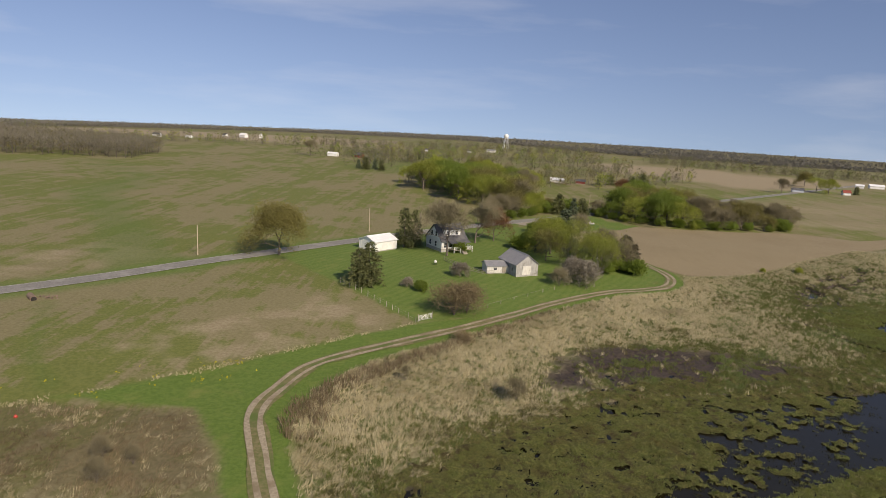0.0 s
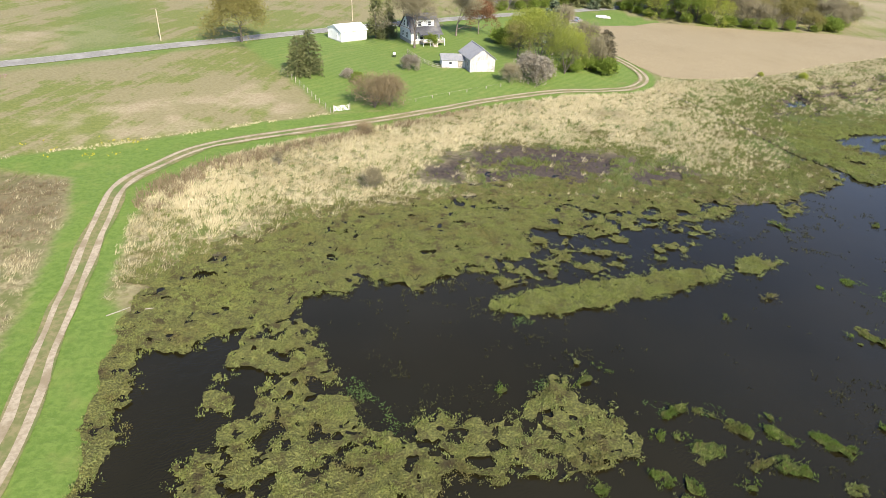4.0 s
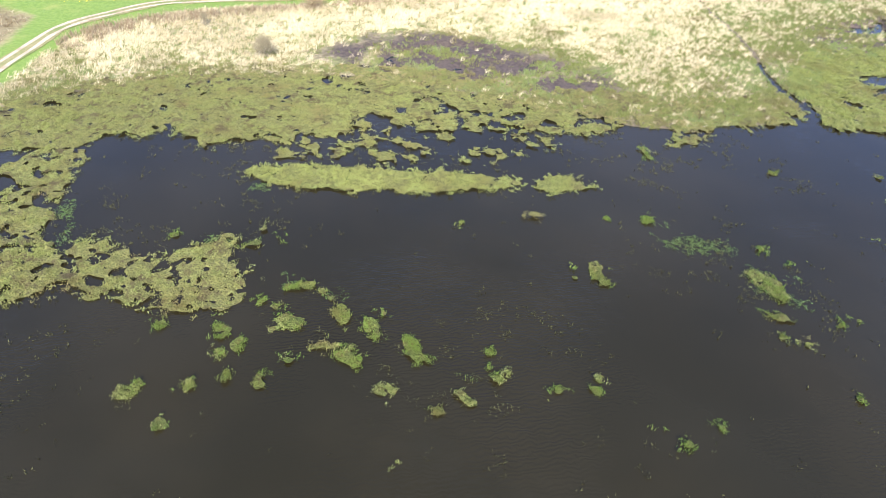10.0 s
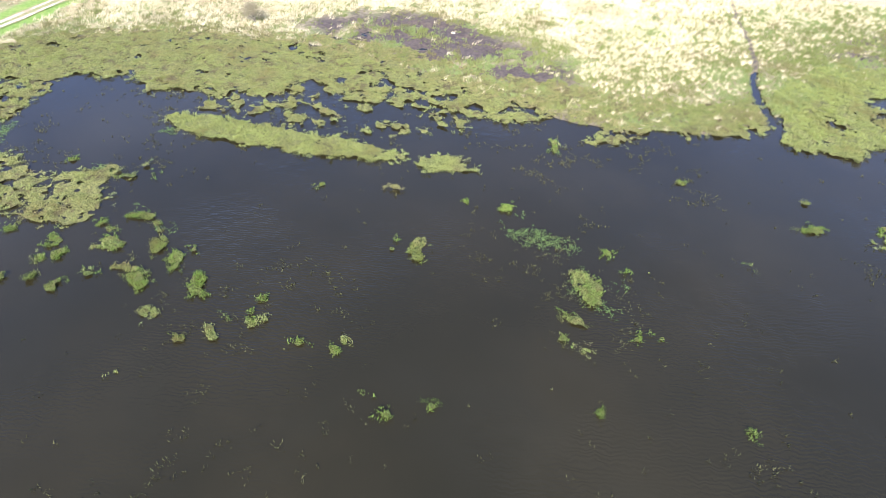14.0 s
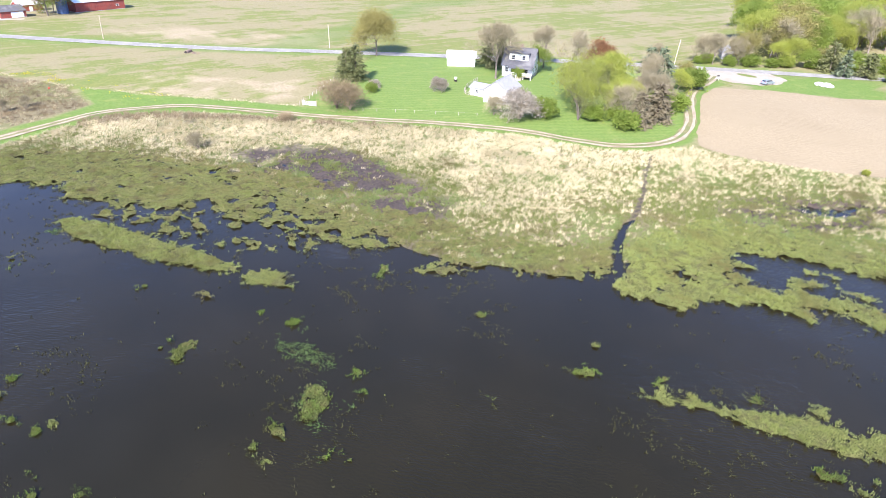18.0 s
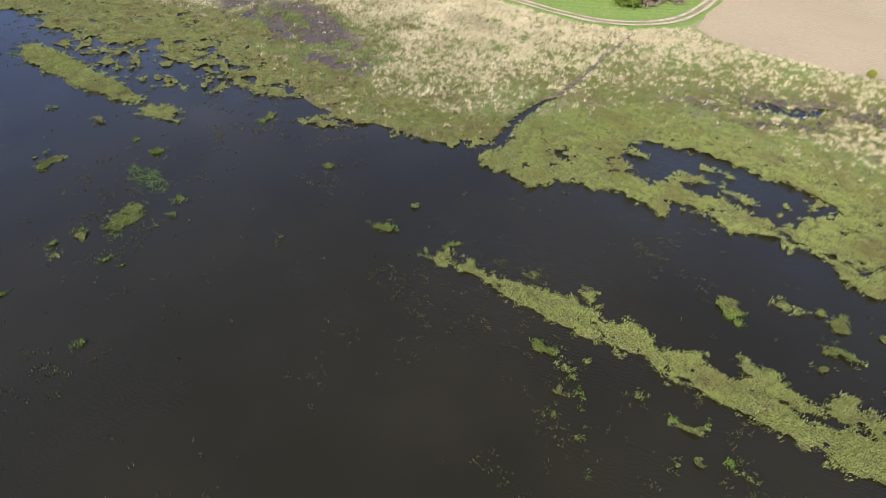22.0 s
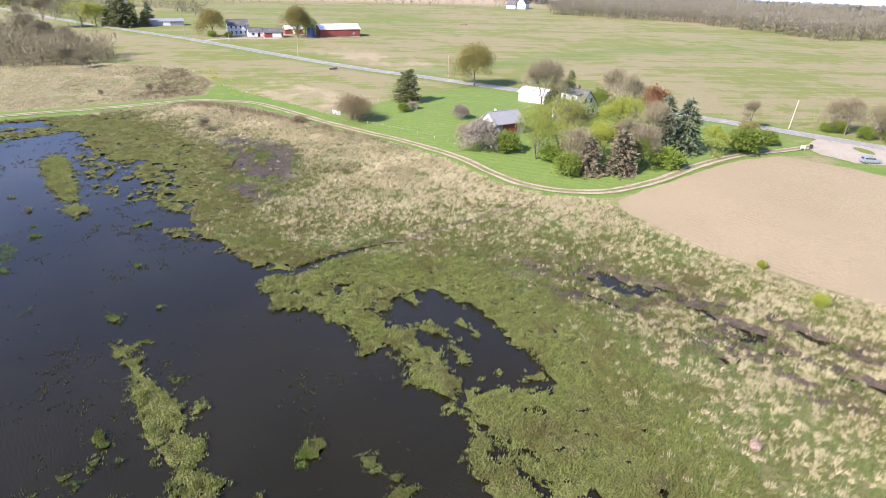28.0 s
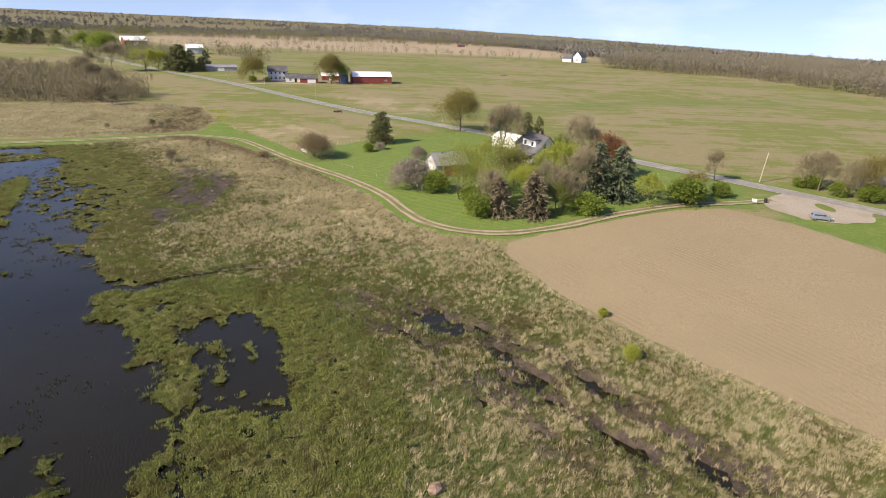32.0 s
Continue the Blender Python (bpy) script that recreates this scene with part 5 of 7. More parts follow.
# lodged fine reed in the west, distinct taller tussocks towards the middle and east
coarse = sstep(45, 80, rx) > np.random.default_rng(155).uniform(0.2, 0.8, len(rx))
thinned = coarse & (np.random.default_rng(156).uniform(0, 1, len(rx)) < 0.85)
v, t = tussocks(rx[~coarse], ry[~coarse], 16, 0.24, (0.4, 1.0), (0.045, 0.095), 152)
v2, t2 = tussocks(rx[thinned], ry[thinned], 22, 0.17, (0.35, 0.85), (0.035, 0.08), 157, (0.1, 0.55))
v, t = np.concatenate([v, v2]), np.concatenate([t, t2 + len(v)])
tagged(new("dry_reeds", tri_mesh("dry_reeds", v, t, STRAW)), "pale dry reed and marsh grass lying in tussocks", "marsh grass", kind="stuff")
qx, qy = sown((-22, 48, 175, 235), 8.5, sedge_weight, 153)
lush = sstep(3, -3, area_sd(qx, qy, GREEN_E) + 9 * (fbm(qx, qy, 6, 144, 3) - 0.5)) + sstep(0.50, 0.64, fbm(qx, qy, 7, 145, 3)) > np.random.default_rng(146).uniform(0.15, 0.85, len(qx))
for pick, mat, label in ((~lush, SEDGE, "olive-green sedge growing between the dry reeds"), (lush, SEDGE_FRESH, "fresh bright green sedge along the weed mats")):
    v, t = tufts(qx[pick], qy[pick], land(qx[pick], qy[pick]) - 0.02, 8, 0.15, (0.24, 0.66), (0.06, 0.13), (0.1, 0.6), (0.15, 0.08), 154)
    tagged(new("green_sedge", tri_mesh("green_sedge", v, t, mat)), label, "marsh grass", kind="stuff")
bx, by = sown((-90, -35, -5, 80), 3.0, lambda x, y: sstep(0.5, -1.5, area_sd(x, y, BRUSH)) * (0.3 + 0.7 * sstep(0.35, 0.6, fbm(x, y, 4, 161))) * (line_sd(x, y, TRACK[::3]) > 4.2), 162)
tone = fbm(bx, by, 11, 163, 4) + 0.012 * (by - 60) + 0.5 * (np.random.default_rng(165).uniform(0, 1, len(bx)) - 0.5) > 0.52
for pick, mat, name, label in ((tone, BROWN_WEED, "dead_weeds", "thicket of dead brown weed stalks"), (~tone, STRAW, "dry_grass", "tall pale dry grass beside the track")):
    v, t = tussocks(bx[pick], by[pick], 12, 0.26, (0.3, 0.85), (0.035, 0.08), 164)
    tagged(new(name, tri_mesh(name, v, t, mat)), label, "weeds", kind="stuff")
# brown weed thickets along the track and a pale grass line on the field edge
thick = [(-17.5, 76, 3.0), (-17, 84, 2.5), (-13, 92, 2.2), (-6, 101, 1.8), (2, 109, 1.2), (20, 130.5, 1.6), (24, 134, 1.4)]
kx, ky = sown((-24, 68, 30, 138), 5, lambda x, y: sstep(1, -1, stroke_sd(x, y, thick)) * sstep(0.35, 0.55, fbm(x, y, 4, 171)) * (line_sd(x, y, TRACK[::3]) > 3.2), 172)
v, t = blades(kx, ky, land(kx, ky), 6, (0.6, 1.6), (0.05, 0.12), (0.1, 0.6), seed=173)
tagged(new("dead_weeds", tri_mesh("dead_weeds", v, t, BROWN_WEED)), "reddish-brown dead weeds at the edge of the reeds", "weeds", kind="stuff")
field_edge = [(-4.6, 120.8), (-16, 111), (-24, 103.4), (-38, 90), (-54, 77), (-80, 62)]
kx, ky = sown((-82, 60, -4, 122), 9, lambda x, y: sstep(1.1, 0.2, line_sd(x, y, field_edge)) * sstep(0.42, 0.6, fbm(x, y, 3, 175)), 176)
v, t = blades(kx, ky, land(kx, ky), 5, (0.2, 0.5), (0.04, 0.09), (0.1, 0.7), seed=177)
tagged(new("field_edge_grass", tri_mesh("field_edge_grass", v, t, STRAW)), "line of pale dry grass along the field edge", "grass", kind="stuff")

# yellow flowers along the field edge
fx, fy = sown((-75, 62, -28, 100), 5, lambda x, y: sstep(5, 0, line_sd(x, y, [(-32, 93), (-42, 88.5), (-58, 78), (-72, 70)])) * sstep(0.56, 0.70, fbm(x, y, 4, 181, 3)), 182)
v, t = blades(fx, fy, land(fx, fy), 4, (0.15, 0.4), (0.08, 0.16), (0.1, 0.8), seed=183)
tagged(new("wild_flowers", tri_mesh("wild_flowers", v, t, FLOWER)), "patches of yellow wild flowers along the field edge", "flowers", kind="stuff")

# ---- trees ----
def limbs(seed, height, trunk=0.28, spread=0.75, stems=1, levels=4, up=0.25, kids=(3, 4), low_limbs=True):
    """The limbs of a tree: rows of start, end and both radii, and the tips with their ways."""
    r = random.Random(seed)
    segs, tips = [], []

    def grow(p, d, length, rad, level):
        n = 2 if level < levels else 1
        for _ in range(n):
            q = p + d * (length / n)
            segs.append((*p, *q, rad, rad * 0.78))
            p, rad = q, rad * 0.78
            if low_limbs and level <= 1 and level < levels and r.random() < 0.85:
                a = r.uniform(0, math.tau)
                e = (Vector((math.cos(a), math.sin(a), r.uniform(0.15, 0.6)))).normalized()
                grow(p.copy(), e, length * r.uniform(0.7, 1.0), rad * 0.55, level + 2)
            d = (d + Vector((r.uniform(-1, 1), r.uniform(-1, 1), r.uniform(-0.3, 0.6))) * 0.16).normalized()
        if level >= 2:
            tips.append((*p, *d))
        if level >= levels:
            return
        count = r.randint(*kids)
        turn = r.uniform(0, math.tau)
        for k in range(count):
            a = turn + k * math.tau / count + r.uniform(-0.5, 0.5)
            side = Vector((math.cos(a), math.sin(a), 0)).cross(d).normalized() if abs(d.z) < 0.95 else Vector((math.cos(a), math.sin(a), 0))
            s = spread * r.uniform(0.5, 1.15)
            e = (d * math.cos(s) + side * math.sin(s) + Vector((0, 0, up * r.uniform(0.3, 1.2)))).normalized()
            grow(p, e, length * r.uniform(0.58, 0.85), rad * 0.72, level + 1)

    for k in range(stems):
        a = k * math.tau / stems + r.uniform(-0.4, 0.4)
        lean = 0.0 if stems == 1 else r.uniform(0.2, 0.55)
        d = Vector((math.cos(a) * lean, math.sin(a) * lean, 1)).normalized()
        grow(Vector((0, 0, 0)), d, height * trunk * r.uniform(0.85, 1.1), height * (0.022 if stems == 1 else 0.011), 0)
    segs, tips = np.array(segs), np.array(tips)
    s = height / max(segs[:, 5].max(), 0.1) * 0.97
    segs[:, :6] *= s
    tips[:, :3] *= s
    return segs, tips


def limb_mesh(name, segs, mat, sides=5):
    v, t = limb_rings(segs[segs[:, 6] >= 0.07], sides)
    v2, t2 = limb_rings(segs[segs[:, 6] < 0.07], 3)
    return tri_mesh(name, np.concatenate([v, v2]), np.concatenate([t, t2 + len(v)]), mat, smooth=True)


def limb_rings(segs, sides):
    """Tapered tubes, open at both ends."""
    a, b, r0, r1 = segs[:, :3], segs[:, 3:6], segs[:, 6], segs[:, 7]
    d = b - a
    d /= np.linalg.norm(d, axis=1)[:, None] + 1e-9
    ref = np.where(np.abs(d[:, 2:3]) > 0.9, np.array([[1.0, 0, 0]]), np.array([[0, 0, 1.0]]))
    u = np.cross(d, ref)
    u /= np.linalg.norm(u, axis=1)[:, None]
    w = np.cross(d, u)
    ang = np.arange(sides) * math.tau / sides
    ring = u[:, None] * np.cos(ang)[None, :, None] + w[:, None] * np.sin(ang)[None, :, None]
    v = np.concatenate([a[:, None] + ring * r0[:, None, None], b[:, None] + ring * r1[:, None, None]], 1)
    k = np.arange(sides)
    quad = np.concatenate([np.stack([k, (k + 1) % sides, sides + (k + 1) % sides], -1), np.stack([k, sides + (k + 1) % sides, sides + k], -1)])
    t = quad[None] + (np.arange(len(segs)) * 2 * sides)[:, None, None]
    return v.reshape(-1, 3), t.reshape(-1, 3).astype(int)


def spray(name, tips, per_tip, size, width, reach, mat, seed, along=0.6, hang=0.0):
    """Leaves or twigs round the tips: one triangle each."""
    r = np.random.default_rng(seed)
    n = len(tips) * per_tip
    p, d = np.repeat(tips[:, :3], per_tip, 0), np.repeat(tips[:, 3:], per_tip, 0)
    p = p + r.normal(0, reach, (n, 3)) + d * r.uniform(-0.5, 1.0, (n, 1)) * reach
    way = d * along + r.normal(0, 0.6, (n, 3)) - np.array([0, 0, hang])
    way /= np.linalg.norm(way, axis=1)[:, None]
    side = np.cross(way, r.normal(0, 1, (n, 3)))
    side /= np.linalg.norm(side, axis=1)[:, None]
    ln, wd = r.uniform(*size, n)[:, None], r.uniform(*width, n)[:, None]
    v = np.stack([p - side * wd / 2, p + side * wd / 2, p + way * ln], 1)
    v[..., 2] = np.maximum(v[..., 2], 0.05)
    return tri_mesh(name, v.reshape(-1, 3), np.arange(3 * n).reshape(-1, 3), mat)


def conifer_mesh(name, height, radius, mat, seed, droop=0.35, per=11, gap=0.0, taper=0.62):
    r = np.random.default_rng(seed)
    p, way, size = [], [], []
    levels = int(height * 2.3)
    for k in range(levels):
        f = (k + 0.5) / levels
        z = height * (0.06 + 0.93 * f)
        reach = radius * (1 - f) ** taper * r.uniform(0.8, 1.1) + 0.15
        for j in range(max(4, int(9 * (1 - f) + 4))):
            if r.uniform() < gap:
                continue
            a, rr = r.uniform(0, math.tau), reach * r.uniform(0.65, 1.1)
            s = r.uniform(0.15, 1.0, per)
            out = np.stack([np.cos(a) * s * rr, np.sin(a) * s * rr, z - droop * s * rr + r.normal(0, 0.12, per)], -1)
            p.append(out + r.normal(0, 0.13, (per, 3)))
            way.append(np.stack([np.full(per, math.cos(a)), np.full(per, math.sin(a)), np.full(per, -droop)], -1) + r.normal(0, 0.55, (per, 3)))
    p, way = np.concatenate(p), np.concatenate(way)
    n = len(p)
    way /= np.linalg.norm(way, axis=1)[:, None]
    side = np.cross(way, r.normal(0, 1, (n, 3)))
    side /= np.linalg.norm(side, axis=1)[:, None]
    ln, wd = r.uniform(0.45, 0.95, n)[:, None], r.uniform(0.22, 0.45, n)[:, None]
    v = np.stack([p - side * wd / 2, p + side * wd / 2, p + way * ln], 1)
    v[..., 2] = np.maximum(v[..., 2], 0.1)
    return tri_mesh(name, v.reshape(-1, 3), np.arange(3 * n).reshape(-1, 3), mat)


KINDS = {}


def kind_of_tree(key, trunk_me, crown_me, height):
    KINDS[key] = (trunk_me, crown_me, height)


def broadleaf(key, seed, height, foliage, per, size, width, reach, along=0.6, hang=0.0, **shape):
    segs, tips = limbs(seed, height, **shape)
    kind_of_tree(key, limb_mesh("trunk", segs, BARK), spray("crown", tips, per, size, width, reach, foliage, seed, along, hang), height)


def evergreen(key, seed, height, radius, foliage, **more):
    bm_segs = np.array([[0, 0, 0, 0, 0, height * 0.5, height * 0.02, height * 0.012], [0, 0, height * 0.5, 0, 0, height * 0.97, height * 0.012, 0.02]])
    kind_of_tree(key, limb_mesh("trunk", bm_segs, BARK, 7), conifer_mesh("crown", height, radius, foliage, seed, **more), height)


for s in (1, 2, 3):
    broadleaf(f"bare{s}", 10 + s, 14, TWIG, 10, (0.7, 1.7), (0.05, 0.11), 0.50, along=1.3, spread=0.58, levels=5, kids=(2, 4), up=0.30, trunk=0.12)
    broadleaf(f"spring{s}", 20 + s, 13, LEAF_SPRING, 13, (0.24, 0.50), (0.18, 0.34), 0.50, spread=0.8, levels=5, kids=(2, 4), trunk=0.15, up=0.15)
    broadleaf(f"green{s}", 30 + s, 12, LEAF_GREEN, 14, (0.24, 0.50), (0.18, 0.34), 0.50, spread=0.8, levels=5, kids=(2, 4), trunk=0.15, up=0.15)
    broadleaf(f"thicket{s}", 40 + s, 7, TWIG_RED, 5, (0.5, 1.2), (0.045, 0.085), 0.6, along=0.9, stems=11, levels=4, kids=(2, 3), spread=0.55, up=0.15, trunk=0.12)
    broadleaf(f"scrub{s}", 50 + s, 9, TWIG, 10, (0.6, 1.6), (0.045, 0.095), 0.42, along=1.3, stems=5, levels=4, kids=(2, 3), spread=0.5, up=0.36, trunk=0.12)
    evergreen(f"pine{s}", 60 + s, 12, 4.2, NEEDLE, droop=0.12, gap=0.10, per=17, taper=0.42)
    evergreen(f"spruce{s}", 70 + s, 11, 3.2, NEEDLE_BLUE, droop=0.42, gap=0.15)
    broadleaf(f"bush{s}", 80 + s, 3.5, LEAF_GREEN, 14, (0.25, 0.5), (0.18, 0.36), 0.34, stems=9, levels=3, kids=(2, 3), spread=0.7, up=0.1, trunk=0.12)
broadleaf("gold", 88, 3.5, LEAF_SPRING, 24, (0.14, 0.3), (0.10, 0.2), 0.36, stems=9, levels=3, kids=(2, 3), spread=0.7, up=0.1, trunk=0.12)
broadleaf("oak", 3, 13.5, LEAF_OLIVE, 18, (0.26, 0.5), (0.17, 0.32), 1.0, spread=0.7, levels=5, kids=(3, 4), trunk=0.12, up=0.26)
broadleaf("red_maple", 5, 11, LEAF_RED, 13, (0.28, 0.55), (0.18, 0.34), 0.65, spread=0.7, levels=5, kids=(2, 4), trunk=0.15)
broadleaf("open_maple", 6, 13, LEAF_SPRING, 3, (0.22, 0.42), (0.14, 0.28), 0.5, spread=0.6, levels=5, kids=(2, 3), stems=5, trunk=0.15)
broadleaf("apple", 7, 6.2, BLOSSOM, 13, (0.24, 0.46), (0.16, 0.30), 0.40, spread=0.85, stems=6, levels=4, kids=(2, 3), up=0.1, trunk=0.12)
broadleaf("budding", 8, 10, LEAF_OLIVE, 12, (0.25, 0.5), (0.12, 0.26), 0.6, spread=0.7, levels=5, kids=(2, 4), trunk=0.15)
evergreen("larch", 9, 9.5, 3.0, NEEDLE_BARE, droop=0.3, gap=0.12, per=20, taper=0.40)


def plant(key, x, y, height, label, category="tree", wide=1.0, turn=0.0, group=""):
    trunk_me, crown_me, full = KINDS[key]
    s = height / full
    name = {"tree": "tree", "conifer": "conifer", "shrub": "shrub", "bush": "shrub"}.get(category, "tree")
    top = thing(name, label, category, Matrix.LocRotScale((x, y, land_at(x, y) - 0.03), Euler((0, 0, turn)), (s * wide, s * wide, s)), group)
    part_mesh("trunk", trunk_me, top)
    part_mesh("crown", crown_me, top)
    return top


plant("oak", -45.5, 170, 14, "lone roadside oak with thin olive spring buds", wide=1.2)
plant("pine2", -17.3, 145.2, 10.3, "dense dark pine at the corner of the lawn", "conifer", 1.15)
plant("pine1", -19.4, 143.4, 9.0, "shorter pine grown against its taller neighbour", "conifer", 1.2, 1.0)
plant("pine3", -12.2, 190.5, 12.5, "tall dark pine beside the white shed", "conifer", 0.85)
plant("pine1", -9.2, 194.0, 11.5, "slimmer brownish pine beside the white shed", "conifer", 0.7, 2.0)
plant("bare1", 1.2, 182.5, 15.5, "large bare maple in front of the farmhouse", wide=1.1)
plant("bare2", 10.5, 204.5, 14.5, "bare grey maple behind the farmhouse", wide=1.1)
plant("bare3", -2.0, 206.0, 13, "bare tree at the back of the farmhouse", wide=0.9)
plant("red_maple", 17, 210, 11, "maple with rusty red spring buds", wide=0.85)
plant("spruce1", 31, 195.5, 9, "blue-grey spruce behind the barn", "conifer")
plant("open_maple", 37.4, 178.3, 15.0, "many-stemmed maple just coming into leaf", wide=0.95)
plant("spring1", 34.0, 194.5, 12.0, "broad tree in bright yellow-green spring leaf", wide=1.1)
plant("budding", 31, 184, 9.5, "half-bare tree behind the barn", turn=1)
plant("spring2", 45, 176.5, 8.5, "small tree in yellow-green spring leaf", wide=1.1, turn=1)
plant("bare2", 48.5, 188, 10.5, "bare tree inside the grove", wide=0.8, turn=2)
plant("spring3", 45.5, 186, 9.0, "yellow-green tree at the heart of the grove", wide=1.1, turn=2)
plant("scrub3", 51.5, 177.5, 9.0, "bare many-stemmed tree in the grove", wide=0.8)
plant("larch", 55.4, 179.2, 8.2, "second bare larch with drooping twigs by the track", "conifer", 1.25, 2.0)
plant("larch", 55.4, 186.4, 9.4, "drooping bare larch at the bend of the track", "conifer", 1.3)
plant("spruce2", 39.8, 202.4, 13.5, "tall blue-grey spruce in the grove", "conifer", 1.35)
plant("spruce3", 40.4, 208.0, 13.0, "blue-grey spruce at the edge of the grove", "conifer", 1.35, 1.0)
plant("bare3", 43.0, 198.5, 12.5, "bare grey tree rising between the spruces", wide=0.7, turn=1)
plant("green1", 1.5, 199.5, 8.0, "rounded green tree behind the farmhouse")
plant("open_maple", 44.2, 170.6, 13.5, "tall many-stemmed tree with a few new leaves beside the barn", wide=0.85, turn=2)
plant("green2", 52.5, 191.5, 7.0, "leafy green tree beside the larches", wide=1.0, turn=1)
plant("scrub1", 50.5, 193.5, 9.0, "bare tree near the bend of the track", wide=0.8, turn=1)
plant("bush3", 50.5, 178, 3.6, "green bush beneath the grove trees", "bush", 1.3, 1)
plant("bush1", 46, 173.5, 3.2, "green bush at the foot of the bare trees", "bush", 1.3, 2)
plant("bush1", 55.2, 174.6, 4.2, "bright green rounded bush by the track", "bush", 1.0)
plant("bush2", 38.5, 164.8, 4.4, "bright green bush beside the blossoming tree", "bush", 1.0)
plant("bush3", 52, 198.5, 4.2, "leafy green bush at the grove's edge", "bush", 1.25)
plant("spring1", 42.5, 214, 7, "small tree in pale green leaf", wide=1.0, turn=3)
plant("bush1", 41, 223, 5.2, "dark green thicket near the road", "bush", 1.2, 2)
plant("budding", 36.5, 227, 6.5, "half-bare tree by the road verge")
plant("bush2", 33.5, 234, 3.2, "low bush beside the track's end", "bush", 1.1)
plant("bare3", 17.5, 238.5, 8, "small bare tree at the roadside", wide=0.9)
plant("apple", 36.2, 159.0, 6.6, "wide apple tree in pale blossom", wide=1.15)
plant("scrub2", 30.3, 155.8, 5, "bare grey shrub beside the blossoming tree", "shrub", 1.0)
plant("apple", 4.8, 158.5, 3.6, "small apple tree in white blossom on the lawn", wide=1.0, turn=1)
plant("thicket1", 3.2, 127.6, 6.8, "spreading bare brown shrub by the gate", "shrub", 1.25)
plant("thicket2", 6.0, 129.8, 6.2, "second spreading bare shrub by the gate", "shrub", 1.15)
plant("bush3", -4.6, 142.6, 2.4, "round dark green garden bush", "bush", 1.0)
plant("apple", -8, 145.6, 2.2, "pale flowering shrub on the lawn", "shrub", 1.1, 2)
plant("bush2", 5, 188, 3.0, "bush against the porch", "bush", 1.0)
plant("bush1", 25, 200, 4.0, "dark bushes behind the yard", "bush", 1.3)
plant("bush3", 29, 205, 4.4, "leafy bush behind the yard", "bush", 1.3)
plant("thicket3", 4.6, 113.2, 2.0, "low tangle of dead brambles beside the track", "shrub", 1.9)
plant("scrub1", 12.7, 89.8, 3.6, "small bare willow standing in the reeds", "shrub", 0.9)
plant("scrub3", -4.8, 93.2, 2.6, "thin bare sapling in the reeds", "shrub", 0.5)
plant("gold", 100.6, 192.2, 1.3, "small yellow-green bush at the edge of the ploughed field", "bush", 1.0)
plant("gold", 112.6, 193.4, 2.0, "yellow-green bush among the dry grass", "bush", 0.95)
for k, (x, y, hh) in enumerate([(-38, 66, 2.8), (-36, 61, 3.2), (-34, 65, 2.4), (-30, 48, 2.0)]):
    plant(f"scrub{1 + k % 3}", x, y, hh, "bare sapling among the dead weeds", "shrub", 0.8, k, "saplings among the weeds")

# the wood across the road: its front row one by one
row = curve_through([(19, 259), (27, 267), (36, 277), (45, 286), (54, 296), (66, 300), (75, 283), (86, 275), (101, 269.5), (117, 270), (133, 272.5), (150, 278), (160, 290), (170, 312)], 6.2)
keys = ["budding", "spring2", "green2", "spring1", "bare1", "spring3", "green3", "budding", "green1", "bush1", "spring2", "bare2", "scrub2", "green3"]
said = {"spring": "wood-edge tree in yellow-green leaf", "green": "wood-edge tree in fresh green leaf", "bare": "bare grey tree at the wood's edge", "budding": "half-bare tree at the wood's edge", "scrub": "thin bare trees at the wood's edge", "bush": "green thicket at the foot of the wood"}
wr = random.Random(5)
for k, (x, y) in enumerate(row):
    key = keys[k % len(keys)] if k > 4 else ("scrub2", "bare3", "scrub1", "budding", "spring3")[k]
    if x > 112 and key[:-1] in ("spring", "green"):
        key = wr.choice(("scrub1", "bare3", "budding", "scrub3"))
    hh = wr.uniform(8, 11) if k < 5 else 4.8 if key.startswith("bush") else wr.uniform(5, 7.5) if 44 < x < 82 else wr.uniform(7, 10) if x > 112 else wr.uniform(10, 14)
    plant(key, x + wr.uniform(-1.5, 1.5), y + wr.uniform(0, 4), hh, said[key.rstrip("123")], "bush" if key.startswith("bush") else "tree", wr.uniform(1.1, 1.5) if k > 4 else 0.95, wr.uniform(0, 6), "trees along the wood's edge")
    plant(f"bush{1 + k % 3}", x + wr.uniform(-2, 2), y + wr.uniform(-2, 1), wr.uniform(2.2, 3.8), "green undergrowth bush at the wood's edge", "bush", wr.uniform(1.0, 1.4), wr.uniform(0, 6), "undergrowth along the wood")
plant("pine1", 52, 287, 9.5, "dark pine by a driveway across the road", "conifer", 1.3)
plant("spruce2", 58, 283, 8.5, "dark spruce by a driveway across the road", "conifer", 1.4)
plant("pine3", 63, 288, 8.0, "broad dark pine across the road", "conifer", 1.5)


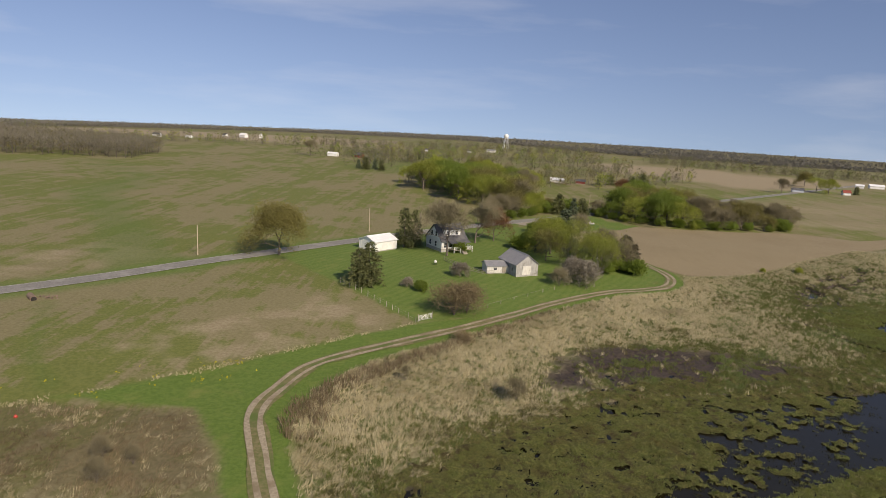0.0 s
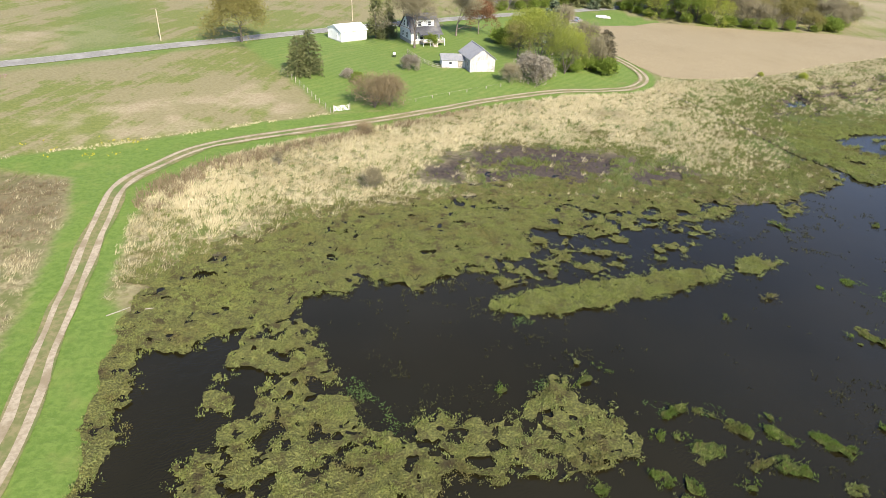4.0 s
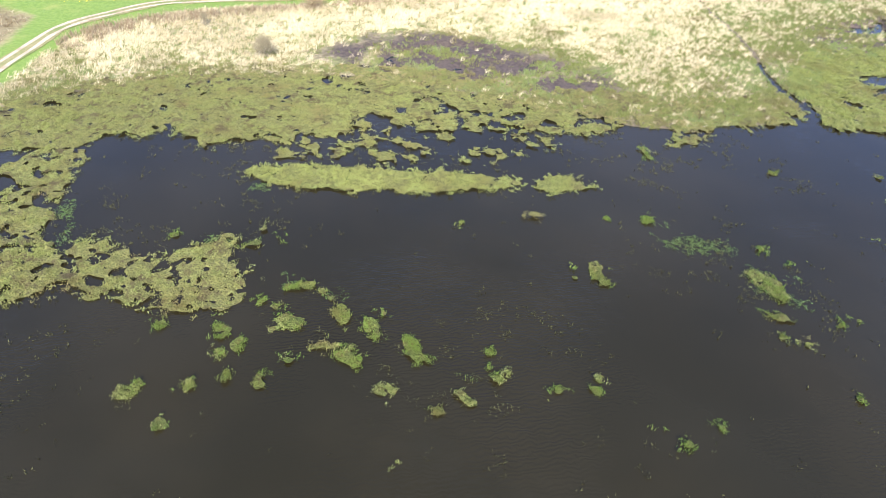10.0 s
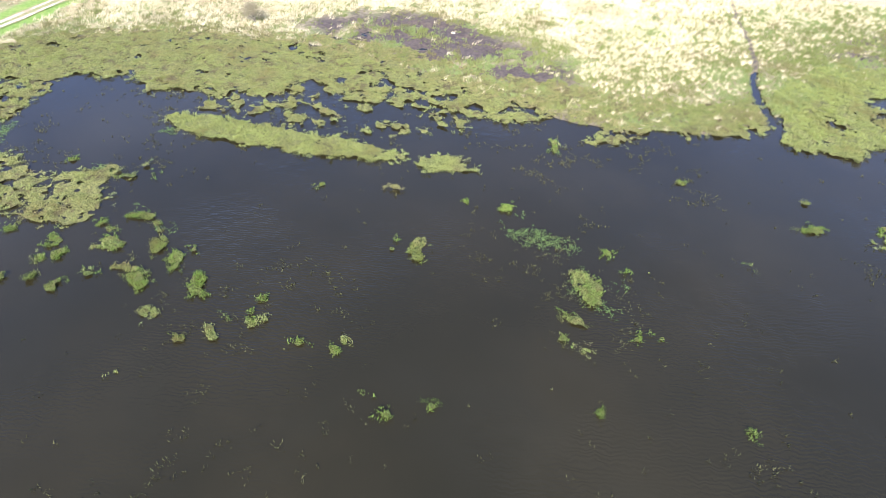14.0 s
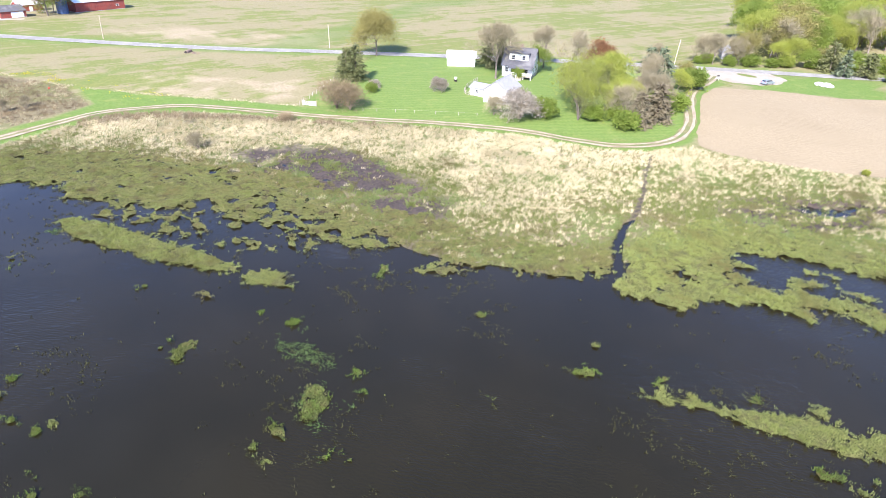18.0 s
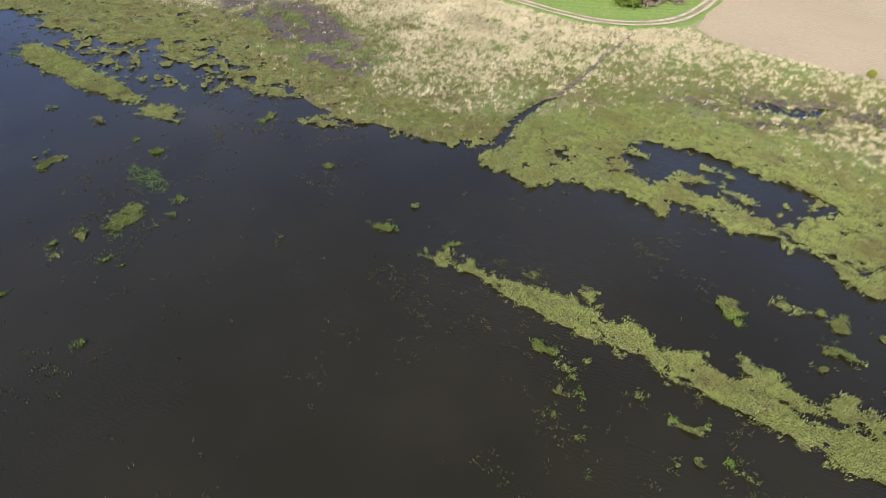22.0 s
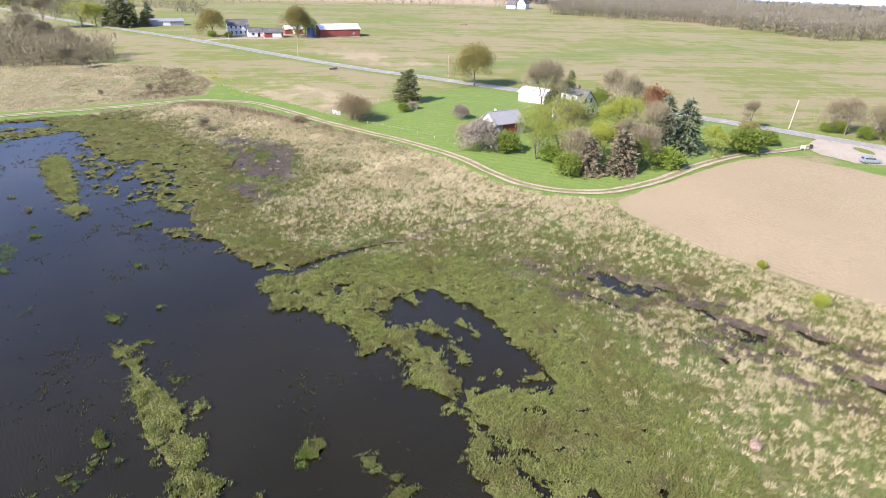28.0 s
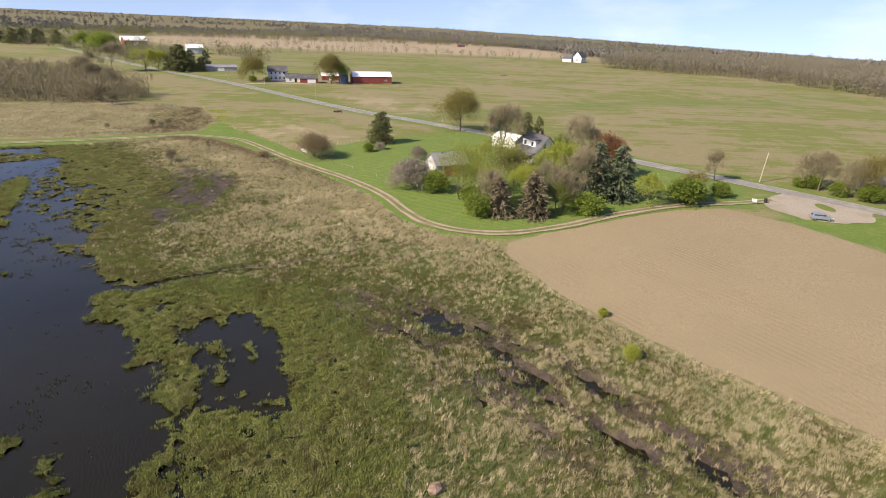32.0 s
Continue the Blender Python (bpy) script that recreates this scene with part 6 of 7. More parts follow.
# ---- woods farther off: many trees in one ----
def wood(name, places, heights, mat_mix, label, seed, tris=110, leafy=0.3, coarse=1.0, low=0.63):
    """Trees by the hundred: a pale stem, twigs and leaf sprays for each."""
    r = np.random.default_rng(seed)
    n = len(places)
    base = np.column_stack([places, land(places[:, 0], places[:, 1])])
    stem = []
    girth = 0.14 if coarse < 1.5 else 0.05
    for sx, sy in ((girth, 0), (0, girth)):
        a, b, c = base + [sx, sy, 0], base - [sx, sy, 0], base + np.column_stack([r.normal(0, 0.5, n), r.normal(0, 0.5, n), heights * 0.8])
        stem.append(np.stack([a, b, c], 1))
    stem = np.concatenate(stem)
    hh = np.repeat(heights, tris)
    p = np.repeat(base, tris, 0)
    u = r.normal(0, 1, (n * tris, 3))
    u /= np.linalg.norm(u, axis=1)[:, None]
    rad = r.uniform(0.35, 1, n * tris) ** 0.5
    lobes = 1 + 0.25 * np.sin(3 * np.arctan2(u[:, 1], u[:, 0]) + np.repeat(r.uniform(0, 6, n), tris))
    crown = np.column_stack([u[:, 0] * rad * hh * 0.27 * lobes, u[:, 1] * rad * hh * 0.27 * lobes, hh * (low + (0.98 - low) * u[:, 2] * rad)])
    p = p + crown
    way = u * [1, 1, 0.6] + [0, 0, 0.5] + r.normal(0, 0.4, (n * tris, 3))
    way /= np.linalg.norm(way, axis=1)[:, None]
    side = np.cross(way, r.normal(0, 1, (n * tris, 3)))
    side /= np.linalg.norm(side, axis=1)[:, None]
    is_leaf = r.uniform(0, 1, n * tris) < leafy * np.repeat(r.uniform(0.45, 1.5, n), tris)
    ln = np.where(is_leaf, r.uniform(0.7, 1.3, n * tris), r.uniform(1.3, 2.6, n * tris)) * coarse
    wd = np.where(is_leaf, r.uniform(0.5, 0.9, n * tris), r.uniform(0.10, 0.24, n * tris)) * coarse
    if coarse > 1.5:
        ln = ln * 0.62
        wd = np.maximum(wd, 0.6 * ln)
    tri = np.stack([p - side * wd[:, None] / 2, p + side * wd[:, None] / 2, p + way * ln[:, None]], 1)
    kinds = np.repeat(r.integers(0, len(mat_mix) - 2, n), tris)
    index = np.concatenate([np.zeros(len(stem), int), np.where(is_leaf, 2 + kinds, 1)])
    v = np.concatenate([stem, tri]).reshape(-1, 3)
    me = tri_mesh(name, v, np.arange(len(v)).reshape(-1, 3), mat_mix, index)
    return tagged(new(name, me), label, "woodland", kind="stuff")


def inside(pts, gap, seed):
    """Places about gap apart within an outline."""
    r = np.random.default_rng(seed)
    q = np.array(pts)
    (x0, y0), (x1, y1) = q.min(0), q.max(0)
    xs, ys = np.meshgrid(np.arange(x0, x1, gap), np.arange(y0, y1, gap))
    p = np.stack([xs.ravel(), ys.ravel()], -1) + r.uniform(-gap * 0.45, gap * 0.45, (xs.size, 2))
    return p[area_sd(p[:, 0], p[:, 1], pts) < 0]


def along(pts, gap, deep, seed):
    r = np.random.default_rng(seed)
    p = curve_through(pts, gap)
    p = np.repeat(p, max(1, int(deep / gap)), 0)
    return p + r.normal(0, deep * 0.33, p.shape)


def tall(n, lo, hi, seed):
    return np.random.default_rng(seed).uniform(lo, hi, n)


# far mixes: their twig tones carry the haze, the horizon's most
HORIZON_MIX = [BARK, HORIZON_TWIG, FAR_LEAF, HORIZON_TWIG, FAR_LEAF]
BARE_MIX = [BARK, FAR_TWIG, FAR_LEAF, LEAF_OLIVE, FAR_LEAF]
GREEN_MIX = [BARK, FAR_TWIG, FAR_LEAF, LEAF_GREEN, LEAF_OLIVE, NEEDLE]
p = inside([(-403, 287), (-370, 328), (-338, 392), (-280, 407), (-216, 428), (-222, 500), (-296, 545), (-420, 560), (-520, 430), (-480, 330)], 7.0, 401)
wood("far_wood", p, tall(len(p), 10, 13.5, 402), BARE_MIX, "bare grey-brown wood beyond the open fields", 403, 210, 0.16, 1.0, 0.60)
p = inside([(-72, -30), (-77, 0), (-86, 29), (-112, 24), (-150, -20), (-190, -95), (-120, -130)], 4.2, 404)
wood("bare_thicket", p, tall(len(p), 6, 12, 405), [BARK, TWIG, LEAF_OLIVE, LEAF_OLIVE], "dense grey-brown bare thicket beside the marsh", 406, 170, 0.03, 0.8, 0.5)
grown = random.Random(407)
for outline, gap, picks, low, high in (
        ([(28, 281), (-8, 338), (-30, 384), (-5, 415), (40, 405), (48, 345), (43, 308), (38, 294)], 9.6, ("spring1", "spring2", "spring3", "green1", "spring1", "green3", "budding", "bare2"), 10, 17),
        ([(82, 284), (100, 275), (114, 278), (118, 312), (100, 330), (84, 312)], 8.6, ("spring2", "spring1", "green2", "spring3", "green3", "budding"), 11, 15.5),
        ([(118, 275), (130, 278), (152, 284), (162, 300), (150, 314), (120, 318)], 7.0, ("bare2", "budding", "bare1", "bare3", "budding"), 7, 10.5)):
    for x, y in inside(outline, gap, 410):
        key = grown.choice(picks)
        plant(key, x, y, grown.uniform(low, high), {"spring": "woodland tree in yellow-green spring leaf", "green": "woodland tree in fresh green leaf", "bare": "bare grey woodland tree", "budding": "half-bare woodland tree with olive buds"}[key.rstrip("123")],
              wide=grown.uniform(0.95, 1.3), turn=grown.uniform(0, 6), group="trees of the wood across the road")
p = np.concatenate([along([(-475, -160), (-478, -72), (-510, 60), (-500, 200), (-496, 276)], 9, 6, 413), along([(-325, 572), (-274, 655), (-230, 652), (-168, 706), (-124, 712)], 10, 8, 414)])
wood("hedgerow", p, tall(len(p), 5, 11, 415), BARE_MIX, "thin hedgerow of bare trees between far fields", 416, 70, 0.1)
belts = [([(-150, 745), (-40, 800), (60, 880), (180, 930)], 40), ([(-60, 470), (-45, 540), (30, 600), (120, 640)], 26), ([(270, 800), (400, 735), (560, 690), (800, 560)], 60), ([(60, 470), (110, 520), (160, 580)], 26),
         ([(-440, -150), (-330, -75), (-262, -30)], 14), ([(-300, -62), (-370, -120), (-430, -195)], 34), ([(-262, -40), (-330, -100), (-400, -170)], 20), ([(-420, -60), (-380, -30), (-330, 10)], 16), ([(-120, 560), (-80, 585), (-40, 560)], 22), ([(-100, 590), (-60, 560), (-70, 520)], 16), ([(-560, -240), (-480, -290), (-420, -200)], 25), ([(-410, -120), (-395, -60), (-360, 0)], 10), ([(-800, -360), (-760, -100), (-800, 200), (-740, 420)], 50),
         ([(-620, 380), (-560, 560), (-430, 700)], 30), ([(-700, -600), (-650, -420), (-780, -330)], 60)]
p = np.concatenate([along(line, 8, deep, 420 + k) for k, (line, deep) in enumerate(belts)])
wood("tree_belt", p, tall(len(p), 7, 14, 430), GREEN_MIX, "belts of mixed trees among the distant farms", 431, 80, 0.5, 1.0, 0.52)
ring = []
for k in range(7):
    a = np.arange(-60, 150, 0.45 + 0.02 * k)
    far = np.interp(a, [q[0] for q in WOODS_AT], [q[1] for q in WOODS_AT]) + 16 * k + 40 * fbm(a, a * 0 + 3, 14, 440)
    ring.append(np.stack([60 - np.sin(np.radians(a)) * far, 120 + np.cos(np.radians(a)) * far], -1))
p = np.concatenate(ring)
p = p + np.random.default_rng(441).uniform(-5, 5, p.shape)
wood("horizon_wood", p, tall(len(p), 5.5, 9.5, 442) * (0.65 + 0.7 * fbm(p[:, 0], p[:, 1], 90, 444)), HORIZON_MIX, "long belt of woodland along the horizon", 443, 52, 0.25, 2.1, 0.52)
# belt behind belt to the skyline
hr = np.random.default_rng(445)
far = 950 * (5.2 ** hr.uniform(0, 1, 15000))
a = hr.uniform(-55, 150, len(far))
keep = (fbm(a, np.log(far) * 60, 9, 446, 3) > 0.47) | (far > 4200)
x, y = 60 - np.sin(np.radians(a)) * far, 120 + np.cos(np.radians(a)) * far
keep &= woods_reach(x, y) > 60
p = np.stack([x[keep], y[keep]], -1)
wood("far_woods", p, tall(len(p), 6.5, 11, 447), HORIZON_MIX, "haze-greyed woods and tree belts out to the skyline", 448, 24, 0.3, 3.0, 0.52)

# ---- buildings ----
def face(side, w, l):
    """A frame on one wall: x along it, z up, -y outward."""
    return {"front": pose(0, 0, 0), "back": pose(0, l, 0, 0, 0, 180), "left": pose(-w / 2, l / 2, 0, 0, 0, -90), "right": pose(w / 2, l / 2, 0, 0, 0, 90)}[side]


def window(parent, m, x, z, w, h, trim):
    frame_bm = boxes((x - w / 2 - 0.09, -0.06, z - 0.09, x - w / 2, 0.03, z + h + 0.09), (x + w / 2, -0.06, z - 0.09, x + w / 2 + 0.09, 0.03, z + h + 0.09),
                     (x - w / 2, -0.06, z + h, x + w / 2, 0.03, z + h + 0.09), (x - w / 2, -0.06, z + h / 2 - 0.03, x + w / 2, 0.02, z + h / 2 + 0.03))
    fr = part("window_frame", frame_bm, trim, parent, m=m)
    part("pane", boxes((x - w / 2, -0.03, z, x + w / 2, 0.0, z + h / 2 - 0.03), (x - w / 2, -0.03, z + h / 2 + 0.03, x + w / 2, 0.0, z + h)), GLASS, fr, "dark reflecting window pane")
    part("window_sill", boxes((x - w / 2 - 0.12, -0.12, z - 0.14, x + w / 2 + 0.12, 0.0, z - 0.09)), trim, fr)


def door(parent, m, x, w, h, mat, z=0.0, planks=0, label=""):
    d = part("door", boxes((x - w / 2, -0.07, z, x + w / 2, -0.005, z + h)), mat, parent, label, m)
    dims = [(x - w / 2 - 0.1, -0.09, z, x - w / 2, -0.004, z + h + 0.1), (x + w / 2, -0.09, z, x + w / 2 + 0.1, -0.004, z + h + 0.1), (x - w / 2, -0.09, z + h, x + w / 2, -0.004, z + h + 0.1)]
    part("door_frame", boxes(*dims), mat, d)
    for k in range(planks):
        px = x - w / 2 + (k + 0.5) * w / planks
        part("door_panel", boxes((px - w / planks * 0.46, -0.10, z + 0.08, px + w / planks * 0.46, -0.07, z + h - 0.08)), mat, d)
    part("handle", boxes((x + w * 0.36, -0.15, z + h * 0.45, x + w * 0.40, -0.07, z + h * 0.5)), DARK, d)


def gable_building(name, label, category, x, y, turn, w, l, eave, ridge, wall, roof, openings=(), over=0.35, footing=0.25, ribs=0, lift=0.0, trim=None, group="", boards=0.0):
    """A building with its ridge along its own y; openings are (kind, wall, x, z, width, height, material)."""
    top = thing(name, label, category, pose(x, y, land_at(x, y) + lift, 0, 0, turn), group)
    trim = trim or wall
    part("foundation", boxes((-w / 2 + 0.02, 0.02, -0.8, w / 2 - 0.02, l - 0.02, footing)), CONCRETE, top)
    f, t = footing, 0.14
    for part_name, y0 in (("gable_wall", 0.0), ("gable_wall", l - t)):
        part(part_name, prism(bmesh.new(), [(-w / 2, f), (w / 2, f), (w / 2, eave), (0, ridge - 0.02), (-w / 2, eave)], y0, y0 + t), wall, top)
    for x0 in (-w / 2, w / 2 - t):
        part("side_wall", boxes((x0, t, f, x0 + t, l - t, eave)), wall, top)
    slope = math.atan2(ridge - eave, w / 2)
    drop = over * math.tan(slope)
    for s in (-1, 1):
        bm = prism(bmesh.new(), [(0, ridge), (s * (w / 2 + over), eave - drop), (s * (w / 2 + over), eave - drop + 0.12), (0, ridge + 0.14)], -over, l + over)
        slab = part("roof", bm, roof, top)
        bmr = bmesh.new()
        for k in range(ribs):
            yy = -over + (k + 0.5) * (l + 2 * over) / ribs
            prism(bmr, [(0, ridge + 0.14), (s * (w / 2 + over), eave - drop + 0.12), (s * (w / 2 + over), eave - drop + 0.16), (0, ridge + 0.18)], yy - 0.03, yy + 0.03)
        if ribs:
            part("seam", bmr, roof, slab)
        else:
            bmr.free()
    part("ridge_cap", boxes((-0.16, -over - 0.02, ridge + 0.09, 0.16, l + over + 0.02, ridge + 0.19)), roof, top)
    if boards:
        for side, wide in (("front", w), ("back", w), ("left", l), ("right", l)):
            bm = bmesh.new()
            for k in range(int(wide / boards) + 1):
                bx = -wide / 2 + k * boards
                zt = eave if side in ("left", "right") else eave + (ridge - eave) * (1 - min(1, abs(bx) / (w / 2)))
                box(bm, bx - 0.03, -0.035, f, bx + 0.03, 0.0, zt - 0.1)
            part("batten", bm, wall, top, m=face(side, w, l))
    for kind, side, ox, oz, ow, oh, mat in openings:
        m = face(side, w, l)
        if kind == "window":
            window(top, m, ox, oz, ow, oh, trim)
        elif kind == "door":
            door(top, m, ox, ow, oh, mat, oz)
        elif kind == "big_door":
            door(top, m, ox, ow, oh, mat, oz, 2)
    return top


# the farmyard
gable_building("shed", "white metal machine shed with a low gable roof", "shed", -22.7, 182.9, -40.5, 7, 8.9, 3.0, 4.25, WHITE_METAL, WHITE_ROOF,
               [("door", "front", 0, 0.2, 3.0, 2.6, WHITE_PAINT), ("door", "left", 1.5, 0.2, 1.0, 2.0, WHITE_PAINT)], ribs=14, boards=0.9)
barn = gable_building("barn", "small weathered grey barn with a metal roof, set on piers", "barn", 22.8, 163.0, 25.5, 6.8, 9.0, 3.3, 5.7, BARN_WOOD, ROOF_METAL,
                      [("big_door", "front", -0.2, 0.45, 2.4, 2.3, PALE_WALL), ("door", "front", 2.3, 0.45, 1.1, 1.9, BARN_WOOD), ("big_door", "right", 0.0, 0.4, 4.4, 2.4, RED_WOOD), ("window", "left", 2.6, 1.3, 0.7, 0.8, BARN_WOOD)],
                      footing=0.4, ribs=15, boards=0.45)
for px in (-3.2, -1.6, 0, 1.6, 3.2):
    part("pier", boxes((px - 0.18, -0.12, -0.3, px + 0.18, 0.2, 0.42)), CONCRETE, barn)
gable_building("lean_to", "low whitewashed shed with a grey metal roof beside the barn", "shed", 11.6, 165.4, -75, 4.4, 6.2, 2.1, 3.0, PALE_WALL, ROOF_METAL,
               [("window", "right", -0.8, 0.9, 0.9, 0.7, PALE_WALL), ("door", "right", 1.7, 0.2, 1.0, 1.7, GREY_WOOD)], ribs=9, footing=0.2)
house = gable_building("farmhouse", "white farmhouse with dark shingle roof, dormer and raised porch", "house", -3.0, 190.3, -56.5, 9.0, 9.2, 3.6, 7.9, SIDING, SHINGLE,
                       [("window", "back", -2.2, 1.4, 1.0, 1.5, None), ("window", "back", 0.4, 1.4, 1.0, 1.5, None), ("window", "back", 2.6, 1.4, 1.0, 1.5, None), ("window", "back", -1.3, 4.5, 0.9, 1.4, None), ("window", "back", 1.3, 4.5, 0.9, 1.4, None),
                        ("window", "front", -2.0, 1.4, 1.0, 1.5, None), ("window", "front", 1.2, 1.4, 1.0, 1.5, None), ("window", "front", -1.2, 4.5, 0.9, 1.4, None), ("window", "front", 1.2, 4.5, 0.9, 1.4, None),
                        ("window", "right", -3.2, 1.4, 1.0, 1.5, None), ("window", "right", -1.3, 1.4, 1.0, 1.5, None), ("window", "right", 2.6, 1.4, 1.3, 1.4, None), ("door", "right", 0.7, 1.0, 1.0, 2.1, DARK)], footing=1.0, trim=WHITE_PAINT, over=0.45)
dormer = part("dormer", boxes((0.2, 1.7, 4.3, 3.3, 7.5, 6.75)), SIDING, house)
part("dormer_roof", boxes((0.0, 1.35, 6.75, 3.75, 7.85, 6.95)), SHINGLE, dormer)
for wy in (3.0, 6.2):
    window(house, pose(3.3, wy, 0, 0, 0, 90), 0, 5.0, 1.0, 1.2, WHITE_PAINT)
part("chimney", boxes((-1.2, 4.2, 7.0, -0.5, 4.9, 8.8), bevel=0.03), STONE, house, "stone chimney")
porch = part("porch_deck", boxes((4.6, 2.6, 0.95, 7.6, 9.6, 1.1)), GREY_WOOD, house, "weathered wooden deck")
for py in (2.75, 5.0, 7.2, 9.45):
    part("post", boxes((7.38, py - 0.07, -0.6, 7.52, py + 0.07, 2.05)), WHITE_PAINT, porch)
for z0 in (1.35, 1.65, 1.95):
    part("rail", boxes((7.40, 2.7, z0, 7.50, 9.5, z0 + 0.06), (4.7, 9.46, z0, 7.4, 9.54, z0 + 0.06)), WHITE_PAINT, porch)
part("porch_roof", prism(bmesh.new(), [(4.7, 3.55), (6.6, 2.95), (6.6, 3.07), (4.7, 3.70)], 2.0, 9.4), SHINGLE, house, "dark porch roof")
for k in range(5):
    part("step", boxes((7.6 + 0.28 * k, 5.4, -0.2, 7.9 + 0.28 * k, 6.8, 0.92 - 0.19 * k)), GREY_WOOD, porch)


def fence(name, label, pts, gap, height, rails, mat, group="", rail=0.012):
    """Posts and rails along a line on the ground."""
    line = curve_through(pts, gap)
    top = thing(name, label, "fence", pose(*pts[0], land_at(*pts[0])), group)
    inv = top.matrix_basis.inverted()
    rr = random.Random(len(line))
    prev = None
    for x, y in line:
        base = inv @ Vector((x, y, land_at(x, y)))
        hh = height * rr.uniform(0.85, 1.1)
        lean = Vector((rr.uniform(-0.06, 0.06), rr.uniform(-0.06, 0.06), 0))
        part("post", tube(bmesh.new(), base - Vector((0, 0, 0.3)), base + lean + Vector((0, 0, hh)), 0.075, 0.06, 6), mat, top)
        if prev is not None:
            for k in range(rails):
                up = Vector((0, 0, height * (0.9 - 0.38 * k)))
                part("rail", tube(bmesh.new(), prev + up, base + up, rail, rail, 4), mat, top)
        prev = base
    return top


fence("fence", "old post and wire fence between lawn and field", [(-4.6, 121.3), (-8.5, 126), (-13, 131.5), (-18, 137.5), (-24, 144.5)], 2.2, 1.25, 2, GREY_WOOD)
fence("fence", "low grown-over fence along the track", [(8.5, 132), (14, 138), (21, 145), (28.5, 152)], 4.0, 0.8, 1, GREY_WOOD)
fence("fence", "wooden pen fence beside the low shed", [(0.5, 176), (2.5, 172.5), (5.5, 168), (8.5, 164.5), (11.0, 162.6), (14, 162.8)], 1.8, 1.15, 3, GREY_WOOD, rail=0.04)
gate = thing("farm_gate", "white five-barred metal gate beside the track", "gate", pose(-4.0, 122.0, land_at(-2.5, 123), 0, 0, 42))
for k in range(5):
    part("bar", tube(bmesh.new(), (0, 0, 0.22 + 0.24 * k), (3.3, 0, 0.22 + 0.24 * k), 0.035, 0.035, 6), WHITE_PAINT, gate)
for px in (0.02, 1.65, 3.28):
    part("upright", tube(bmesh.new(), (px, 0, 0.18), (px, 0, 1.25), 0.04, 0.04, 6), WHITE_PAINT, gate)
part("brace", tube(bmesh.new(), (0.05, -0.05, 0.25), (1.6, -0.05, 1.15), 0.035, 0.035, 6), WHITE_PAINT, gate)
for px in (-0.2, 3.5):
    part("post", tube(bmesh.new(), (px, 0, -0.4), (px, 0, 1.5), 0.1, 0.09, 8), GREY_WOOD, gate)
pump = thing("yard_barrel", "white round barrel on a dark stand in the yard", "barrel", pose(-1.9, 169.6, land_at(-1.9, 169.6)))
bm = bmesh.new()
bmesh.ops.create_uvsphere(bm, u_segments=14, v_segments=9, radius=0.42, matrix=pose(0, 0, 0.95))
part("barrel", bm, WHITE_PAINT, pump)
part("stand", boxes((-0.35, -0.35, -0.1, -0.25, 0.35, 0.6), (0.25, -0.35, -0.1, 0.35, 0.35, 0.6), (-0.35, -0.35, 0.5, 0.35, 0.35, 0.6)), DARK, pump)

# roadside poles
pole = thing("utility_pole", "leaning wooden utility pole beside the road", "utility pole", pose(-65.5, 163, land_at(-65.5, 163), 1.5, 0.5, 0), "utility poles along the road")
part("shaft", tube(bmesh.new(), (0, 0, -1.0), (0, 0, 8.2), 0.16, 0.11, 8), POLE_WOOD, pole)
part("pin", tube(bmesh.new(), (0, 0, 8.2), (0, 0, 8.42), 0.035, 0.03, 6), DARK, pole)
part("ground_wire", boxes((0.13, -0.012, -0.2, 0.155, 0.012, 6.5)), DARK, pole)
for x, y, a, b in ((-119, 100.5, -1, 1), (-26, 213.8, 1, -1), (-8.5, 213, 0.5, 1), (16.5, 251, -5, 2), (-171, 60, 1, 1), (-190, 33, 1, -1), (70, 305, -1, 0)):
    copy_thing(pole, pose(x, y, land_at(x, y), a, b, 0))

# the parked car
car = thing("car", "silver-blue hatchback parked on the gravel", "car", pose(50.2, 249.6, land_at(50.2, 249.6) + 0.08, 0, 0, -12))
side = [(-2.15, 0.32), (2.15, 0.32), (2.18, 0.62), (2.05, 0.80), (1.15, 0.92), (-2.05, 0.98), (-2.18, 0.70)]
cab = [(1.05, 0.92), (0.35, 1.42), (-0.9, 1.50), (-1.75, 1.42), (-2.05, 0.97)]
def car_hull(profile, half, inset=0.0):
    bm = bmesh.new()
    ring = [[bm.verts.new((s * (half - inset * (z > 1.0)), x, z)) for x, z in profile] for s in (-1, 1)]
    n = len(profile)
    bm.faces.new(ring[0])
    bm.faces.new(ring[1][::-1])
    for k in range(n):
        bm.faces.new((ring[0][(k + 1) % n], ring[0][k], ring[1][k], ring[1][(k + 1) % n]))
    bmesh.ops.recalc_face_normals(bm, faces=bm.faces)
    bmesh.ops.bevel(bm, geom=list(bm.edges), offset=0.05, segments=2, affect="EDGES")
    return bm
body = part("body", car_hull(side, 0.88), SILVER, car)
part("cabin", car_hull(cab, 0.80, 0.12), SILVER, car)
part("windscreen", prism(bmesh.new(), [(-0.62, 0.0), (0.62, 0.0), (0.55, 0.66), (-0.55, 0.66)], 0.0, 0.02), GLASS, car, m=pose(0, 1.03, 0.97, 54, 0, 0))
part("rear_window", prism(bmesh.new(), [(-0.62, 0.0), (0.62, 0.0), (0.55, 0.40), (-0.55, 0.40)], 0.0, 0.02), GLASS, car, m=pose(0, -2.02, 1.02, -33, 0, 0))
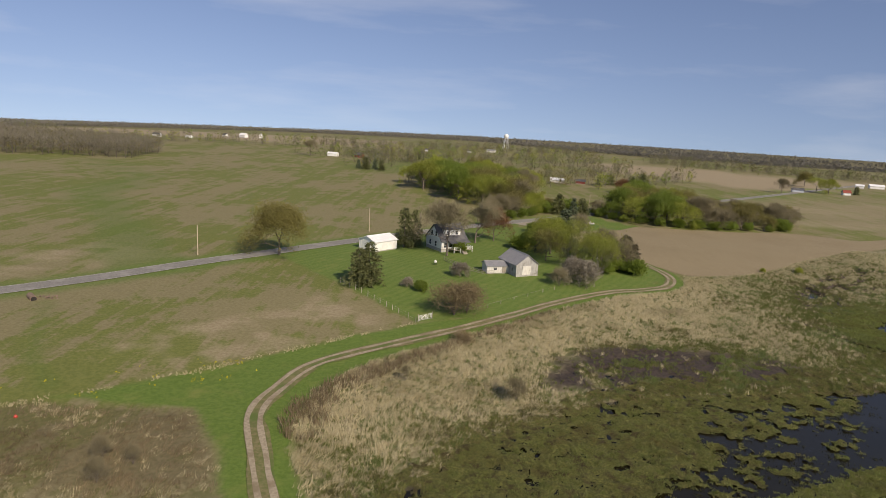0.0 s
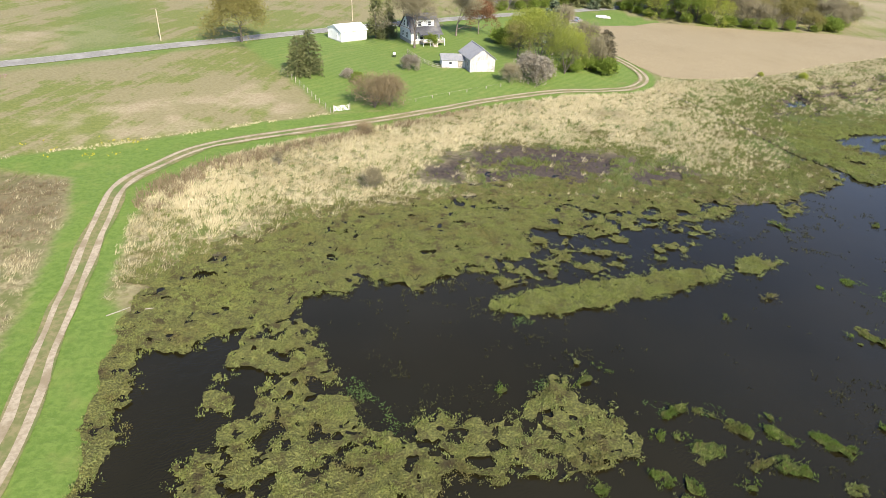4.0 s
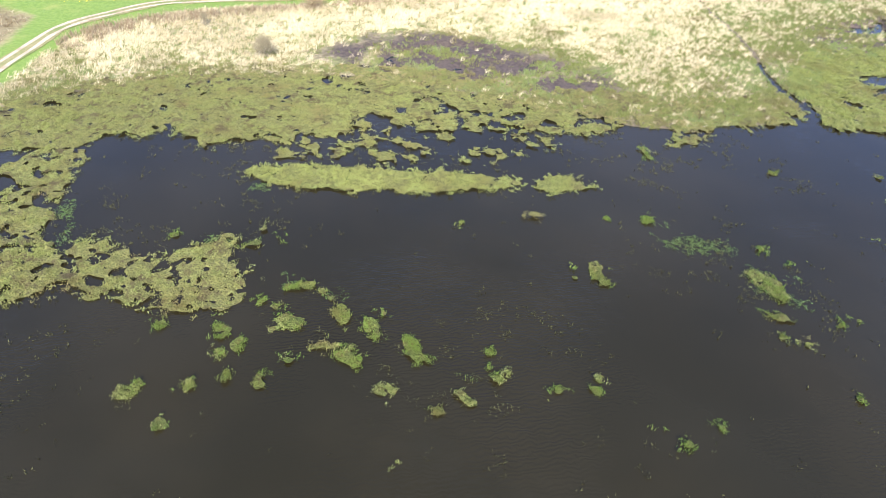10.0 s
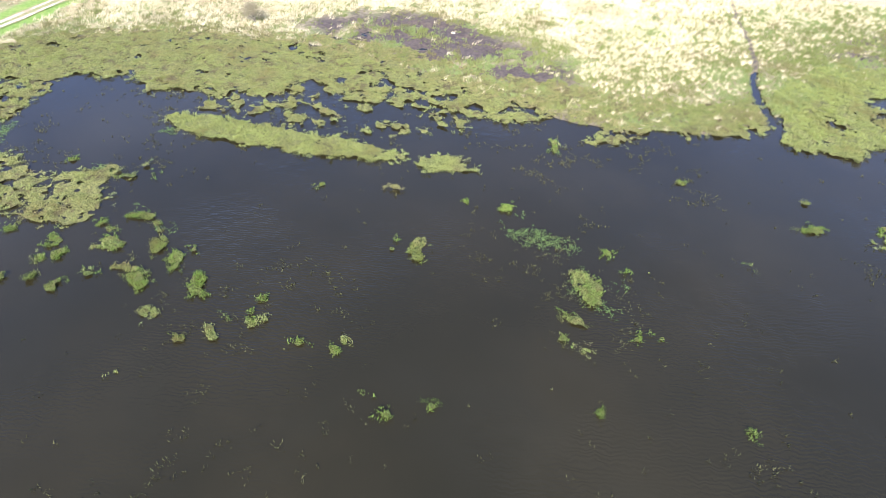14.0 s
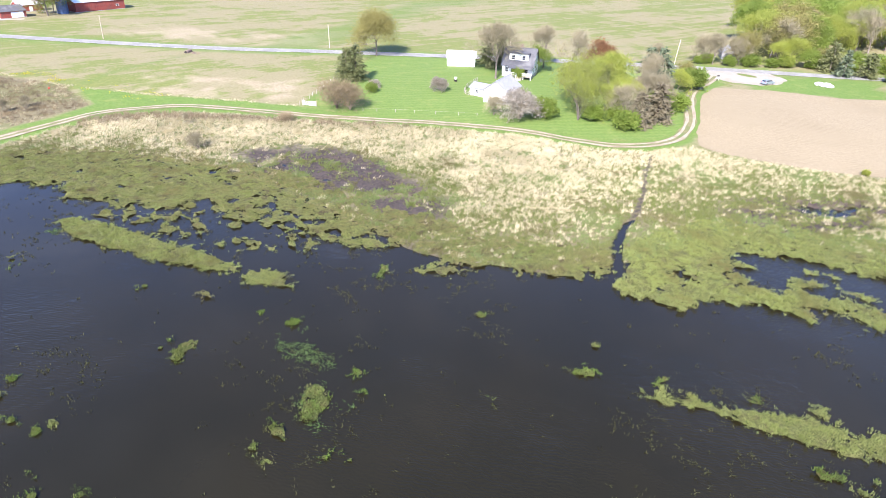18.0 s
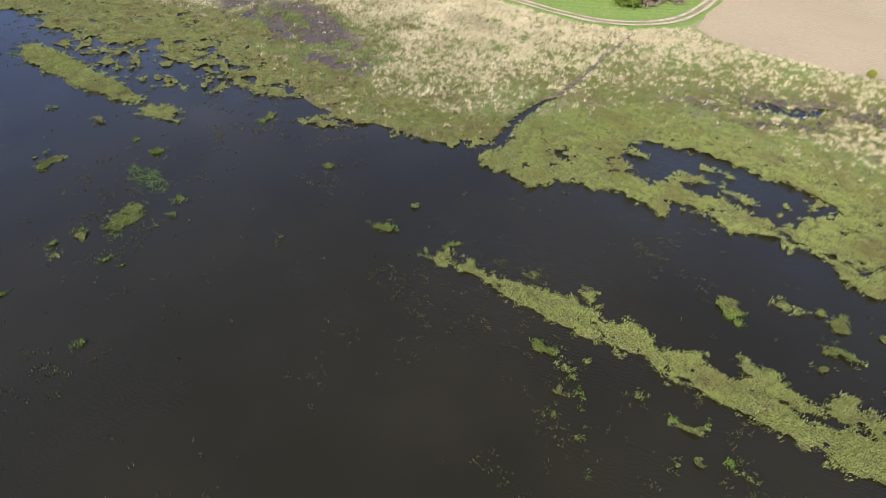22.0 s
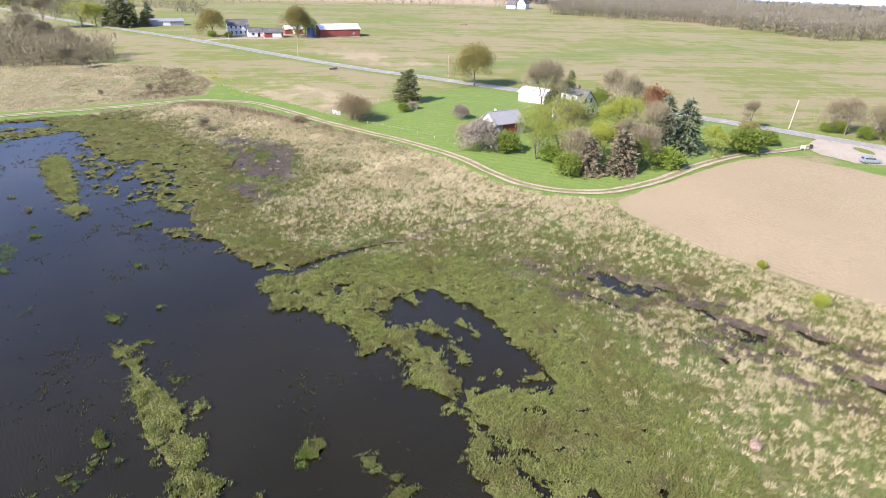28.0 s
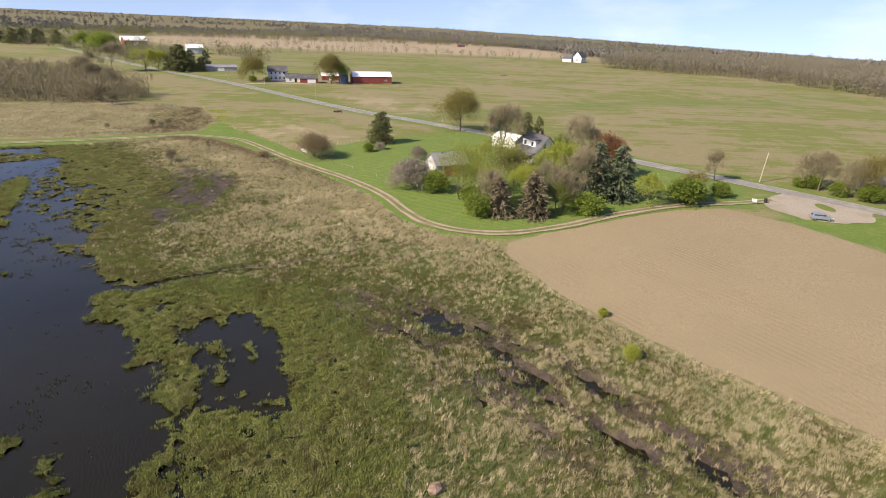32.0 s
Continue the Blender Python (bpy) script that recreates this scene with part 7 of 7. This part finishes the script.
for s in (-1, 1):
    for y0, y1 in ((-0.05, 0.62), (-0.95, -0.12), (-1.65, -1.02)):
        part("side_window", boxes((s * 0.765 - 0.02, y0, 1.03, s * 0.765 + 0.02, y1, 1.33)), GLASS, car)
    part("headlight", boxes((s * 0.62 - 0.16, 2.07, 0.62, s * 0.62 + 0.16, 2.19, 0.76), bevel=0.03), WHITE_PAINT, car)
    part("tail_light", boxes((s * 0.70 - 0.10, -2.21, 0.75, s * 0.70 + 0.10, -2.06, 0.95), bevel=0.03), RED_PAINT, car)
    part("mirror", boxes((s * 0.95 - 0.09, 0.62, 0.98, s * 0.95 + 0.09, 0.78, 1.12), bevel=0.03), SILVER, car)
    for y0 in (-1.35, 1.38):
        wheel = part("wheel", tube(bmesh.new(), (s * 0.78 - 0.10, y0, 0.32), (s * 0.78 + 0.10, y0, 0.32), 0.32, 0.32, 18), TYRE, car)
        part("rim", tube(bmesh.new(), (s * 0.80 - 0.105, y0, 0.32), (s * 0.80 + 0.105, y0, 0.32), 0.2, 0.2, 12), ROOF_METAL, wheel)


def rocks(name, label, category, x, y, count, reach, size, mat, seed, flat=0.6):
    """A heap of separate lumps."""
    r = random.Random(seed)
    top = thing(name, label, category, pose(x, y, land_at(x, y)))
    for k in range(count):
        a, d, s = r.uniform(0, math.tau), reach * math.sqrt(r.uniform(0, 1)), r.uniform(*size)
        bm = bmesh.new()
        bmesh.ops.create_icosphere(bm, subdivisions=1, radius=s)
        for v in bm.verts:
            v.co *= r.uniform(0.75, 1.2)
            v.co.z *= flat
        part("stone", bm, mat, top, m=pose(math.cos(a) * d * 1.3, math.sin(a) * d, s * 0.3 + max(0, 0.35 * (1 - d / reach)), r.uniform(0, 30), r.uniform(0, 30), r.uniform(0, 360)))
    return top


rocks("rubble_heap", "heap of white rubble on the grass near the road", "rubble", 61, 264, 40, 2.4, (0.3, 0.75), CHALK, 3)
rocks("culvert_stones", "stones round the mouth of a road culvert", "stones", -78.5, 119.6, 16, 1.8, (0.12, 0.3), STONE, 4)
rocks("boulder", "lone reddish boulder among the marsh grass", "boulder", 137.2, 169.6, 1, 0.01, (0.75, 0.8), STONE, 5, 0.7)
rocks("brush_heap", "dark heap of cut brush far out in the field", "heap", -285, 199, 14, 2.6, (0.5, 1.1), STONE, 8, 0.7)
rocks("marker", "small red marker on the rough ground", "marker", -53, 73, 1, 0.01, (0.28, 0.3), RED_PAINT, 6, 1.0)
culvert = thing("culvert_pipe", "culvert pipe under the road, dark disc for its shaded mouth", "culvert", pose(-80.2, 117.8, land_at(-80.2, 117.8) + 0.1, 0, 0, 45))
part("pipe", tube(bmesh.new(), (0, -1.0, 0.2), (0, 2.2, 0.2), 0.6, 0.6, 14), STONE, culvert)
# near-black disc caps the pipe: the shade inside, put in as colour
part("opening", tube(bmesh.new(), (0, -1.02, 0.2), (0, -0.9, 0.2), 0.5, 0.5, 14), DARK, culvert)
sign = thing("entrance_sign", "white sign board on posts at the end of the track", "sign", pose(39.3, 239.8, land_at(39.3, 239.8), 0, 0, 60))
part("board", boxes((-0.55, -0.03, 0.7, 0.55, 0.03, 1.35), bevel=0.01), WHITE_PAINT, sign)
for px in (-0.45, 0.45):
    part("post", boxes((px - 0.05, 0.03, -0.4, px + 0.05, 0.11, 1.4)), GREY_WOOD, sign)
for k in range(3):
    part("writing_bar", boxes((-0.4, -0.036, 0.85 + 0.15 * k, 0.4 - 0.1 * k, -0.03, 0.91 + 0.15 * k)), DARK, sign)
bin_ = thing("rubbish_bin", "dark rubbish bin beside the track's end", "bin", pose(37.6, 243.2, land_at(37.6, 243.2)))
part("drum", tube(bmesh.new(), (0, 0, -0.1), (0, 0, 1.0), 0.34, 0.38, 12), DARK, bin_)
part("lid", tube(bmesh.new(), (0, 0, 1.0), (0, 0, 1.08), 0.4, 0.36, 12), DARK, bin_)
for label, ax, ay, bx_, by_, rad in (("pale driftwood pole lying on the weed", -7.6, 49.6, -6.0, 51.6, 0.06), ("short grey log on the mud", -4.4, 51.9, -2.6, 52.6, 0.07), ("long pale log at the water's edge", 82.0, 106.1, 83.4, 108.8, 0.06),
                                      ("pale driftwood pole on the weed mat", 144.6, 151.5, 145.7, 152.7, 0.06)):
    log = thing("log", label, "log", pose(ax, ay, max(0.1, land_at(ax, ay) + 0.1)))
    bm = bmesh.new()
    p0, d = Vector((0, 0, 0)), Vector((bx_ - ax, by_ - ay, 0.05))
    tube(bm, p0, d * 0.5 + Vector((0.1, -0.05, 0.05)), rad, rad * 0.85, 7)
    tube(bm, d * 0.5 + Vector((0.1, -0.05, 0.05)), d, rad * 0.85, rad * 0.4, 7)
    part("stem", bm, GREY_WOOD, log)
    part("branch", tube(bmesh.new(), d * 0.6, d * 0.7 + Vector((0.3, -0.2, 0.2)), rad * 0.5, rad * 0.2, 5), GREY_WOOD, log)
gable_building("old_shed", "grey tumbledown shed half hidden by the wood", "shed", 22, 276, 40, 5, 6, 2.2, 4.0, BARN_WOOD, ROOF_METAL, [("door", "front", 0, 0.1, 1.2, 1.8, DARK)], ribs=6)

# the red farm down the road
gable_building("red_barn", "long dark red barn with a white metal roof", "barn", -199.2, 103.7, 17.5, 12, 23, 4.2, 6.4, RED_WOOD, WHITE_ROOF,
               [("big_door", "right", -4, 0.2, 4, 3.4, RED_WOOD), ("big_door", "right", 3, 0.2, 4, 3.4, RED_WOOD), ("window", "right", 8, 1.4, 1, 0.9, None), ("big_door", "front", 0, 0.2, 4.5, 3.6, RED_WOOD)], ribs=20, trim=WHITE_PAINT, boards=1.4)
gable_building("red_garage", "red garage with a dark roof and white door", "garage", -189.5, 75.0, 17.5, 8, 10, 2.8, 4.6, RED_WOOD, SHINGLE, [("big_door", "right", 1.5, 0.1, 4.6, 2.2, WHITE_PAINT), ("window", "front", 0, 1.2, 1, 1, None)], trim=WHITE_PAINT)
gable_building("red_outbuilding", "small red outbuilding with a pale roof", "shed", -207, 84, 17.5, 6, 10, 3.0, 4.6, RED_WOOD, WHITE_ROOF, [("door", "right", 0, 0.1, 1.2, 2, WHITE_PAINT)], ribs=8)
gable_building("neighbour_house", "two-storey blue-grey house beside the road", "house", -196, 54.5, 17.5, 8, 11, 5.6, 8.2, BLUE_WALL, SHINGLE,
               [("window", "right", k, z, 1.0, 1.4, None) for k in (-3.6, -1.2, 1.2, 3.6) for z in (1.2, 3.9)] + [("window", "front", k, z, 1.0, 1.4, None) for k in (-2, 2) for z in (1.2, 3.9)], trim=WHITE_PAINT, footing=0.5)
gable_building("house_annexe", "low white annexe joined to the house", "house", -191.5, 66.2, 17.5, 6.5, 8, 2.8, 4.6, SIDING, SHINGLE, [("window", "right", -1.5, 1.0, 1.2, 1.2, None), ("door", "right", 1.5, 0.2, 1.0, 2.0, DARK)], trim=WHITE_PAINT)
silo = thing("grain_bin", "dark blue steel grain bin beside the red barn", "grain bin", pose(-193.8, 100.3, land_at(-193.8, 100.3)))
part("drum", tube(bmesh.new(), (0, 0, -0.3), (0, 0, 5.2), 2.3, 2.3, 22), BLUE_STEEL, silo)
part("cone_roof", tube(bmesh.new(), (0, 0, 5.2), (0, 0, 6.3), 2.4, 0.3, 22), ROOF_METAL, silo)
for k in range(5):
    part("hoop", tube(bmesh.new(), (0, 0, 0.6 + k), (0, 0, 0.68 + k), 2.33, 2.33, 22), BLUE_STEEL, silo)
plant("oak", -189, 93.5, 16, "tall farm tree with olive buds by the red barn")
plant("green1", -195.5, 97, 12, "green-budding tree between the red barns")
plant("oak", -187.5, 48.5, 13.5, "broad olive-green tree beside the blue-grey house", wide=1.2, turn=1)
plant("bush1", -187, 48, 3, "round bush before the blue-grey house", "bush", 1.2)
plant("bush2", -186, 57, 2.5, "dark bush before the blue-grey house", "bush", 1.2)
ribbon("driveway", curve_through([(-168, 46), (-180, 58), (-184, 72), (-183, 84)], 3), 2.0, 0.06, GRAVEL, "pale gravel driveway to the red farm", "driveway")

# farther farms
gable_building("white_house", "white farmhouse with steep gables far across the fields", "house", -465, 281, 60, 9, 13, 5, 10, SIDING, SHINGLE, [("window", "front", 0, 1.5, 1.2, 1.6, None), ("window", "right", -3, 1.5, 1.2, 1.6, None), ("window", "right", 3, 1.5, 1.2, 1.6, None)], trim=WHITE_PAINT)
gable_building("white_wing", "lower white wing of the far farmhouse", "house", -468, 277, 150, 7, 9, 3.5, 7.5, SIDING, SHINGLE, [("window", "front", 0, 1.2, 1.2, 1.4, None)], trim=WHITE_PAINT)
gable_building("grey_hall", "long low grey building by the road", "shed", -243, -2, 22, 10, 20, 2.6, 3.8, ROOF_METAL, ROOF_METAL, [("big_door", "right", 0, 0.1, 4, 2.2, WHITE_PAINT)], ribs=12)
gable_building("grey_barn", "pale grey barn among trees", "barn", -402, -82, 30, 12, 14, 5, 8, BLUE_WALL, WHITE_ROOF, [("big_door", "right", 0, 0.1, 4, 3, WHITE_PAINT)], ribs=10)
gable_building("red_barn", "distant red barn with a white roof", "barn", -492, -187, 40, 14, 22, 5, 9, RED_WOOD, WHITE_ROOF, [("big_door", "right", 0, 0.1, 5, 3.5, WHITE_PAINT)], ribs=12)
tower = thing("silo", "tall white farm silo", "silo", pose(-506, -196, land_at(-506, -196)))
part("shaft", tube(bmesh.new(), (0, 0, -0.5), (0, 0, 7.5), 1.7, 1.7, 20), WHITE_PAINT, tower)
part("dome", tube(bmesh.new(), (0, 0, 7.5), (0, 0, 8.6), 1.75, 0.6, 20), WHITE_ROOF, tower)
for x, y, turn, w, l, eave, ridge, wall, roof, label in (
    (-101, 572, 75, 10, 16, 4, 6, WHITE_METAL, WHITE_ROOF, "distant white farm shed"), (-78, 572, 70, 9, 13, 4, 7.5, RED_WOOD, SHINGLE, "distant red farm building"), (-66, 580, 20, 8, 10, 5, 8, BLUE_WALL, SHINGLE, "distant grey house among trees"),
    (-262, 815, 60, 11, 18, 5, 9, SIDING, WHITE_ROOF, "distant white barn on the horizon fields"), (-246, 824, 10, 9, 10, 6, 10, SIDING, WHITE_ROOF, "tall white farmhouse far off"), (-284, 806, 60, 8, 10, 4, 7, SIDING, SHINGLE, "small white house far off"),
    (-323, 706, 80, 9, 16, 4, 7, SIDING, SHINGLE, "distant white house behind hedges"), (-292, 716, 80, 8, 12, 3, 5, SIDING, WHITE_ROOF, "distant low white building"), (84, 452, 80, 12, 18, 3, 5, SIDING, WHITE_ROOF, "house with a white roof behind the wood"),
    (99, 452, 80, 9, 12, 3, 5, RED_WOOD, SHINGLE, "brick-red house behind the wood"), (283, 500, 70, 9, 15, 3.2, 5.5, BLUE_WALL, SHINGLE, "low blue-grey house by a far lane"), (320, 500, 80, 8, 10, 3.6, 6.5, SIDING, RED_WOOD, "white house with a red roof"),
    (412, 596, 70, 12, 22, 4, 6.5, WHITE_METAL, WHITE_ROOF, "long white barn on a far farm"), (388, 588, 60, 9, 12, 4, 6, WHITE_METAL, WHITE_ROOF, "small white barn on a far farm"), (-24, 755, 75, 9, 16, 3.5, 6, SIDING, SHINGLE, "distant white bungalow among trees"),
    (30, 790, 75, 9, 14, 3.5, 6, SIDING, SHINGLE, "distant pale house among trees"), (60, 830, 75, 12, 20, 4, 6, PALE_WALL, ROOF_METAL, "distant tan farm shed"), (-640, 420, 40, 10, 18, 4, 7, SIDING, WHITE_ROOF, "far white barn near the woods"), (-700, 330, 40, 9, 14, 4, 7, SIDING, SHINGLE, "far white house near the woods"), (-560, 640, 40, 10, 16, 4, 7, SIDING, WHITE_ROOF, "far white farm building"),
    (-720, 160, 20, 10, 16, 4, 6, RED_WOOD, SHINGLE, "far red farm building")):
    gable_building("far_house", label, "house", x, y, turn, 0.55 * w, 0.55 * l, 0.65 * eave, 0.62 * ridge, wall, roof, [("window", "right", -1.6, 1.1, 1.2, 1.1, None), ("window", "right", 1.6, 1.1, 1.2, 1.1, None)], trim=WHITE_PAINT, group="distant farm buildings")
tank = thing("water_tower", "white water tower on the horizon", "water tower", pose(96, 1090, land_at(96, 1090)))
bm = bmesh.new()
bmesh.ops.create_uvsphere(bm, u_segments=16, v_segments=10, radius=4.0, matrix=pose(0, 0, 21))
part("tank", bm, WHITE_PAINT, tank)
for k in range(6):
    a = k * math.tau / 6
    part("leg", tube(bmesh.new(), (5 * math.cos(a), 5 * math.sin(a), -1), (3 * math.cos(a), 3 * math.sin(a), 19), 0.4, 0.4, 6), WHITE_PAINT, tank)
for k, (x, y, hh) in enumerate([(-124, 565, 13), (-60, 458, 9), (-54, 464, 8), (-48, 455, 8), (-66, 462, 7), (300, 512, 12), (272, 516, 9), (330, 508, 7), (108, 448, 8), (118, 455, 8)]):
    plant(("bare1", "pine1", "spruce2", "pine3", "spruce1", "spring2", "bare2", "pine2", "spruce3", "pine1")[k], x, y, hh, ("lone distant bare tree", "dark evergreen beside a distant farm")[k in (1, 2, 3, 4, 7, 8, 9)], "conifer" if k in (1, 2, 3, 4, 7, 8, 9) else "tree", 1.2, k)
for k, (x, y, hh) in enumerate([(-244, -12, 13), (-250, -20, 13), (-240, -20, 11), (-237, -2, 9), (-258, -30, 9), (-470, -300, 11), (-478, -285, 12), (-486, -268, 11), (-492, -256, 10)]):
    plant(f"pine{1 + k % 3}", x, y, hh, "dark evergreen beside the far road", "conifer", 1.3, k, "evergreens beside the far road")

# trees round the far farms beside the road
for k, (key, x, y, hh, wide, label) in enumerate([
        ("bare1", -218, -51, 17, 1.2, "tall bare willow beside the far road"), ("bare2", -206, -60, 14, 1.2, "bare grey tree beside the road"), ("bare3", -140, -25, 14, 1.1, "tall bare tree above the thicket"), ("bare1", -122, -8, 13, 1.1, "tall bare tree above the thicket"),
        ("bare2", -112, 8, 12, 1.0, "bare tree at the thicket's edge"), ("scrub1", -84, 16, 7, 1.0, "small bare tree beside the field"), ("scrub2", -78, 24, 6, 1.0, "small bare tree beside the field"), ("spring2", -229, -35, 14, 1.2, "roadside tree in young leaf"),
        ("spring3", -236, -30, 13, 1.2, "roadside tree in young leaf"), ("pine2", -230, -13, 17, 1.5, "tall dark pine beside the far road"), ("pine1", -238, -20, 15, 1.4, "dark pine in a roadside clump"), ("spruce1", -248, -3, 13, 1.3, "dark spruce by the long grey building"),
        ("green2", -389, -168, 16, 1.4, "green tree beside a distant farm"), ("green3", -384, -147, 17, 1.5, "broad green tree beside a distant farm"), ("green1", -396, -156, 15, 1.4, "green tree beside a distant farm"), ("pine1", -456, -280, 15, 1.6, "dark evergreen in a far row"),
        ("pine2", -462, -272, 16, 1.6, "dark evergreen in a far row"), ("pine3", -468, -262, 15, 1.6, "dark evergreen in a far row"), ("pine1", -474, -245, 14, 1.6, "dark evergreen in a far row"), ("oak", 319, 564, 13, 1.2, "round budding tree by a far lane"),
        ("spring1", 304, 502, 12, 1.3, "round yellow-green tree by a far lane"), ("bare3", 255, 480, 11, 1.2, "bare tree by a far lane"), ("pine2", 126, 408, 13, 1.3, "dark pine behind the wood"), ("pine3", 118, 402, 11, 1.3, "dark pine behind the wood"), ("red_maple", 112, 400, 9, 1.1, "reddish tree behind the wood")]):
    plant(key, x, y, hh, label, "conifer" if key[:4] in ("pine", "spru") else "tree", wide, k * 1.3)
p = np.concatenate([along([(-428, -18), (-502, 50), (-508, 145), (-470, 215)], 9, 5, 451), along([(-520, -40), (-640, -20), (-760, 30)], 11, 6, 452), along([(-700, -240), (-830, -130), (-1000, -90)], 12, 50, 453)])
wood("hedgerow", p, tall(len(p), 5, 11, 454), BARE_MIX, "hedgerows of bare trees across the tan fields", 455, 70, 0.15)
p = np.concatenate([along([(-330, 575), (-290, 640), (-220, 690), (-150, 715)], 9, 26, 461), along([(-110, 600), (-60, 600), (-20, 560), (10, 520)], 9, 30, 462), along([(-70, 640), (60, 700), (180, 720)], 11, 60, 463), along([(60, 415), (100, 440), (140, 470), (200, 520)], 9, 22, 464)])
wood("tree_belt", p, tall(len(p), 8, 15, 465), [BARK, FAR_TWIG, LEAF_SPRING, LEAF_GREEN, FAR_LEAF, LEAF_OLIVE], "groves of budding trees round the distant houses", 466, 120, 0.6, 1.1, 0.52)
